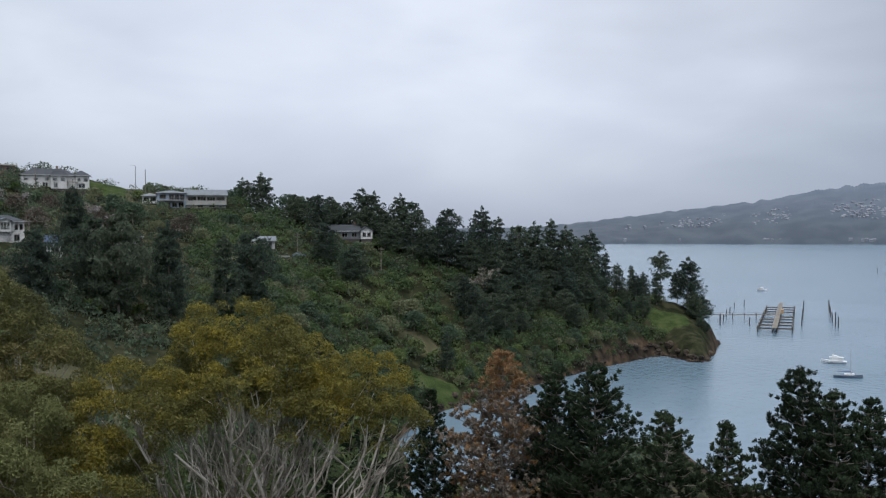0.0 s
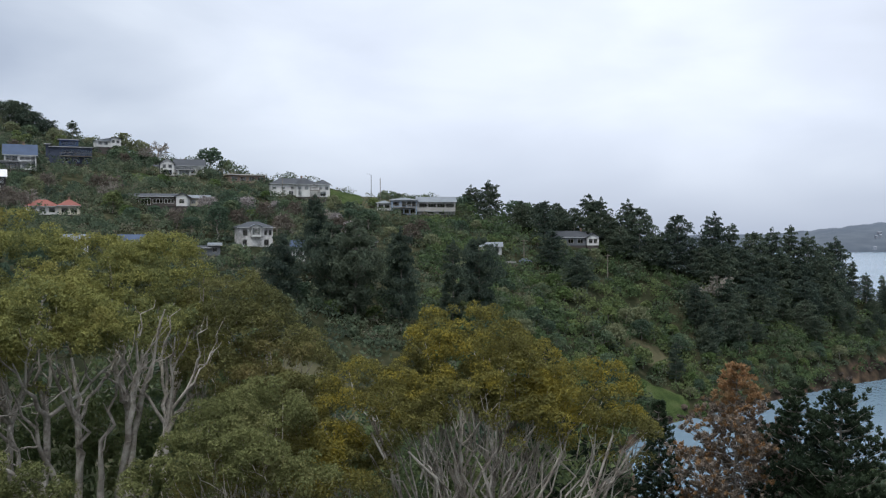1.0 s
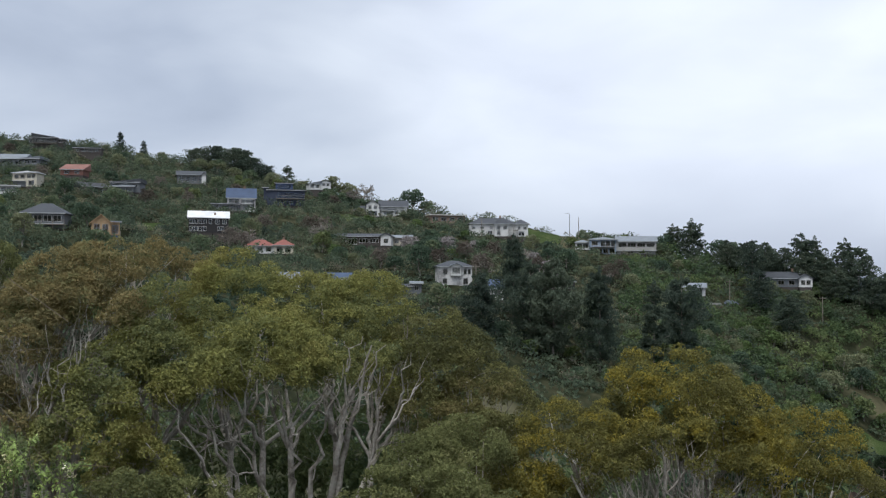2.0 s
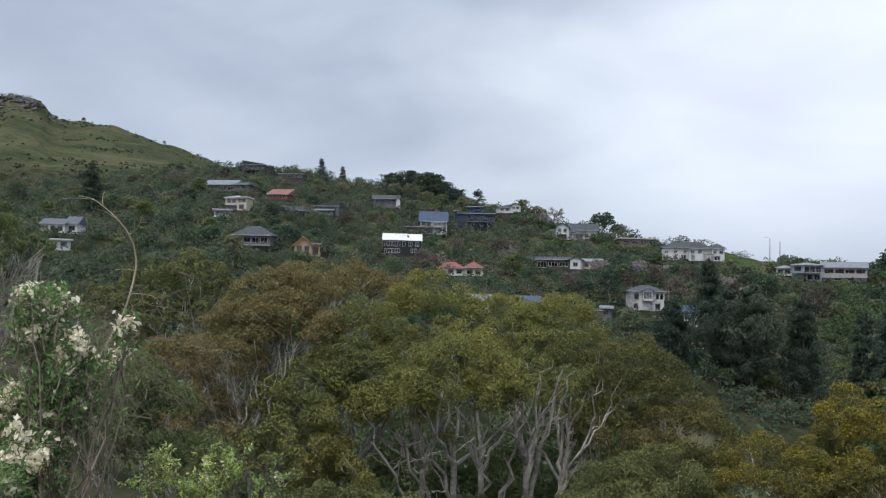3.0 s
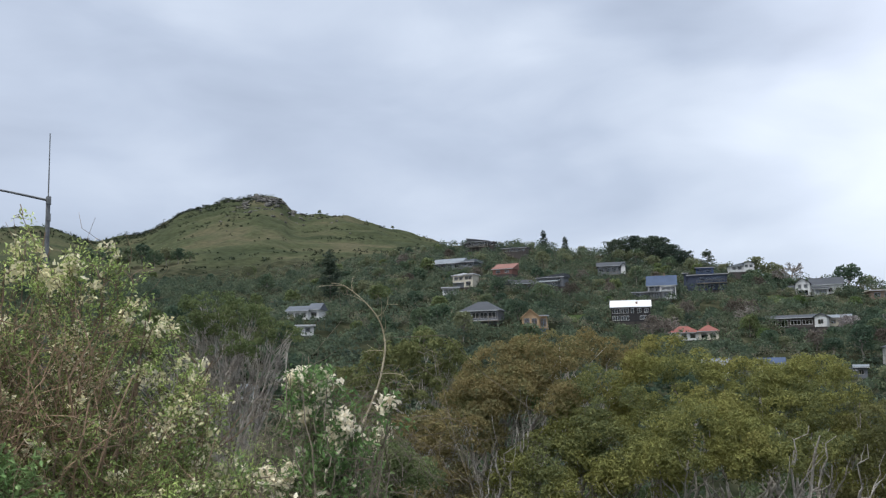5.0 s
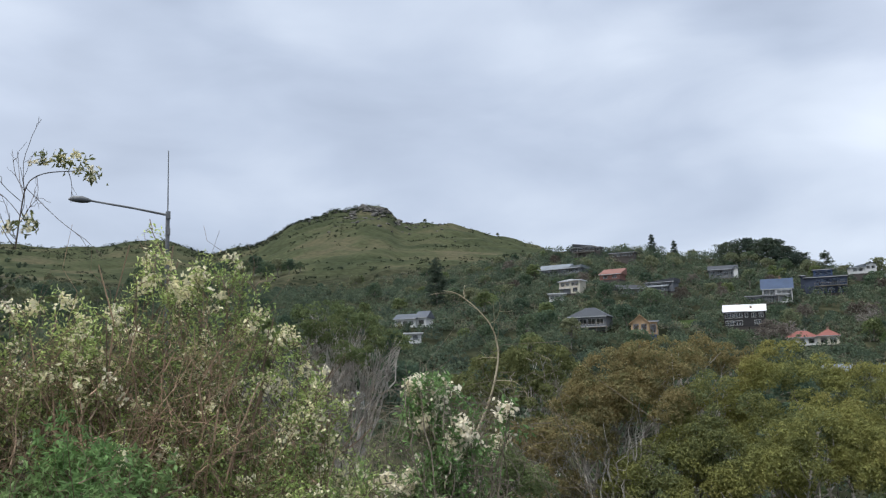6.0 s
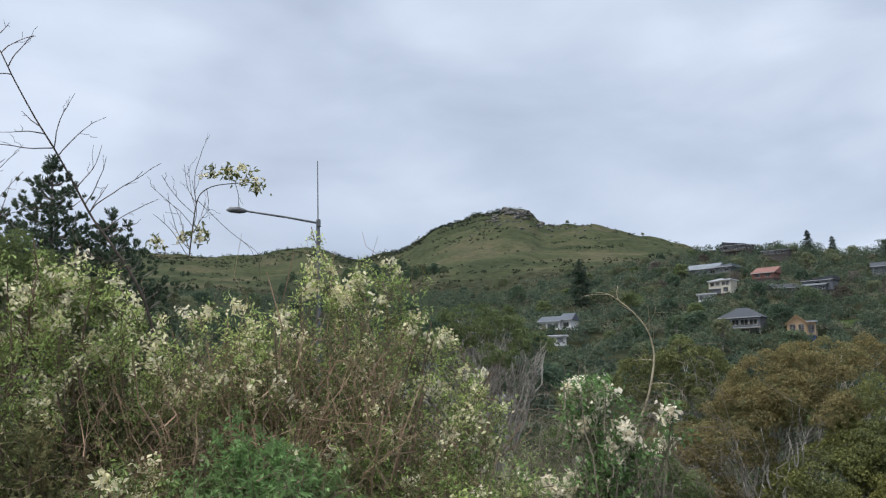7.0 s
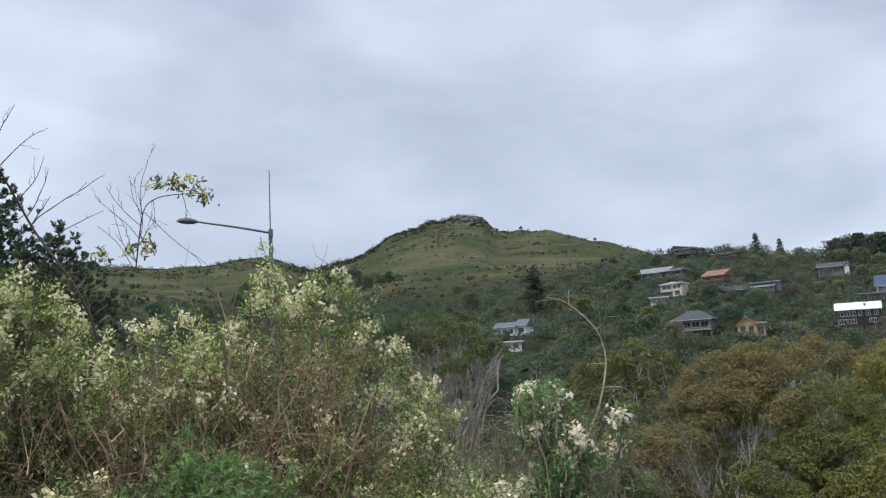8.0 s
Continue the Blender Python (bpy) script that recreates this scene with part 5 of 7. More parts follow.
gum("golden-olive gum tree with a domed crown and bare grey stems", M_GOLD, (-11.5, 31.5), (
    (-12.4, -7.5, 32.4, 2.3), (-15.6, -9.4, 31.4, 1.35), (-18.1, -10.4, 30.4, 1.95), (-22.6, -12.9, 29.9, 2.0), (-9.4, -8.6, 32.4, 1.9), (-5.4, -10.3, 31.9, 1.95), (-3.0, -11.9, 31.4, 1.15),
    (-12.6, -9.8, 29.9, 1.4), (-9.3, -10.8, 30.6, 1.5), (-25.8, -15.0, 29.4, 1.95), (-20.2, -15.0, 29.4, 2.0), (-7.0, -11.0, 31.2, 1.4), (-15.5, -11.6, 29.4, 1.3)), 41, 0.105, 2, 0.1)
gum("large olive-green gum tree with many pale trunks", M_OLIVE, (-34.0, 32.5), (
    (-38.1, -1.3, 35.4, 1.9), (-41.9, -2.9, 33.2, 1.75), (-36.4, -5.9, 30.9, 2.25), (-45.1, -7.2, 31.4, 2.15), (-33.3, -1.9, 35.4, 1.6), (-30.4, -2.5, 35.9, 1.85), 
    (-46.1, -10.0, 30.4, 1.9), (-43.5, -4.8, 32.0, 1.5), (-41.4, -5.7, 32.4, 1.75), (-39.6, -3.9, 34.8, 1.3), (-34.1, -4.1, 34.8, 1.3), (-29.7, -5.0, 34.4, 1.5), (-28.3, -7.2, 34.4, 1.2), (-40.2, -7.2, 30.9, 1.45),
    (-32.7, -6.4, 31.4, 1.35), (-43.8, -11.8, 29.9, 1.4), (-37.8, -6.4, 30.2, 1.3), (-34.2, -6.0, 30.2, 1.2), (-30.6, -5.6, 32.4, 1.3), (-36.0, -3.4, 33.6, 1.5), (-31.9, -3.6, 33.8, 1.3)), 42, 0.108, 0, 0.2, thick=1.3, feet=((-38.5, 32), (-36.6, 31.5), (-34.8, 31), (-32.4, 31), (-29.8, 31.5), (-42.5, 31)), limbs=((-30.2, -4.3, 30.2), (-28.2, -6.8, 30.0), (-31.6, -5.1, 30.2), (-32.9, -8.1, 29.9), (-34.8, -9.0, 29.9), (-41.6, -8.8, 29.4), (-43.2, -9.7, 29.2), (-40.0, -8.3, 29.5), (-38.3, -8.6, 29.6)))
gum("brown-olive gum tree crowding the larger one", M_BROWNOLIVE, (-24.5, 32.5), (
    (-26.4, -5.3, 34.4, 2.2), (-23.4, -7.9, 33.4, 1.9), (-24.6, -10.6, 31.4, 1.9), (-21.4, -10.2, 32.4, 1.2), (-27.4, -8.6, 32.4, 1.3)), 40, 0.108, 2, 0.15, thick=0.8)
gum("rusty brown gum tree with grey dead limbs", M_RUST, (-48.5, 32), (
    (-45.4, -0.4, 34.4, 1.7), (-47.7, -1.3, 33.4, 1.7), (-46.4, -2.8, 32.4, 1.75), (-50.6, -4.7, 31.9, 1.6), (-52.7, -6.5, 31.4, 1.4), (-49.3, -2.9, 32.4, 1.4), (-51.6, -8.7, 30.9, 1.5),
    (-53.4, -4.4, 32.4, 1.2), (-42.8, 0.3, 36.4, 1.2), (-40.6, -0.2, 36.8, 1.0), (-54.2, -8.4, 30.5, 1.1)), 43, 0.108, 2, 0.25, limbs=((-48.4, -5.0, 30.7), (-47.6, -6.2, 30.4), (-45.4, -5.2, 30.9), (-49.3, -7.3, 30.2), (-47.0, -4.5, 30.7)))
gum("dull olive gum tree farther up the gully", M_DULLOLIVE, (-53.5, 52), (
    (-52.3, 0.4, 52, 1.9), (-54.6, 0.1, 53, 1.7), (-56.0, -1.3, 52, 1.8), (-50.7, -0.7, 52, 1.5), (-53.3, -1.8, 51, 2.0), (-55.4, -3.4, 51, 1.8), (-58.0, -1.6, 53, 1.9), (-51.2, -3.2, 51, 1.8)), 44, 0.2, 2, 0.2, dense=0.6, thick=0.8)
gum("dull green gum tree with pale bare stems in the gully", M_GREYLEAF, (-64.5, 60), (
    (-65.1, 3.2, 60, 2.2), (-63.2, 2.6, 61, 2.0), (-66.5, 2.2, 60, 2.0), (-61.3, 1.7, 60, 1.6), (-64.1, 0.9, 58, 1.6), (-68.3, 1.4, 60, 2.0), (-70.2, 0.5, 60, 2.2)), 45, 0.2, 5, 0.3, dense=0.38, thick=1.3,
    limbs=((-64.7, 0.8, 56.5), (-65.7, 0.2, 56.5), (-63.8, 0.4, 56.5), (-62.6, -0.4, 56.5), (-66.6, -0.2, 56.5), (-61.6, 0.6, 57)))
gum("grey-green leafy shrub in the gully", M_GREYLEAF, (-56.0, 22), (
    (-56.1, -6.0, 22, 1.1), (-53.6, -7.0, 22, 0.8), (-57.3, -8.2, 21.5, 1.1), (-54.0, -9.5, 21.5, 0.9), (-59.0, -4.4, 22.5, 0.8), (-51.5, -10.5, 21.5, 0.9)), 46, 0.09, 1, 0.0, name="shrub", dense=1.6, thick=0.4)
gum("dull green shrub in front of the pale trunks", M_DULLOLIVE, (-27.5, 26), (
    (-28.2, -13.4, 26, 1.2), (-24.6, -10.9, 28, 1.35), (-27.2, -11.6, 27.5, 1.15), (-31.2, -14.4, 26, 0.8), (-25.2, -13.0, 26, 1.0), (-22.5, -14.6, 26, 1.0)), 47, 0.1, 1, 0.0, name="shrub", dense=1.4, thick=0.4)
gum("dull green shrub at the foot of the gum trees", M_DULLOLIVE, (-41.0, 26), (
    (-40.4, -13.0, 26, 0.8), (-43.9, -12.8, 26, 0.9), (-37.0, -14.3, 26, 0.8)), 48, 0.1, 1, 0.0, name="shrub", dense=1.4, thick=0.4)

gum("green leafy tree beside the spruces", M_LIGHTLEAF, (-89.5, 33), (
    (-88.6, 4.6, 33, 1.6), (-86.6, 3.4, 34, 1.4), (-92.4, 6.0, 32, 2.0), (-90.8, 4.6, 32, 2.0), (-87.6, 3.2, 33, 1.9), (-94.5, 5.5, 32, 2.0)), 50, 0.14, 1, 0.0, name="broadleaf_tree", dense=1.0)

# dark undergrowth behind the pale trunks, too dense to pick apart
g_under = np.random.RandomState(49)
under = Geo()
for b, e in ((-26.0, -9.0), (-29.0, -9.2), (-32.0, -9.0), (-35.0, -9.0), (-38.0, -9.2), (-41.0, -9.5), (-44.0, -9.5), (-47.0, -8.0), (-30.5, -12.0), (-36.5, -12.0), (-42.0, -12.0),
             (-50.0, -7.5), (-24.0, -12.0), (-14.0, -13.0), (-10.0, -13.0), (-6.0, -13.5), (-18.0, -13.0)):
    for _ in range(62):
        c = np.array(spot(b, e, 38)) + g_under.normal(size=3) * np.array([1.1, 1.1, 0.9])
        c[2] -= g_under.uniform(-0.8, 4)
        under.clump(g_under, c, (0.55, 0.55, 0.5), 30, 0.28, 0.13, down=0.5, loose=0.7)
tagged(new("undergrowth", under.mesh("undergrowth", M_THICKET)), "dark green thicket behind the pale trunks", "undergrowth", kind="stuff")


def near_pine(label, bearing, rng, rise, half, seed, mat=None, tufts=1.0, name="pine_tree", cone=(1.9, 0.75), dead=0.0, needle=0.32):
    """A young pine seen from above: whorled limbs with upright needle tufts. rise: of its tip; half: half-width of its skirt."""
    g = np.random.RandomState(seed)
    z0 = float(ground_height(bearing, rng)) - 0.5
    height = float(spot(bearing, rise, rng)[2]) - z0
    tree = root(name, Matrix.Translation(at(bearing, rng, z0)), label, "tree", "pines below the lookout")
    wood, crown, husk = Geo(), Geo(), Geo()
    spine = wood.limb(g, (0, 0, 0), (g.normal() * 0.3, g.normal() * 0.3, height), 0.24, 0.03, kink=0.015, steps=10)
    z = height * 0.25
    while z < height - 0.3:
        u = (height - z) / height
        reach = half * min(1.0, (u * cone[0]) ** cone[1])
        base = np.array([np.interp(z, spine[:, 2], spine[:, 0]), np.interp(z, spine[:, 2], spine[:, 1]), z])
        n = 6
        a0 = g.uniform(0, 6.3)
        for k in range(n):
            a = a0 + k * 6.283 / n + g.uniform(-0.35, 0.35)
            rr = reach * g.uniform(0.6, 1.15)
            tip = base + np.array([rr * math.cos(a), rr * math.sin(a), rr * g.uniform(0.25, 0.6)])
            p = wood.limb(g, base, tip, 0.05, 0.015, sag=-0.08, kink=0.06, steps=5, sides=4)
            m = max(3, int(rr / 0.27 * tufts))
            for q in range(m):
                s = 0.3 + 0.7 * (q + 0.6) / m
                c = base + (tip - base) * min(s, 1.0) + g.normal(size=3) * np.array([0.24, 0.24, 0.10]) * (0.4 + rr / 3)
                up = np.array([0.5 * math.cos(a), 0.5 * math.sin(a), 1.0]) + g.normal(size=3) * 0.22
                (crown if z > dead * height or g.uniform() < 0.25 else husk).brush(g, c, up, g.uniform(0.8, 1.4) * needle, 26, needle, 0.31 * needle)
        z += g.uniform(0.5, 0.75)
    for up in ((0, 0, 1), (0.5, 0.2, 1), (-0.4, 0.3, 1), (0, -0.5, 1)):
        crown.brush(g, spine[-1] - np.array([0, 0, 0.5]), up, 0.6, 40, 0.26, 0.06)
    piece("trunk", wood, M_BARK, tree)
    piece("crown", crown, mat or M_PINE, tree)
    if husk.n:
        piece("dead_bough", husk, M_DEADPINE, tree, "grey-brown dead needles")
    return tree


near_pine("dying conifer with rust-orange needles", 3.66, 78, -7.6, 5.6, 51, M_RUSTPINE, 1.15, dead=0.8)
near_pine("dark green young pine with several leaders", 9.1, 74, -8.1, 4.3, 52, tufts=1.3)
near_pine("dark green young pine beside the dying conifer", 6.9, 76, -8.3, 3.6, 53, tufts=1.3)
near_pine("dark green young pine above the cove", 13.69, 72, -10.81, 3.3, 54, tufts=1.3)
near_pine("slender young pine above the cove", 17.19, 72, -11.29, 2.4, 55, tufts=1.3)
near_pine("tall dark young pine above the cove", 21.2, 74, -8.02, 4.0, 56, tufts=1.4)
near_pine("dark young pine crowding its neighbour", 22.7, 72, -9.2, 3.0, 57, tufts=1.3)
near_pine("dark young pine at the edge of the cove", 24.5, 76, -9.6, 3.6, 58, tufts=1.3)
near_pine("dark young pine behind the golden gum", -0.5, 80, -9.87, 2.6, 59, tufts=1.2)
near_pine("dark bushy conifer behind the golden gum", -7.4, 72, -6.4, 4.2, 60, tufts=1.3)
near_pine("dark conifer behind the golden gum", -4.6, 76, -8.3, 3.2, 61, tufts=1.2)
near_pine("tall dark spruce beyond the flowering shrubs", -89.3, 46, 13.2, 5.6, 62, M_SPRUCE, tufts=1.9, needle=0.19, name="spruce_tree", cone=(1.5, 1.05))
near_pine("dark spruce beyond the flowering shrubs", -86.6, 44, 10.5, 4.2, 63, M_SPRUCE, tufts=1.9, needle=0.19, name="spruce_tree", cone=(1.5, 1.05))
near_pine("low dark spruce between its taller neighbours", -87.9, 42, 9.0, 4.0, 65, M_SPRUCE, tufts=1.5, needle=0.19, name="spruce_tree", cone=(1.5, 1.05))
near_pine("dark spruce at the wood's edge", -93.4, 44, 12.6, 4.8, 64, M_SPRUCE, tufts=1.5, needle=0.19, name="spruce_tree", cone=(1.5, 1.05))
# ---- pines and broadleaf trees on the opposite slope ----
g_plant = np.random.RandomState(77)
# pines along the ridge and headland: bearing, range, kind, scale
for b, r, kind, s in ((0.3, 322, 1, 1.0), (2.4, 328, 0, 1.05), (3.4, 332, 2, 0.95), (4.6, 340, 1, 1.1), (5.6, 345, 0, 1.15), (6.6, 350, 2, 1.0), (7.5, 352, 0, 1.0), (8.3, 358, 1, 0.95),
                      (9.0, 362, 0, 1.05), (9.9, 366, 2, 0.66), (10.6, 368, 0, 0.6), (11.4, 374, 2, 0.5), (12.1, 376, 0, 0.62), (13.2, 386, 3, 1.05), (14.7, 388, 3, 1.1), (14.1, 389, 0, 0.7),
                      (15.0, 389, 1, 0.85), (-1.9, 318, 1, 1.05), (-2.6, 322, 0, 0.9), (-6.6, 330, 1, 0.75), (-5.0, 326, 3, 0.95), (-4.2, 326, 0, 0.95), (-7.6, 312, 1, 0.72)):
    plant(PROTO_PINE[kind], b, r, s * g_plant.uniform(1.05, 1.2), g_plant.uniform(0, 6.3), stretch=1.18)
# darker pines down the slope
for b, r, kind, s in ((1.8, 300, 4, 1.0), (3.2, 312, 4, 1.1), (4.9, 322, 4, 1.1), (6.2, 328, 2, 0.9), (7.4, 338, 4, 1.1), (8.6, 344, 4, 1.0), (9.6, 350, 4, 0.7), (10.7, 352, 4, 0.55),
                      (-16.4, 205, 0, 1.2), (-19.2, 204, 4, 1.3), (-20.6, 208, 1, 1.15), (-13.2, 218, 2, 1.2), (-11.6, 228, 4, 1.1), (-7.2, 292, 1, 0.9),
                      (-21.6, 222, 0, 0.9), (-5.6, 280, 4, 0.9), (0.2, 262, 2, 0.7), (-23.6, 200, 4, 0.9)):
    if r < 240:
        plant(PROTO_NEARPINE[kind % 3], b, r, 0.82 * s * g_plant.uniform(0.85, 1.1), g_plant.uniform(0, 6.3), stretch=g_plant.uniform(1.4, 1.75))
    else:
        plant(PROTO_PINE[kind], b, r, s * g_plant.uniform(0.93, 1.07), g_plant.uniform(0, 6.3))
for b, r, s in ((-30.85, 362, 1.45), (2.6, 316, 1.5), (-23.4, 262, 0.8), (-37.6, 262, 0.9), (-33.4, 276, 0.8), (-20.9, 280, 0.8)):
    plant(PROTO_BARE, b, r, s, g_plant.uniform(0, 6.3))
# a dark clipped hedge of trees and low shrubs before the skyline houses
for b, r, s in ((-32.9, 366, 0.9), (-32.2, 362, 0.95), (-31.6, 364, 0.9), (-33.2, 358, 0.8), (-31.0, 356, 0.6), (-29.4, 336, 0.35), (-23.6, 312, 0.36), (-22.9, 311, 0.34), (-22.2, 312, 0.36), (-21.5, 311, 0.33), (-24.1, 313, 0.36),
                (-16.6, 303, 0.4), (-15.6, 302, 0.36), (-14.7, 303, 0.4), (-13.9, 304, 0.42), (-40.4, 258, 0.34), (-48.9, 237, 0.34), (-49.5, 238, 0.34), (-30.5, 279, 0.3), (-31.4, 279, 0.3)):
    plant(PROTO_BUSH, b, r, s, g_plant.uniform(0, 6.3))
# the dark cypress clump and solitary trees on the skyline
for b, r, kind, s in ((-38.0, 412, 1, 0.9), (-45.1, 440, 2, 0.58), (-35.4, 388, 3, 0.62),
                      (-43.8, 436, 2, 0.52), (-12.1, 332, 0, 0.9), (-11.0, 332, 0, 1.2), (-16.5, 345, 1, 0.7), (-58.3, 300, 2, 1.0)):
    plant(PROTO_PINE[kind], b, r, s, g_plant.uniform(0, 6.3))
# low bushy growth on the headland's tip
for b, r, k, s in ((15.55, 385, 4, 0.8), (15.25, 381, 4, 0.75), (12.9, 381, 2, 0.75), (12.1, 366, 4, 0.75), (11.7, 372, 0, 0.7), (11.2, 360, 4, 0.6), (15.1, 384, 1, 0.7), (14.4, 372, 4, 0.35), (15.75, 374, 4, 0.35)):
    plant(PROTO_PINE[k], b, r, s, g_plant.uniform(0, 6.3))
for b, r, s in ((-6.6, 306, 0.7), (-5.2, 305, 0.75), (-4.6, 306, 0.8), (-7.3, 304, 0.7)):
    plant(PROTO_BROAD[0], b, r, s, g_plant.uniform(0, 6.3))
# pines filling the headland's inner slope
for k in range(34):
    b = g_plant.uniform(0.5, 13.8)
    shore, crest = float(ramp(b, (0, 6, 10.8, 14), (256, 300, 342, 362))), float(ramp(b, BEARINGS, CREST_R))
    plant(PROTO_PINE[g_plant.choice((0, 1, 2, 4))], b, g_plant.uniform(shore + 5, crest), g_plant.uniform(0.55, 1.0) * (1.0 if b < 9.3 else 0.6), g_plant.uniform(0, 6.3))
# trees that close the ridge's outline
for b, r, kind, s in ((-9.0, 318, 4, 0.8), (-8.0, 322, 1, 0.7), (-6.9, 322, 4, 0.9), (-5.8, 324, 1, 0.8), (-4.7, 322, 4, 0.95), (-3.6, 322, 1, 0.85), (-3.1, 316, 4, 0.9), (-1.2, 318, 4, 1.0), (-0.3, 320, 1, 0.95), (1.2, 322, 4, 1.0), (1.9, 326, 1, 0.95),
                      (2.9, 326, 4, 1.05), (4.0, 332, 1, 1.0), (5.2, 340, 4, 1.1), (6.1, 345, 1, 1.0), (7.1, 348, 4, 1.05), (8.0, 352, 1, 0.95), (8.8, 356, 4, 0.95), (9.6, 360, 1, 0.6), (11.0, 366, 4, 0.5), (12.4, 374, 4, 0.5)):
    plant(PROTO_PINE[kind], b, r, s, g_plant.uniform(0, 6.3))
# taller broadleaf trees along the skyline
for b, r, kind, s in ((-9.4, 322, 1, 1.2), (-8.6, 326, 0, 1.3), (-7.0, 332, 2, 1.3), (-6.1, 334, 0, 1.5), (-4.6, 332, 1, 1.5), (-3.7, 330, 0, 1.3), (-3.0, 326, 2, 1.1), (-12.6, 330, 1, 1.0), (-17.2, 342, 1, 1.1),
                      (-15.9, 344, 1, 1.2), (-14.9, 342, 0, 1.0), (-26.9, 366, 1, 0.9), (-31.8, 378, 1, 1.2), (-32.8, 376, 0, 1.2), (-42.8, 436, 1, 0.6)):
    plant(PROTO_BROAD[kind], b, r, s, g_plant.uniform(0, 6.3))
for b, r, s in ((-40.7, 414, 0.85), (-39.6, 418, 1.02), (-38.5, 412, 1.0), (-37.5, 406, 0.78), (-36.8, 400, 0.62)):
    plant(PROTO_CYPRESS, b, r, s, g_plant.uniform(0, 6.3))
for b, r, s in ((-40.6, 404, 0.9), (-39.6, 406, 0.95), (-38.6, 402, 0.9), (-37.7, 396, 0.8), (-36.3, 390, 0.9), (-27.84, 360, 1.35)):
    plant(PROTO_BROAD[1], b, r, s, g_plant.uniform(0, 6.3))
for b, r, s in ((-28.0, 286, 1.0), (-25.7, 292, 1.1), (-26.4, 290, 0.9), (-19.6, 275, 1.1), (-20.4, 282, 0.8), (-24.0, 300, 0.7)):
    plant(PROTO_BLOSSOM, b, r, s, g_plant.uniform(0, 6.3))
for b, r, s in ((-24.6, 280, 1.1), (-38.8, 250, 1.2), (-38.2, 256, 1.0), (-34.0, 282, 1.1), (-33.2, 290, 1.0), (-22.8, 285, 1.0), (-26.2, 262, 1.0), (-23.6, 262, 1.2), (-21.6, 300, 0.8), (-36.8, 290, 0.9), (-29.8, 252, 0.9), (-27.4, 270, 0.8)):
    plant(PROTO_AUTUMN, b, r, s, g_plant.uniform(0, 6.3))
for k in range(26):
    b = g_plant.uniform(-58, -14)
    r = g_plant.uniform(0.62, 0.93) * float(ramp(b, BEARINGS, CREST_R))
    if not any(abs(b - hb) < 1.7 and hr - 24 < r < hr + 9 for hb, hr in HOUSE_PLOTS):
        plant(PROTO_AUTUMN, b, r, g_plant.uniform(0.7, 1.15), g_plant.uniform(0, 6.3))
# dark trees in the folds of the grassy hill, and two lone trees on its crest
for b, r, s in ((-71.5, 560, 1.5), (-70.8, 575, 1.7), (-70.0, 560, 1.6), (-69.3, 570, 1.6), (-68.6, 555, 1.5), (-72.4, 580, 1.6), (-68.0, 565, 1.5), (-67.3, 560, 1.3), (-66.6, 556, 0.9), (-70.4, 590, 1.2), (-69.0, 590, 1.2), (-67.8, 585, 1.0), (-58.9, 944, 0.6), (-54.4, 942, 0.5), (-76.0, 560, 1.0), (-74.6, 590, 0.9)):
    plant(PROTO_BROAD[0], b, r, s, g_plant.uniform(0, 6.3))
# thick growth in the gully above the cove
for k in range(44):
    b = g_plant.uniform(-14, 1.5)
    r = g_plant.uniform(float(ramp(b, (-14, -5, 2), (165, 215, 262))), float(ramp(b, (-14, -5, 2), (265, 285, 300))))
    if not on_lawn(b, r):
        plant(PROTO_LIGHT if k % 5 < 2 else PROTO_BROAD[g_plant.choice(4, p=(0.4, 0.3, 0.1, 0.2))], b, r, g_plant.uniform(0.6, 1.0), g_plant.uniform(0, 6.3))
for k in range(18):
    b = g_plant.uniform(-5.5, 3.5)
    r = float(ramp(b, (-5.5, -1, 3.5), (226, 252, 272))) + g_plant.uniform(-6, 16)
    plant(PROTO_LIGHT, b, r, g_plant.uniform(0.55, 0.95), g_plant.uniform(0, 6.3))
for k in range(20):
    b = 0.3 + 9.2 * (k + g_plant.uniform(0, 0.8)) / 20
    plant(PROTO_BROAD[k % 3] if k % 3 else PROTO_LIGHT, b, float(ramp(b, (0, 6, 10.8), (246, 295, 337))) + g_plant.uniform(2, 7), g_plant.uniform(0.45, 0.7), g_plant.uniform(0, 6.3))
placed = 0
while placed < 200:
    b, r = g_plant.uniform(-95, 12), math.sqrt(g_plant.uniform(110 ** 2, 455 ** 2))
    crest = float(ramp(b, BEARINGS, CREST_R))
    if r > crest - 10 or float(ground_height(b, r)) < 4 or on_lawn(b, r):
        continue
    x, y = r * math.sin(radians(b)), r * math.cos(radians(b))
    if any(abs(b - hb) < 1.7 and hr - 24 < r < hr + 9 for hb, hr in HOUSE_PLOTS):
        continue
    s = g_plant.uniform(0.55, 1.0) * (0.8 if r > crest - 40 else 1.0)
    plant(PROTO_BROAD[g_plant.choice(4, p=(0.34, 0.3, 0.2, 0.16))], b, r, s, g_plant.uniform(0, 6.3))
    placed += 1
# rounded garden bushes, some fresh green
for k in range(210):
    b = g_plant.uniform(-60, -10)
    r = g_plant.uniform(0.58, 0.97) * float(ramp(b, BEARINGS, CREST_R))
    if not any(abs(b - hb) < 1.5 and hr - 20 < r < hr + 9 for hb, hr in HOUSE_PLOTS):
        plant(PROTO_LIGHT if k % 4 == 0 else PROTO_BUSH, b, r, g_plant.uniform(0.36, 0.8), g_plant.uniform(0, 6.3))
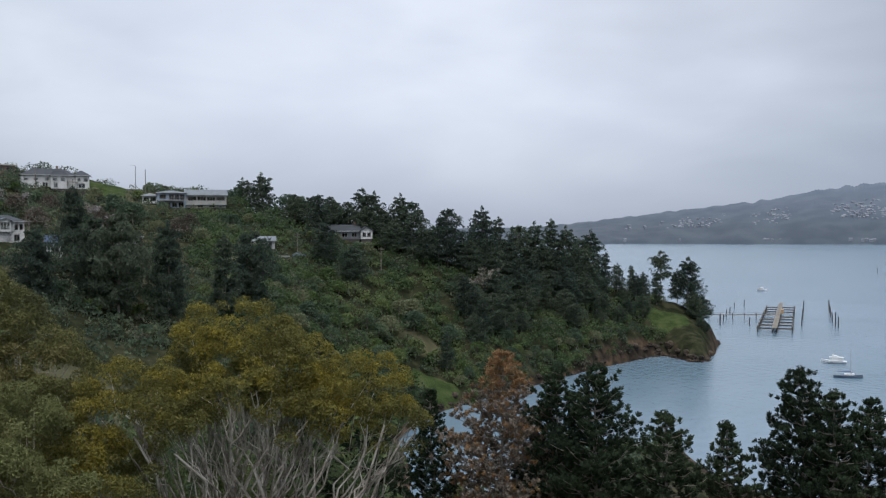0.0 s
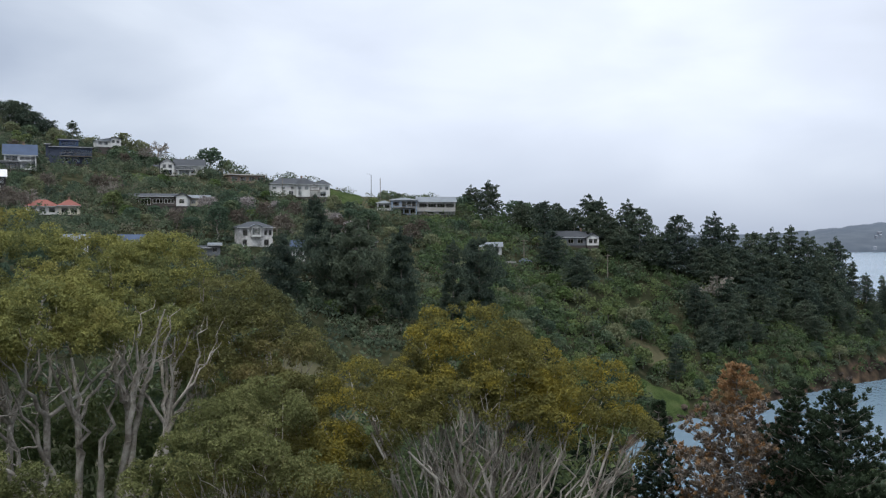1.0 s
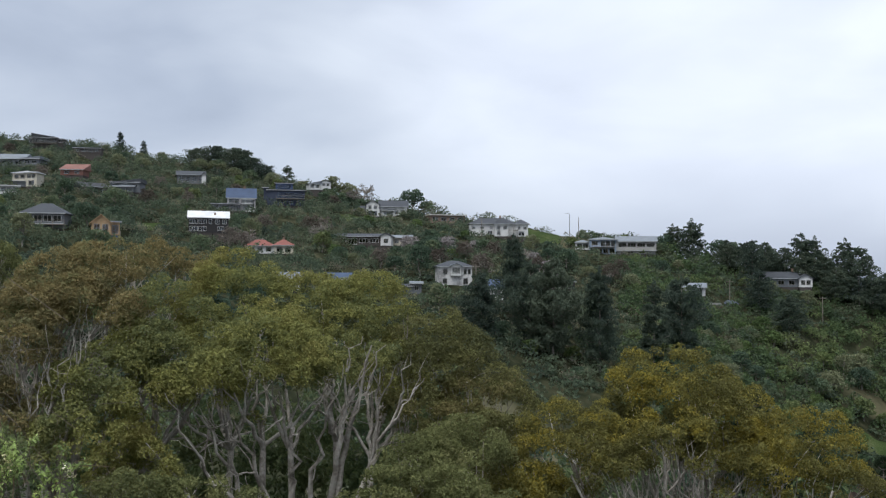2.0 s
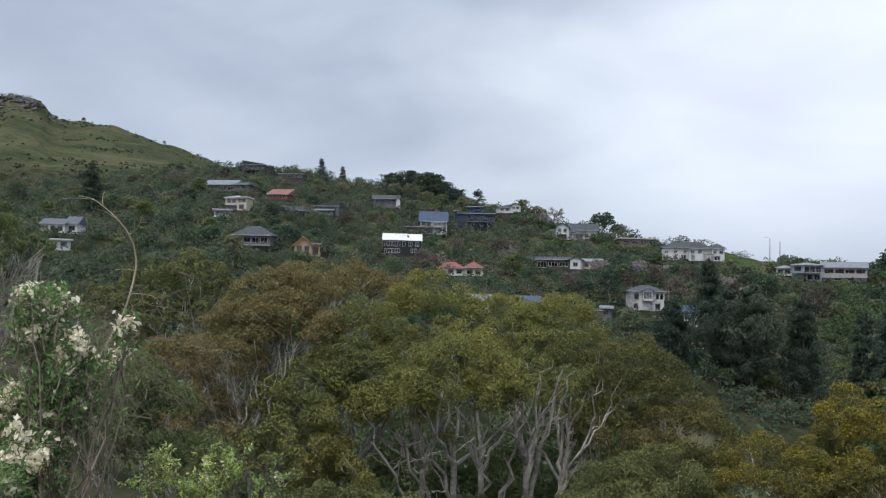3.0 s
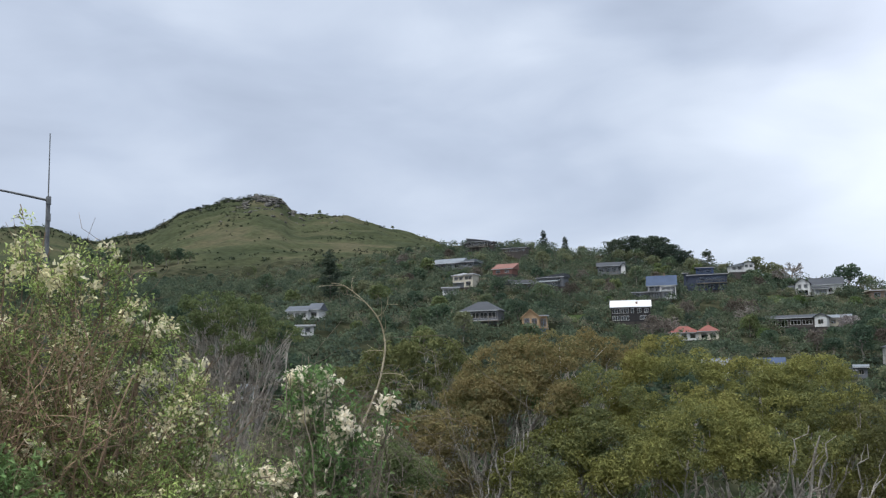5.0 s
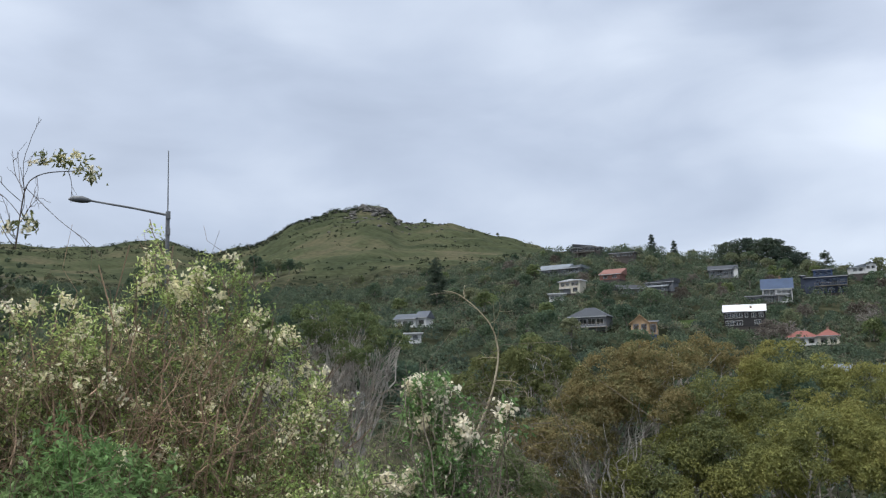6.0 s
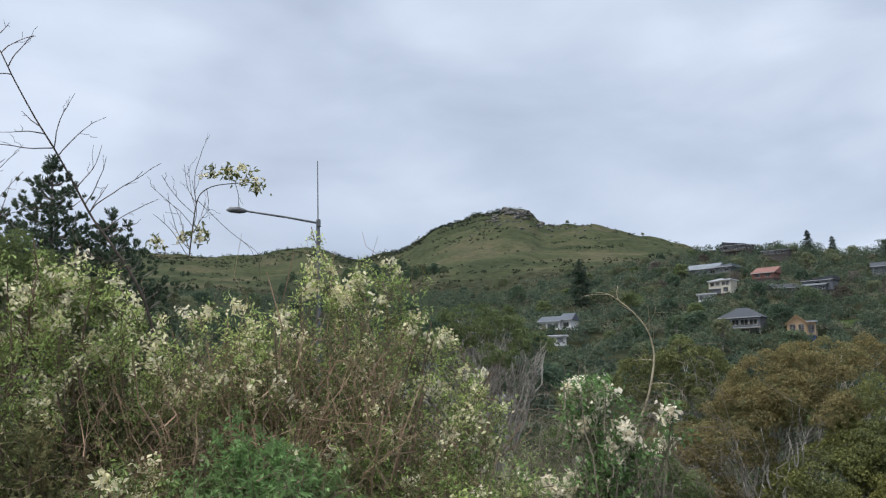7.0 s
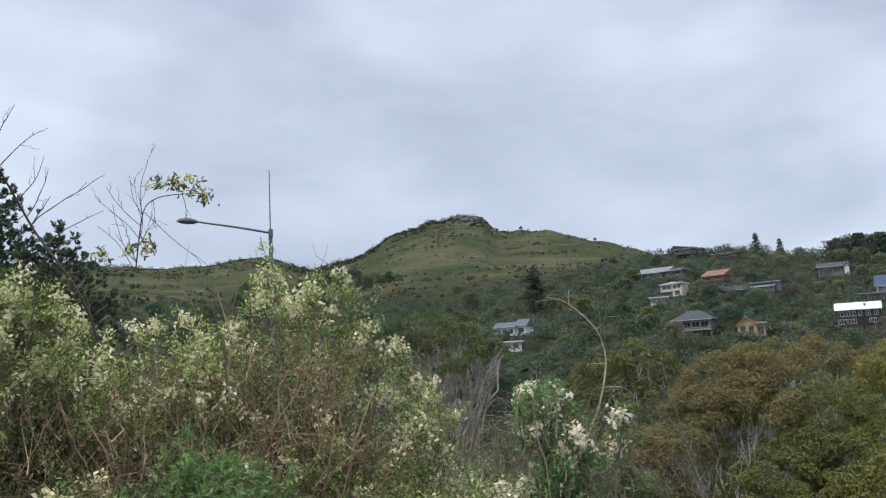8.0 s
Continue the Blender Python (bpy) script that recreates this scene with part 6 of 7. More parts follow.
# ---- jetty, piles, boats, road ----


def jetty():
    j = root("jetty", local(19.59, 446, 0, -1.5), "old timber jetty with open framework on piles", "jetty")
    d = Geo()
    d.box(-1.15, 1.15, -2, 143, 2.3, 2.65)
    piece("deck", d, M_TIMBER, j, "weathered plank deck")
    for k in range(9):
        y = 1 + k * 14.6
        for x0, x1 in ((-7.3, -1.154), (1.154, 7.5)):
            if (x0 > 0 and k == 5) or (x0 < 0 and k == 4):
                continue
            b = Geo()
            b.box(x0 - 0.5, x1 if x0 < 0 else x1 + 0.5, y - 0.3, y + 0.3, 1.7, 2.25)
            piece("beam", b, M_DARKTIMBER, j)
        for x in (-7.3, -0.9, 0.9, 7.5):
            p = Geo()
            p.tube([(x, y, -6), (x, y, 1.69 if abs(x) < 3 else 3.0)], 0.27, 7)
            piece("pile", p, M_DARKWALL, j)
    for x, y0, y1 in ((-7.3, 1, 52), (-7.3, 72, 118), (7.5, 1, 60), (7.5, 84, 118)):
        b = Geo()
        b.box(x - 0.2, x + 0.2, y0, y1, 2.26, 2.55)
        piece("rail", b, M_DARKTIMBER, j)
    # walkway from the headland, with a handrail
    a, e = np.array([-47.0, 52.0]), np.array([-1.2, 67.4])
    side = np.array([-(e - a)[1], (e - a)[0]]) / np.linalg.norm(e - a)
    for name, z0, z1, off, half in (("walkway", 2.2, 2.5, 0.0, 0.9), ("handrail", 3.35, 3.47, -0.8, 0.06)):
        w = Geo()
        v = [(*(p + side * (off + q * half)), z) for p in (a, e) for q in (-1, 1) for z in (z0, z1)]
        w.add(v, [(0, 1, 3, 2), (4, 6, 7, 5), (0, 4, 5, 1), (2, 3, 7, 6), (0, 2, 6, 4), (1, 5, 7, 3)])
        piece(name, w, M_TIMBER, j)
    for k in range(8):
        x, y = a + (e - a) * (k + 0.3) / 8 - side * 0.8
        p = Geo()
        p.tube([(x, y, -6), (x, y, 3.34)], 0.14 if k % 2 else 0.24, 7)
        piece("pile", p, M_DARKWALL, j)
    s = Geo()
    s.box(1.2, 2.6, 74, 79, 2.3, 4.4)
    piece("locker", s, M_TANWALL, j)


jetty()


def mooring_pile(bearing, rng, height, lean=0.0):
    p = Geo()
    p.tube([(0, 0, -7), (lean * 0.5, 0, height * 0.6), (lean, 0, height)], (0.3, 0.28, 0.24), 8)
    ob = new("mooring_pile", p.mesh("mooring_pile", M_DARKWALL))
    ob.matrix_basis = local(bearing, rng)
    return tagged(ob, "dark weathered timber mooring pile standing in the water", "pile", "mooring piles")


for b, r, h, k in ((16.55, 478, 5.0, 0.1), (16.75, 496, 3.0, 0.2), (16.9, 520, 4.0, 0.4), (17.1, 545, 3.0, 0.3), (17.35, 580, 3.0, 0.2), (17.9, 590, 4.0, 0.3), (18.2, 480, 3.5, 0.2),
                   (21.05, 480, 5, 0.3), (21.1, 520, 5, 0.2), (21.15, 565, 6, 0.3), (22.5, 590, 5.0, 0.1), (22.55, 560, 7, -0.6), (22.62, 530, 6, -0.5), (22.7, 505, 5, -0.3), (22.85, 482, 7, 0.1), (23.0, 480, 5, 0),
                   (25.0, 1060, 5, 0)):
    mooring_pile(b, r, h, k)


def hull(boat, length, beam, height, mat):
    g = Geo()
    n = 11
    rows = []
    for k in range(n):
        u = k / (n - 1)
        w = beam / 2 * (1 - abs(2 * u - 0.75) ** 2.6 * 0.62 if u > 0.375 else 0.86 + 0.14 * u / 0.375)
        w = max(w * max(0.0, 1 - (u - 0.7) / 0.3) ** 0.7, 0.03) if u > 0.7 else w
        x, top = (u - 0.5) * length, height * (0.85 + 0.45 * u ** 3)
        rows.append([(x, -w, top), (x + 0.1, -w * 0.8, 0.1), (x, 0, -0.4), (x + 0.1, w * 0.8, 0.1), (x, w, top), (x, 0, top + 0.04)])
    v = np.array(rows)
    i, j = np.meshgrid(np.arange(n - 1), np.arange(6), indexing="ij")
    j2 = (j + 1) % 6
    g.add(v, np.stack([i * 6 + j, (i + 1) * 6 + j, (i + 1) * 6 + j2, i * 6 + j2], -1))
    g.add(v[0], [(0, 1, 2, 5), (5, 2, 3, 4)])
    piece("hull", g, mat, boat)
    s = Geo()
    for sgn in (-1, 1):
        s.tube([(r[0][0], sgn * (abs(r[0][1]) * 0.93 + 0.02), r[0][2] * 0.35) for r in rows], 0.07, 5)
    piece("waterline_stripe", s, M_BLUEWALL, boat)


def motor_boat(bearing, rng, length, turn, label):
    b = root("motor_boat", local(bearing, rng, 0, turn), label, "boat", "moored boats")
    hull(b, length, length * 0.32, length * 0.13, M_HULL)
    L, h = length, length * 0.13
    c = Geo()
    wall_shell(c, -0.36 * L, 0.16 * L, -0.11 * L, 0.11 * L, h, h + 0.13 * L, [(-0.33 * L + k * 0.12 * L, -0.24 * L + k * 0.12 * L, h + 0.05 * L, h + 0.11 * L) for k in range(4)], 0.06)
    cabin = piece("cabin", c, M_HULL, b)
    r = Geo()
    roof_solid(r, -0.38 * L, 0.17 * L, -0.12 * L, 0.12 * L, h + 0.13 * L, "flat", 0.05, 0.1, 0.06)
    piece("cabin_roof", r, M_HULL, b)
    f = Geo()
    roof_solid(f, -0.18 * L, 0.06 * L, -0.09 * L, 0.09 * L, h + 0.13 * L + 0.12, "mono_x", 0.5, 0.0, 0.25)
    piece("flybridge", f, M_HULL, b)
    m = Geo()
    m.tube([(0.05 * L, 0, h + 0.15 * L), (0.02 * L, 0, h + 0.34 * L)], 0.04, 5)
    piece("mast", m, M_STEEL, b)
    p = Geo()
    for k in range(4):
        p.box(-0.33 * L + k * 0.12 * L, -0.24 * L + k * 0.12 * L, -0.11 * L + 0.02, -0.11 * L + 0.04, h + 0.05 * L, h + 0.11 * L)
        piece("window", p, M_GLASS, cabin)
        p = Geo()


def yacht(bearing, rng, length, mast, turn):
    b = root("sailing_yacht", local(bearing, rng, 0, turn), "moored dark-hulled sailing yacht with bare mast and furled sail", "boat", "moored boats")
    hull(b, length, length * 0.3, length * 0.1, M_DARKHULL)
    c = Geo()
    roof_solid(c, -0.12 * length, 0.22 * length, -0.08 * length, 0.08 * length, 0.1 * length, "flat", 0.35, 0, 0.1)
    piece("cabin", c, M_HULL, b)
    m = Geo()
    m.tube([(0.1 * length, 0, 0.1 * length), (0.1 * length, 0, mast)], (0.09, 0.06), 7)
    piece("mast", m, M_STEEL, b)
    s = Geo()
    s.tube([(0.09 * length, 0, 0.24 * length), (-0.36 * length, 0, 0.22 * length)], (0.14, 0.1), 7)
    piece("furled_sail", s, M_BLUEWALL, b, "blue-grey covered sail on the boom")


motor_boat(22.77, 354, 8.2, 178, "moored white cabin cruiser with dark windows")
yacht(23.5, 322, 8.6, 9.6, 4)
motor_boat(18.9, 737, 7.5, 8, "small white motor boat moored far out")
motor_boat(25.6, 244, 8.0, 185, "white motor boat moored behind the pines")

# settlement across the harbour: tiny houses, too far to pick apart
g_far = np.random.RandomState(91)
far_geo = Geo()
for k in range(430):
    b = g_far.choice([g_far.uniform(14, 27), g_far.uniform(18, 27), g_far.uniform(11, 15)], p=(0.35, 0.58, 0.07))
    u = g_far.triangular(0.3, 0.44, 0.68) if k < 412 else g_far.uniform(0.02, 0.05)
    r = 2700 + 650 * u
    z = 11 + (float(ramp(b, FAR_BEARINGS, FAR_Z)) - 11) * max(0.0, (u - 0.04) / 0.96) ** 0.9 + 1
    w, h = g_far.uniform(3.5, 9), g_far.uniform(0.8, 1.9)
    m = np.array(local(b, r, z, g_far.uniform(-30, 30)))
    one = Geo()
    one.box(-w / 2, w / 2, -4, 4, -6, h)
    roof_solid(one, -w / 2, w / 2, -4, 4, h + 0.01, "gable_x", 1.6)
    for v, f in zip(one.v, one.f):
        far_geo.add(v @ m[:3, :3].T + m[:3, 3], f - int(f.min()))
settlement = new("far_settlement", far_geo.mesh("far_settlement", M_HAZEWALL))
tagged(settlement, "pale houses of a settlement on the misty far shore", "settlement", kind="stuff")

# road cut along the slope, with a low parapet
road_b = np.linspace(-12.5, -5.2, 40)
road_r = ramp(road_b, (-12.5, -10.8, -8.8, -3.6, -1), (276, 280, 290, 306, 306))
road_z = np.array([float(ground_height(b, r + 3)) for b, r in zip(road_b, road_r)])
road_z = np.convolve(np.r_[[road_z[0]] * 3, road_z, [road_z[-1]] * 3], np.ones(7) / 7, "valid") + 0.1
rg, pg = Geo(), Geo()
v = []
for b, r, z in zip(road_b, road_r, road_z):
    v += [at(b, r - 0.6, z - 0.25), at(b, r - 0.5, z), at(b, r + 5.5, z), at(b, r + 5.5, z - 5)]
n = len(road_b)
i, j = np.meshgrid(np.arange(n - 1), np.arange(3), indexing="ij")
rg.add(np.array(v), np.stack([i * 4 + j, (i + 1) * 4 + j, (i + 1) * 4 + j + 1, i * 4 + j + 1], -1))
road = new("road", rg.mesh("road", M_ASPHALT))
bank = Geo()
vb = []
for b, r, z in zip(road_b, road_r, road_z):
    vb += [at(b, r - 5.0, z - 4.5), at(b, r - 0.62, z - 0.02)]
i, j = np.meshgrid(np.arange(n - 1), np.arange(1), indexing="ij")
bank.add(np.array(vb), np.stack([i * 2, (i + 1) * 2, (i + 1) * 2 + 1, i * 2 + 1], -1))
tagged(new("road_bank", bank.mesh("road_bank", M_GROUND)), "grassy bank below the hillside road", "bank", kind="structure")
tagged(road, "narrow asphalt hillside road on a cut bench", "road", kind="structure")
for a0, a1 in ((6, 18),):
    w = Geo()
    vv = []
    for k in range(a0, a1):
        b, r, z = road_b[k], road_r[k], road_z[k]
        vv += [at(b, r - 0.45, z - 1), at(b, r - 0.45, z + 0.55), at(b, r - 0.2, z + 0.55), at(b, r - 0.2, z - 1)]
    i, j = np.meshgrid(np.arange(a1 - a0 - 1), np.arange(3), indexing="ij")
    w.add(np.array(vv), np.stack([i * 4 + j, (i + 1) * 4 + j, (i + 1) * 4 + j + 1, i * 4 + j + 1], -1))
    tagged(new("parapet", w.mesh("parapet", M_CONCRETE)), "low pale concrete parapet beside the road", "wall", kind="structure")


def car(bearing, rng, z):
    c = root("car", local(bearing, rng, z), "blue-grey parked hatchback on the hillside road", "car")
    b = Geo()
    outline = [(-2.05, 0.35), (-2.05, 0.85), (-1.75, 0.98), (-1.2, 1.42), (0.35, 1.46), (0.95, 1.0), (1.85, 0.88), (2.05, 0.6), (2.05, 0.35)]
    k = len(outline)
    side = [[(x, y * (0.86 if zz > 1.1 else 1.0), zz) for x, zz in outline] for y in (-0.85, 0.85)]
    vv = np.array(side[0] + side[1])
    b.add(vv, [(q, q + 1, k + q + 1, k + q) for q in range(k - 1)] + [(0, k, 2 * k - 1, k - 1)])
    for s in (0, k):
        b.add(vv, [(s, s + 1, s + 7, s + 8), (s + 1, s + 2, s + 6, s + 7), (s + 2, s + 5, s + 6, s + 6), (s + 2, s + 3, s + 4, s + 5)])
    body = piece("body", b, M_CARPAINT, c)
    for x in (-1.25, 1.3):
        for y in (-0.8, 0.8):
            t = Geo()
            t.tube([(x, y - 0.1, 0.32), (x, y - 0.099, 0.32), (x, y + 0.099, 0.32), (x, y + 0.1, 0.32)], (0.02, 0.32, 0.32, 0.02), 14)
            piece("wheel", t, M_TYRE, c)
    for x0, x1 in ((-1.2, -0.45), (-0.38, 0.5)):
        w = Geo()
        w.add([(x0, -0.80, 1.0), (x1, -0.80, 1.0), (min(x1, 0.3), -0.752, 1.36), (max(x0, -1.05), -0.752, 1.36)], [(0, 1, 2, 3)])
        piece("window", w, M_GLASS, body)


k_car = int(np.argmin(np.abs(road_b + 8.8)))
car(float(road_b[k_car]), float(road_r[k_car]) + 1.6, float(road_z[k_car]) + 0.01)


def pole(bearing, rng, height, lamp=False):
    p = root("street_lamp" if lamp else "utility_pole", local(bearing, rng, float(ground_height(bearing, rng))), "slim grey street lamp on the ridge" if lamp else "weathered timber utility pole among the trees", "lamp" if lamp else "pole", "roadside poles")
    g = Geo()
    g.tube([(0, 0, -1), (0, 0, height)], (0.16, 0.11), 7)
    piece("post", g, M_STEEL if lamp else M_TIMBER, p)
    c = Geo()
    if lamp:
        c.tube([(0, 0, height), (-0.6, 0, height + 0.3), (-1.6, 0, height + 0.35)], 0.05, 5)
        piece("arm", c, M_STEEL, p)
    elif height > 7.9:
        c.box(-1.0, 1.0, -0.17, -0.112, height - 0.6, height - 0.45)
        piece("crossarm", c, M_TIMBER, p)


for b, r, h, lamp in ((-23.9, 236, 8, False), (-3.8, 302, 8, False), (-23.55, 318, 7, False), (-18.2, 330, 8.3, True), (-17.65, 330, 7.8, False), (-8.85, 292, 8, False), (-20.0, 262, 7, False)):
    pole(b, r, h, lamp)

# rocks on the hilltop and along the shore
g_rocks = np.random.RandomState(95)


def boulder(g, size, mat):
    bm = bmesh.new()
    bmesh.ops.create_icosphere(bm, subdivisions=2, radius=1.0)
    s = (size * g.uniform(0.8, 1.5), size * g.uniform(0.8, 1.3), size * g.uniform(0.5, 0.9))
    off = g.uniform(0, 50, 3)
    for q in bm.verts:
        k = 1 + 0.45 * noise.noise(Vector(q.co) * 1.4 + Vector(off))
        q.co = Vector((q.co.x * s[0] * k, q.co.y * s[1] * k, q.co.z * s[2] * k))
    me = bpy.data.meshes.new("boulder")
    bm.to_mesh(me)
    bm.free()
    me.materials.append(mat)
    return me


rock_meshes = [boulder(g_rocks, 1.0, M_GREYROCK) for _ in range(6)] + [boulder(g_rocks, 1.0, M_ROCK) for _ in range(6)]
spots = []
for _ in range(70):
    b = g_rocks.normal(-61.9, 0.7)
    spots.append((b, 944 - abs(g_rocks.normal(0, 34)), g_rocks.uniform(1.0, 3.6)))
for _ in range(100):
    spots.append((g_rocks.normal(-62.3, 2.2), 948 - abs(g_rocks.normal(0, 70)), g_rocks.uniform(0.6, 2.2)))
for _ in range(80):
    b = g_rocks.choice([g_rocks.uniform(8.5, 16.9), g_rocks.uniform(12.5, 16.9)])
    reach = np.arange(250.0, 410.0, 1.0)
    land = np.nonzero(ground_height(b, reach) > 0.3)[0]
    if len(land):
        spots.append((b, float(reach[land[0]]) + g_rocks.uniform(-1.5, 1.5), g_rocks.uniform(0.5, 1.4)))
for _ in range(70):
    b = g_rocks.uniform(-0.5, 9.0)
    reach = np.arange(225.0, 345.0, 1.0)
    land = np.nonzero(ground_height(b, reach) > 0.3)[0]
    if len(land):
        spots.append((b, float(reach[land[0]]) + g_rocks.uniform(-1.5, 1.5), g_rocks.uniform(0.4, 1.1)))
for k, (b, r, s) in enumerate(spots):
    o = new("boulder", rock_meshes[k % 6 + (0 if k < 170 else 6)])
    zz = float(ground_height(b, r))
    o.matrix_basis = Matrix.Translation(at(b, r, max(zz, -0.3) + s * 0.1)) @ Euler((0, 0, k * 1.7)).to_matrix().to_4x4() @ Matrix.Diagonal((s, s, s, 1))
    tagged(o, "rough grey rock on the hilltop" if k < 170 else "dark wave-worn shore rock", "rock", "boulders")
# ---- scrub that clothes the slopes (uncountable) ----
house_spots = [(b, r) for b, r in HOUSE_PLOTS]


def clear_of_houses(b, r, margin=6.0):
    ok = np.ones(len(b), bool)
    x, y = r * np.sin(np.radians(b)), r * np.cos(np.radians(b))
    for hb, hr in house_spots:
        for step in (0, 6):
            hx, hy = (hr - step) * math.sin(radians(hb)), (hr - step) * math.cos(radians(hb))
            ok &= (x - hx) ** 2 + (y - hy) ** 2 > (margin - 0.25 * step) ** 2
    return ok


def scrub(name, label, seed, count, b0, b1, r0, r1, size, blades, blade, mat, keep=None, margin=6.0):
    g = np.random.RandomState(seed)
    b = g.uniform(b0, b1, count)
    r = np.sqrt(g.uniform(r0 ** 2, r1 ** 2, count))
    crest = ramp(b, BEARINGS, CREST_R)
    z = ground_height(b, r)
    ok = (z > 1.1) & clear_of_houses(b, r, margin) & ~on_lawn(b, r)
    if keep is not None:
        ok &= keep(b, r, z, crest)
    geo = Geo()
    for bb, rr, zz in zip(b[ok], r[ok], z[ok]):
        s = g.uniform(*size)
        c = (rr * math.sin(radians(bb)), rr * math.cos(radians(bb)), zz + s * 0.25)
        geo.clump(g, c, (s, s, s * g.uniform(0.7, 1.25)), int(blades * (0.55 + 0.45 * s / size[1])), blade, blade * 0.62, down=0.2, loose=0.6)
    ob = new(name, geo.mesh(name, mat))
    return tagged(ob, label, "scrub", kind="stuff")


scrub("hillside_scrub", "dense mixed green scrub covering the slopes", 31, 9500, -96, 16.5, 95, 500, (1.2, 3.4), 72, 0.74, M_SCRUB,
      keep=lambda b, r, z, crest: (b < 13.3) & (r < crest + ramp(b, (-100, -64, -55, -48), (-50, -45, -5, 35)) + 18 * ripple(b * 6, r, 40, 8)))
scrub("garden_scrub", "low mixed shrubs filling the gardens between the houses", 37, 7000, -62, -8, 190, 470, (0.7, 2.2), 40, 0.55, M_GARDEN,
      keep=lambda b, r, z, crest: (r < crest + 4) & (r > 0.52 * crest), margin=4.6)
scrub("hilltop_shrubs", "scattered dark shrubs on the grassy hill", 32, 2600, -92, -50, 470, 948, (0.5, 2.0), 20, 0.9, M_HILLSHRUB,
      keep=lambda b, r, z, crest: ((r < 590) & (ripple(b * 10, r, 60, 22) > -0.2)) | (r > 905) | ((b < -62.5) & (b > -70.5) & (r > 720) & (ripple(b * 14, r, 60, 23) > 0.05)) | (ripple(b * 14, r, 120, 21) > 0.55))
scrub("summit_shrubs", "small dark bushes dotting the rocky hill crest", 34, 420, -71.5, -61.0, 880, 950, (0.6, 2.3), 20, 0.8, M_HILLSHRUB)
scrub("skyline_shrubs", "dark bushes standing along the hill's skyline", 36, 230, -71.0, -62.8, 930, 951, (0.8, 2.4), 34, 0.8, M_HILLSHRUB)
scrub("ridge_scrub", "dark scrub over the far grassy ridge", 35, 600, -94, -71.5, 800, 950, (0.9, 2.8), 20, 1.0, M_HILLSHRUB)
scrub("gully_scrub", "thick green undergrowth on the steep bank above the cove", 33, 2600, -15, 15.5, 180, 385, (1.5, 3.2), 80, 0.78, M_GULLY,
      keep=lambda b, r, z, crest: (r < crest) & (b < 13.3))
# ---- flowering shrubs beside the lookout, street lamp ----


def flowering_shrub(label, foot, lobes, seed, leaf_mat, tips, leaf_len, flowers, name="flowering_shrub", twig_mat=None, leaves=7, petal=0.026, spread=0.035, fuzz=1.0, trunks=True, bunch=(2, 5), petals=None):
    """lobes: (bearing, rise, distance, radius) of the leafy masses; tips: twig ends for each square metre of lobe."""
    g = np.random.RandomState(seed)
    base = np.array(at(foot[0], foot[1], float(ground_height(*foot)) - 0.1))
    shrub = root(name, Matrix.Translation(Vector(base)), label, "shrub", "lookout shrubs")
    wood, green, bloom = Geo(), Geo(), Geo()
    twig_n = 0
    for b, e, d, r in lobes:
        c = np.array(spot(b, e, d)) - base
        if trunks:
            start = np.array([g.normal() * 0.15, g.normal() * 0.15, 0])
            wood.limb(g, start, c + g.normal(size=3) * r * 0.3, 0.0015 + 0.0105 * min(1.0, r / 0.3), 0.0015 + 0.0025 * min(1.0, r / 0.3), sag=0.04, kink=0.06, steps=9, sides=5)
            for _ in range(3):
                wood.limb(g, start + (c - start) * g.uniform(0.4, 0.8), c + g.normal(size=3) * r * 0.6, 0.007, 0.003, kink=0.08, steps=7, sides=4)
        n = max(3, int(tips * r * r * 4 / 7))
        dirs = g.normal(size=(n, 3))
        dirs /= np.linalg.norm(dirs, axis=1, keepdims=True)
        dirs[:, 2] = np.where(dirs[:, 2] < -0.3, -dirs[:, 2], dirs[:, 2])
        rad = g.uniform(0.1, 1.0, (n, 1)) ** 0.5 * r * g.uniform(0.7, 1.45, (n, 1))
        for tip in c + dirs * rad:
            # an upright spray: a thin stem with leaf tufts, flowers near its end
            grow = (tip - c) / r * 0.8 + g.normal(size=3) * 0.5 + np.array([0, 0, 0.8])
            grow /= np.linalg.norm(grow)
            length = g.uniform(0.25, 0.72) * min(1.0, 0.4 + r * 2.5)
            root_p = tip - grow * length
            pts = wood.limb(g, root_p, tip, 0.0032, 0.0014, sag=g.uniform(-0.06, 0.06), kink=0.1, steps=6, sides=3)
            for _ in range(2):
                m = pts[g.randint(1, 4)]
                wood.limb(g, m, m + (grow + g.normal(size=3) * 0.8) * length * 0.35, 0.0018, 0.001, kink=0.15, steps=4, sides=3)
            tufts = int(6 * length / 0.36) + 2
            for q in range(tufts):
                u = 0.25 + 0.78 * (q + g.uniform()) / tufts
                m = pts[min(int(u * 5), 5)] + (pts[min(int(u * 5) + 1, 5)] - pts[min(int(u * 5), 5)]) * ((u * 5) % 1) + g.normal(size=3) * 0.012
                k = leaves
                green.blades(g, m + g.normal(size=(k, 3)) * spread * 0.6, g.normal(size=(k, 3)) * 0.8 + grow * 0.4 + np.array([0, 0, 0.4]), leaf_len, leaf_len * 0.36)
            if flowers and g.uniform() < flowers:
                for q in range(g.randint(*bunch)):
                    m = tip - grow * length * g.uniform(0, 0.4) + g.normal(size=3) * 0.015
                    k = g.randint(9, 16)
                    bloom.blades(g, m + g.normal(size=(k, 3)) * 0.02, g.normal(size=(k, 3)) + grow * 0.6, petal, petal * 0.62)
    piece("branchwork", wood, twig_mat or M_TWIG, shrub, "thin brown stems and twigs")
    piece("foliage", green, leaf_mat, shrub)
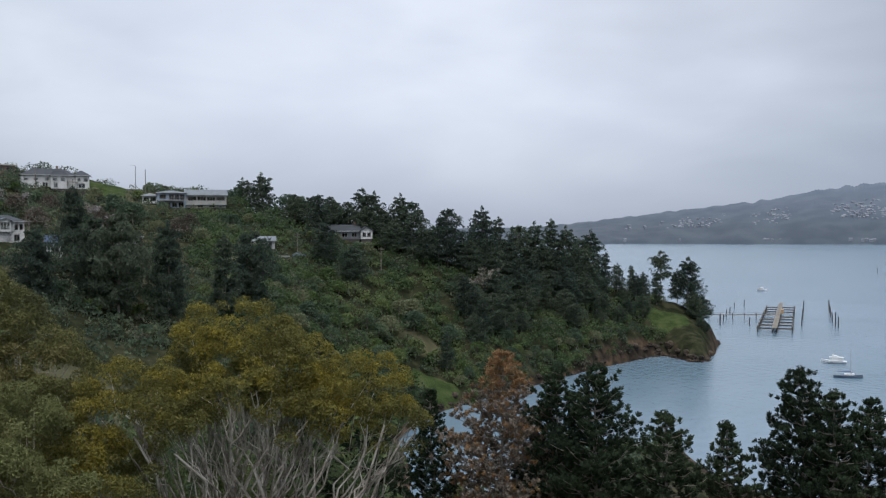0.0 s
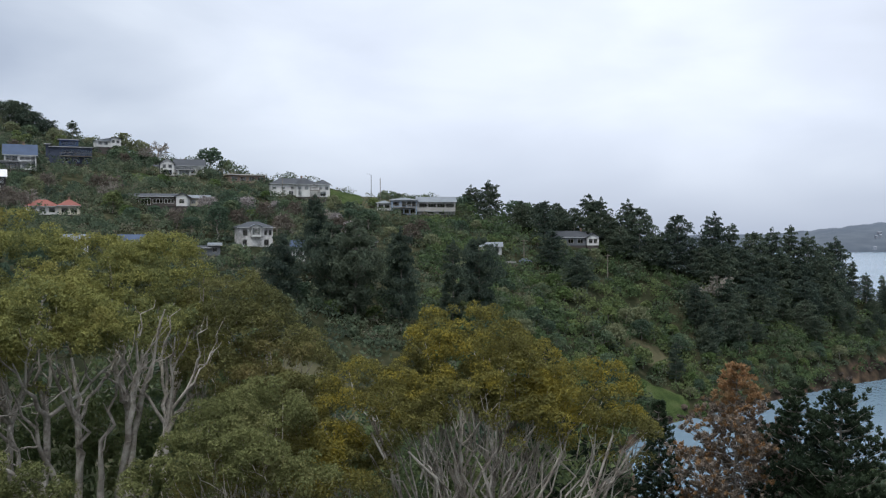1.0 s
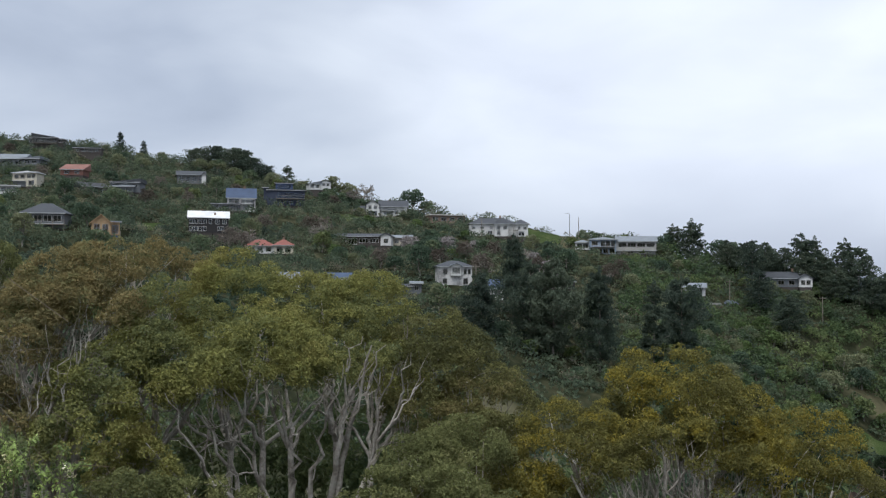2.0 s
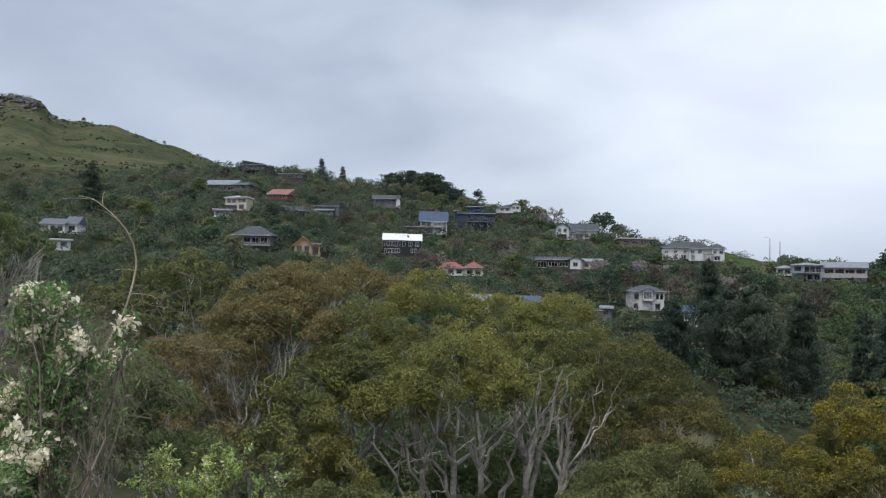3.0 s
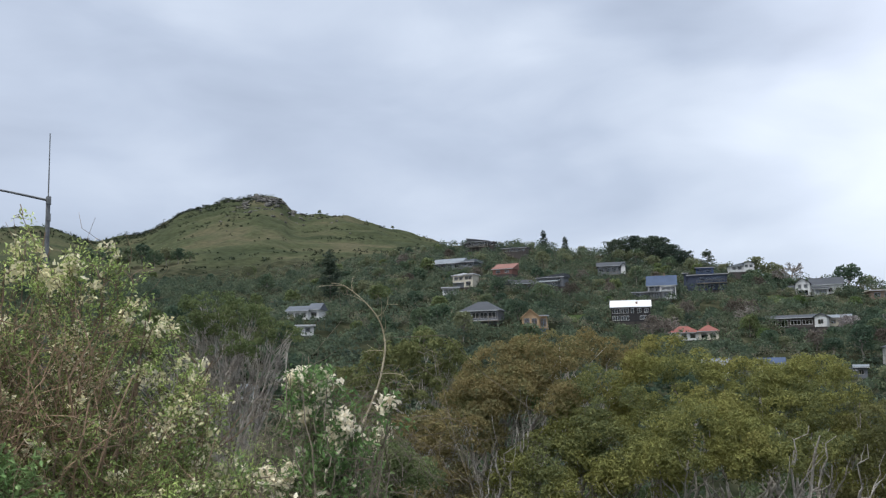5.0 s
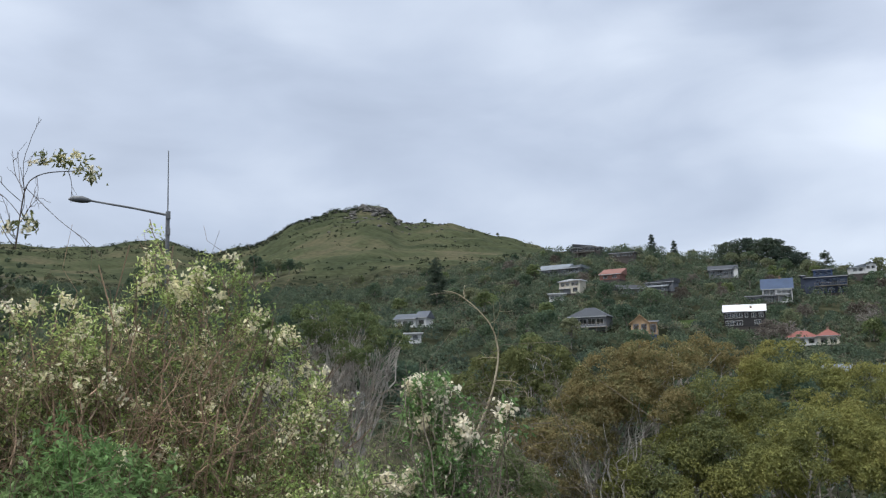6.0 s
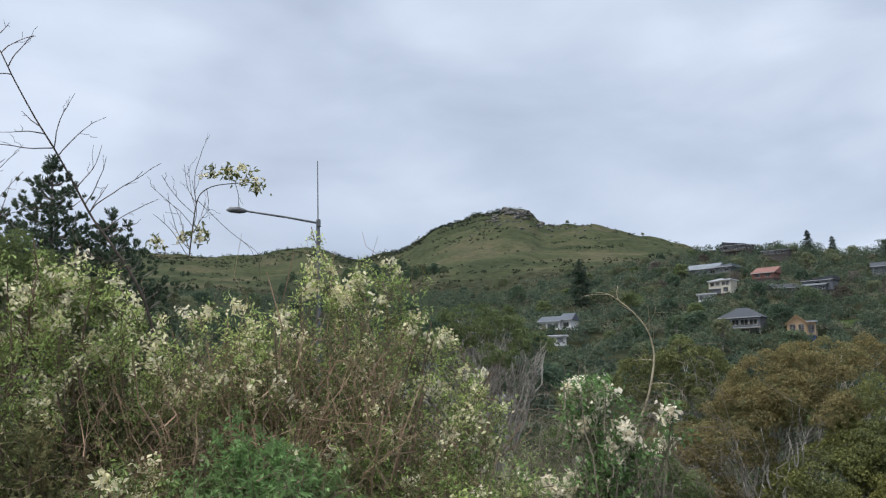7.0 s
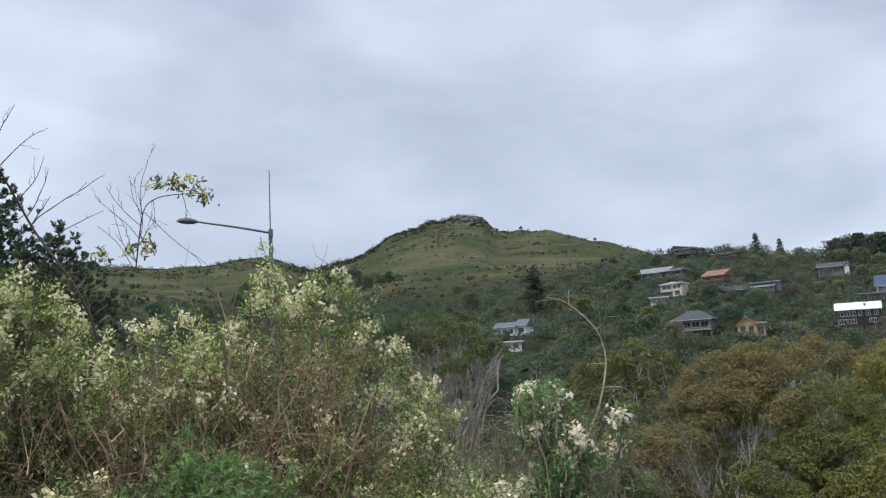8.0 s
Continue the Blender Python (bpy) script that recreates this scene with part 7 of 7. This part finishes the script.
    if flowers:
        piece("blossom", bloom, petals or M_PETAL, shrub, "cream pea-like flowers")
    return shrub


flowering_shrub("tall flowering shrub with pale leaves and cream blossom", (-76, 5.2), (
    (-81.8, 1.4, 5.43, 0.33), (-80.0, 3.3, 5.44, 0.16), (-76.3, 2.7, 5.44, 0.28), (-72.9, 4.8, 5.55, 0.27), (-70.4, 5.7, 5.55, 0.18), (-73.9, 6.7, 5.55, 0.10), (-68.8, 2.8, 5.55, 0.26), (-72.6, 1.4, 5.35, 0.33),
    (-77.2, 0.2, 5.24, 0.36), (-81.6, -1.1, 5.23, 0.33), (-68.9, -0.3, 5.45, 0.33), (-66.6, 1.8, 5.55, 0.16), (-66.1, -1.9, 5.45, 0.26), (-63.9, -1.4, 5.45, 0.11), (-70.8, -3.3, 5.25, 0.33), (-74.5, -2.6, 5.25, 0.33),
    (-66.1, -5.5, 5.25, 0.28), (-64.8, -8.2, 5.15, 0.26), (-64.6, -3.6, 5.4, 0.18), (-63.2, -6.2, 5.35, 0.17), (-63.8, -9.8, 5.2, 0.22), (-65.0, -0.4, 5.5, 0.13), (-62.4, -8.6, 5.3, 0.15), (-69.7, -7.3, 5.15, 0.36), (-75.2, -7.3, 5.04, 0.4), (-83.0, -7.0, 4.6, 0.4)), 71, M_BUSHLEAF, 330, 0.025, 0.42, bunch=(3, 6), petal=0.029, leaves=11)
flowering_shrub("flowering shrub with pale leaves at the edge of the lookout", (-90, 5.2), (
    (-88.6, 5.2, 5.41, 0.27), (-86.1, 5.2, 5.42, 0.25), (-89.5, 1.7, 5.41, 0.36), (-85.4, 1.7, 5.42, 0.33), (-87.8, 6.7, 5.42, 0.13), (-92.7, 4.2, 5.40, 0.4), (-96.0, -1.0, 5.0, 0.45), (-90.5, -2.6, 5.0, 0.3), (-92.5, -6.5, 4.8, 0.36), (-88.0, -0.6, 5.2, 0.25)), 72, M_BUSHLEAF, 330, 0.026, 0.5, bunch=(3, 6), petal=0.029, leaves=11)
flowering_shrub("bright green leafy shrub with a few white flowers", (-77, 4.2), (
    (-76.2, -4.4, 4.64, 0.23), (-78.0, -5.6, 4.64, 0.2), (-74.0, -5.4, 4.65, 0.15), (-77.0, -8.5, 4.2, 0.3)), 73, M_FRESH, 900, 0.036, 0.12, leaves=12)
# dark leaf colour doubles as the shade inside the flowering shrubs
flowering_shrub("dense dark-leaved shrub filling the shaded inside of the flowering shrubs", (-88, 5.6), (
    (-88.5, -2.9, 5.5, 0.36), (-85.8, -2.2, 5.5, 0.34), (-83.2, -4.6, 5.3, 0.36), (-89.5, -6.1, 5.2, 0.40), (-84.6, -7.4, 5.1, 0.40), (-88.6, -3.2, 4.75, 0.22), (-86.6, -5.2, 4.7, 0.24), (-89.8, -6.2, 4.6, 0.3), (-86.2, -8.4, 4.6, 0.28), (-79.1, -2.8, 6.34, 0.5), (-74.4, -3.7, 6.35, 0.5), (-69.8, -4.2, 6.35, 0.45), (-66.0, -7.0, 5.9, 0.4)), 74, M_DARKLEAF, 420, 0.032, 0.0,
    name="shrub", leaves=13)
flowering_shrub("slender flowering branch heavy with white-pink blossom", (-57.5, 4.9), (
    (-58.3, -0.6, 5.34, 0.11), (-59.4, -2.3, 5.35, 0.09), (-56.9, -3.4, 5.34, 0.12), (-58.5, -4.5, 5.34, 0.13), (-59.4, -0.5, 5.35, 0.07), (-54.5, -1.5, 5.34, 0.04), (-57.3, -5.4, 5.34, 0.13), (-55.7, -3.9, 5.34, 0.06),
    (-59.7, -5.7, 5.35, 0.12), (-62.5, -5.2, 5.35, 0.06), (-58.7, -7.8, 5.35, 0.2), (-60.5, -10.0, 4.9, 0.2)), 75, M_FRESH, 1700, 0.036, 0.5, petal=0.034, bunch=(3, 6), petals=M_PINKPETAL, twig_mat=M_GREYTWIG)
flowering_shrub("low leafy shrub with pale blossom farther down the bank", (-51, 9), (
    (-53.1, -9.5, 9.44, 0.25), (-49.3, -9.3, 9.45, 0.25), (-51.1, -10.8, 9.44, 0.30), (-47.3, -10.9, 9.45, 0.22), (-53.6, -11.4, 9.44, 0.27), (-50.0, -13.0, 9, 0.4)), 76, M_BUSHLEAF, 220, 0.05, 0.2)

flowering_shrub("leafy green shrub below the flowering shrub", (-70, 4.9), (
    (-69.5, -7.0, 4.95, 0.26), (-67.0, -8.5, 4.85, 0.28), (-71.2, -9.0, 4.8, 0.3), (-72.6, -6.4, 4.95, 0.24), (-68.6, -4.8, 5.1, 0.2), (-65.2, -9.6, 4.8, 0.28), (-69.8, -5.6, 4.9, 0.24), (-67.2, -6.6, 4.9, 0.24), (-70.5, -3.4, 5.0, 0.2), (-72.0, -8.4, 4.7, 0.24)), 79, M_BUSHLEAF, 400, 0.026, 0.25, petal=0.024,
    leaves=11)
flowering_shrub("grey-green leafy shrub among dry canes", (-63, 7.5), (
    (-62.8, -5.5, 7.6, 0.34), (-64.8, -6.8, 7.4, 0.36), (-61.6, -7.4, 7.4, 0.36), (-63.5, -9.5, 7.2, 0.45), (-60.2, -6.6, 7.8, 0.34), (-66.5, -9.0, 7.2, 0.4)), 78, M_BUSHLEAF, 230, 0.03, 0.0,
    name="shrub", twig_mat=M_GREYTWIG, leaves=6)
flowering_shrub("brown half-dead twiggy growth inside the flowering shrub", (-75, 5.0), (
    (-77.5, 0.6, 5.05, 0.30), (-74.0, 1.4, 5.1, 0.28), (-71.0, 0.8, 5.1, 0.30), (-75.5, -1.6, 5.0, 0.34), (-71.0, -2.2, 5.0, 0.34), (-80.5, -0.6, 5.05, 0.28), (-85.0, -1.5, 5.1, 0.28), (-68.4, -5.0, 5.0, 0.3), (-81.8, -4.6, 4.9, 0.34), (-72.8, -4.8, 4.9, 0.3), (-83.4, -8.0, 4.6, 0.3)), 77, M_DARKLEAF, 430, 0.024, 0.0,
    name="dry_shrub", leaves=3, twig_mat=M_RUSSET)


def bare_branch(label, line, dist, seed, mat, r0, r1, twigs, tufts=(), fine=2):
    """A branch along a line of (bearing, rise). twigs: (share along it, heading, length, bend), in degrees across the view;
    tufts: (bearing, rise, radius) of leafy, flowering tips."""
    g = np.random.RandomState(seed)
    first = np.array(spot(*line[0], dist))
    ob = root("bare_branch", Matrix.Translation(Vector(first)), label, "branch", "lookout shrubs")

    def course(p, n):
        p = np.array(p, float)
        u = np.linspace(0, len(p) - 1, n)
        return np.stack([ramp(u, np.arange(len(p)), p[:, k]) for k in range(2)], -1)

    way = course(line, len(line) * 4)
    depth = np.cumsum(g.normal(size=len(way)) * 0.004)
    stem = Geo()
    pts = np.array([spot(b, e, dist + d) for (b, e), d in zip(way, depth)]) - first
    stem.tube(pts, np.linspace(r0, r1, len(pts)), 7)
    branch = piece("branch", stem, mat, ob)
    for share, heading, length, bend in twigs:
        k = min(int(share * (len(way) - 1)), len(way) - 1)
        p, d, a = way[k].copy(), depth[k], radians(heading)
        trail, drift = [p.copy()], g.normal() * 0.03
        for q in range(8):
            p = p + np.array([math.cos(a) / math.cos(radians(p[1])), math.sin(a)]) * length / 8
            a += radians(bend / 8 + g.normal() * 5)
            trail.append(p.copy())
        tw = Geo()
        t3 = np.array([spot(b, e, dist + d + drift * q) for q, (b, e) in enumerate(trail)]) - first
        tw.tube(t3, np.linspace(min(0.0034, r0 * 0.5), 0.0013, 9), 5)
        for q in range(fine):
            m = t3[g.randint(3, 8)]
            tw.limb(g, m, m + (t3[-1] - t3[3]) * g.uniform(0.2, 0.45) + g.normal(size=3) * 0.035, 0.0016, 0.001, kink=0.1, steps=5, sides=3)
        piece("twig", tw, mat, branch)
    for b, e, r in tufts:
        green, bloom = Geo(), Geo()
        c = np.array(spot(b, e, dist)) - first
        n = int(1000 * r)
        green.blades(g, c + g.normal(size=(n, 3)) * r * 0.7, g.normal(size=(n, 3)), 0.038, 0.015)
        for _ in range(int(80 * r) + 1):
            m = c + g.normal(size=3) * r * 0.6
            bloom.blades(g, m + g.normal(size=(9, 3)) * 0.014, g.normal(size=(9, 3)), 0.028, 0.017)
        piece("foliage", green, M_DULLOLIVE, ob)
        piece("blossom", bloom, M_PETAL, ob)
    return ob


bare_branch("long bare brown branch leaning over the shrubs",
            ((-82.4, 2.4), (-83.0, 4.6), (-83.8, 6.3), (-84.8, 7.8), (-85.8, 9.2), (-86.8, 11.0), (-87.8, 12.75), (-88.8, 14.3), (-89.9, 16.2), (-90.7, 17.7), (-91.4, 18.7)), 5.42, 81, M_DARKTWIG, 0.0082, 0.0022,
            ((0.62, 80, 3.1, -20), (0.60, 58, 3.2, -35), (0.66, 172, 2.1, -10), (0.61, 184, 4.0, 10), (0.82, 168, 1.8, -5), (0.85, 70, 2.1, -15), (0.89, 58, 1.9, -35), (0.50, 55, 2.7, 25),
             (0.46, 60, 2.8, 25), (0.42, 52, 4.6, -30), (0.37, 50, 3.4, -25), (0.69, 145, 1.2, -20), (0.34, 32, 1.6, 20), (0.43, 60, 1.8, -15), (0.95, 65, 1.2, -5)))
bare_branch("thin twiggy shoot with a flowering tip",
            ((-80.9, 7.2), (-80.7, 9.1), (-80.5, 10.4), (-80.2, 10.9), (-79.5, 11.25), (-78.4, 11.4), (-77.6, 11.45), (-76.7, 11.25)), 6.0, 82, M_DARKTWIG, 0.0042, 0.002,
            ((0.29, 98, 4.0, -35), (0.29, 120, 2.3, -15), (0.15, 125, 3.2, -10), (0.02, 122, 3.0, -5), (0.04, 112, 2.4, 15), (0.12, 50, 1.7, 0), (0.72, -70, 1.7, -30), (0.30, -44, 5.4, 0),
             (0.15, 70, 2.6, 25), (0.20, 140, 2.6, -15), (0.06, 132, 3.4, -25), (0.25, 106, 2.4, 10), (0.10, 60, 2.0, 25), (0.50, -80, 1.3, -20)),
            ((-79.7, 12.0, 0.035), (-78.8, 12.0, 0.035), (-77.8, 11.8, 0.045), (-77.2, 11.2, 0.04), (-80.2, 8.5, 0.05), (-81.1, 8.3, 0.03), (-82.7, 8.1, 0.035)))
bare_branch("leafless twiggy shoots rising from the shrub",
            ((-90.4, 6.4), (-90.7, 8.0), (-91.1, 9.4), (-91.5, 10.8), (-91.9, 12.0), (-92.2, 13.0)), 5.2, 84, M_DARKTWIG, 0.0042, 0.0016,
            ((0.35, 62, 3.0, 12), (0.32, 32, 3.8, -15), (0.50, 78, 2.5, -10), (0.60, 42, 2.8, -20), (0.24, 118, 3.0, -10), (0.45, 140, 2.4, -20), (0.75, 62, 1.6, 10), (0.18, 74, 3.4, 8)))
bare_branch("dry arching branch with curling side twigs",
            ((-59.0, -8.2), (-57.6, -5.6), (-56.2, -3.2), (-55.2, -0.9), (-54.8, 1.0), (-54.9, 2.1), (-55.2, 2.9), (-55.9, 3.8), (-56.7, 4.5), (-57.3, 4.85), (-57.9, 4.95)), 8.5, 83, M_DRYTWIG, 0.012, 0.002,
            ((0.58, 75, 1.6, 60), (0.50, 60, 1.2, 50), (0.70, 150, 1.4, 40), (0.34, 10, 2.4, -90), (0.88, 170, 1.6, 30), (0.80, 100, 0.9, -40), (0.62, 30, 1.5, 70), (0.40, 160, 1.2, 30)))
# a tangle of dry grey-brown canes between the shrubs
g_cane = np.random.RandomState(88)
cane_foot = np.array(at(-63, 8.0, float(ground_height(-63, 8.0))))
canes = root("dry_shrub", Matrix.Translation(Vector(cane_foot)), "leafless grey-brown shrub of tangled canes", "shrub", "lookout shrubs")
cg = Geo()
for _ in range(380):
    b, e = g_cane.uniform(-63.5, -54.5), g_cane.uniform(-9, -1.0)
    tip = np.array(spot(b, e, g_cane.uniform(7, 9))) - cane_foot
    foot_p = tip - np.array([g_cane.normal() * 0.6, g_cane.normal() * 0.6, g_cane.uniform(-0.1, 0.5)])
    cg.limb(g_cane, foot_p, tip, 0.0022, 0.001, sag=g_cane.uniform(-0.1, 0.4), kink=0.16, steps=7, sides=3)
piece("branchwork", cg, M_GREYTWIG, canes)


def street_lamp():
    base_z = float(ground_height(-74.25, 36))
    lamp = root("street_lamp", local(-74.25, 36, base_z), "galvanised street lamp with a long outreach arm", "lamp")
    top = float(spot(-74.25, 9.8, 36)[2]) - base_z
    tip = float(spot(-74.3, 13.55, 36)[2]) - base_z
    p = Geo()
    p.tube([(0, 0, -0.5), (0, 0, 3), (0, 0, top + 0.1)], (0.11, 0.09, 0.075), 10)
    piece("pole", p, M_LAMPGREY, lamp, smooth=True)
    w = Geo()
    w.tube([(0.0, 0.1, top - 0.8), (0.0, 0.1, tip)], (0.03, 0.018), 6)
    piece("whip_aerial", w, M_LAMPGREY, lamp, "thin grey rod above the pole")
    c = Geo()
    c.box(-0.06, 0.1, -0.1, 0.14, top - 0.75, top - 0.5)
    piece("bracket", c, M_LAMPGREY, lamp)
    c = Geo()
    c.box(-0.06, 0.1, -0.1, 0.14, top - 0.15, top + 0.12)
    piece("bracket", c, M_LAMPGREY, lamp)
    a = Geo()
    a.tube([(-0.05, 0, top), (-1.2, 0, top + 0.22), (-2.75, 0, top + 0.47)], (0.045, 0.04, 0.035), 8)
    piece("arm", a, M_LAMPGREY, lamp, smooth=True)
    h = Geo()
    h.tube([(-2.68, 0, top + 0.46), (-2.8, 0, top + 0.47), (-3.0, 0, top + 0.5), (-3.3, 0, top + 0.52), (-3.45, 0, top + 0.5)], (0.04, 0.09, 0.13, 0.11, 0.03), 10)
    piece("lamp_head", h, M_LAMPGREY, lamp, smooth=True)


street_lamp()
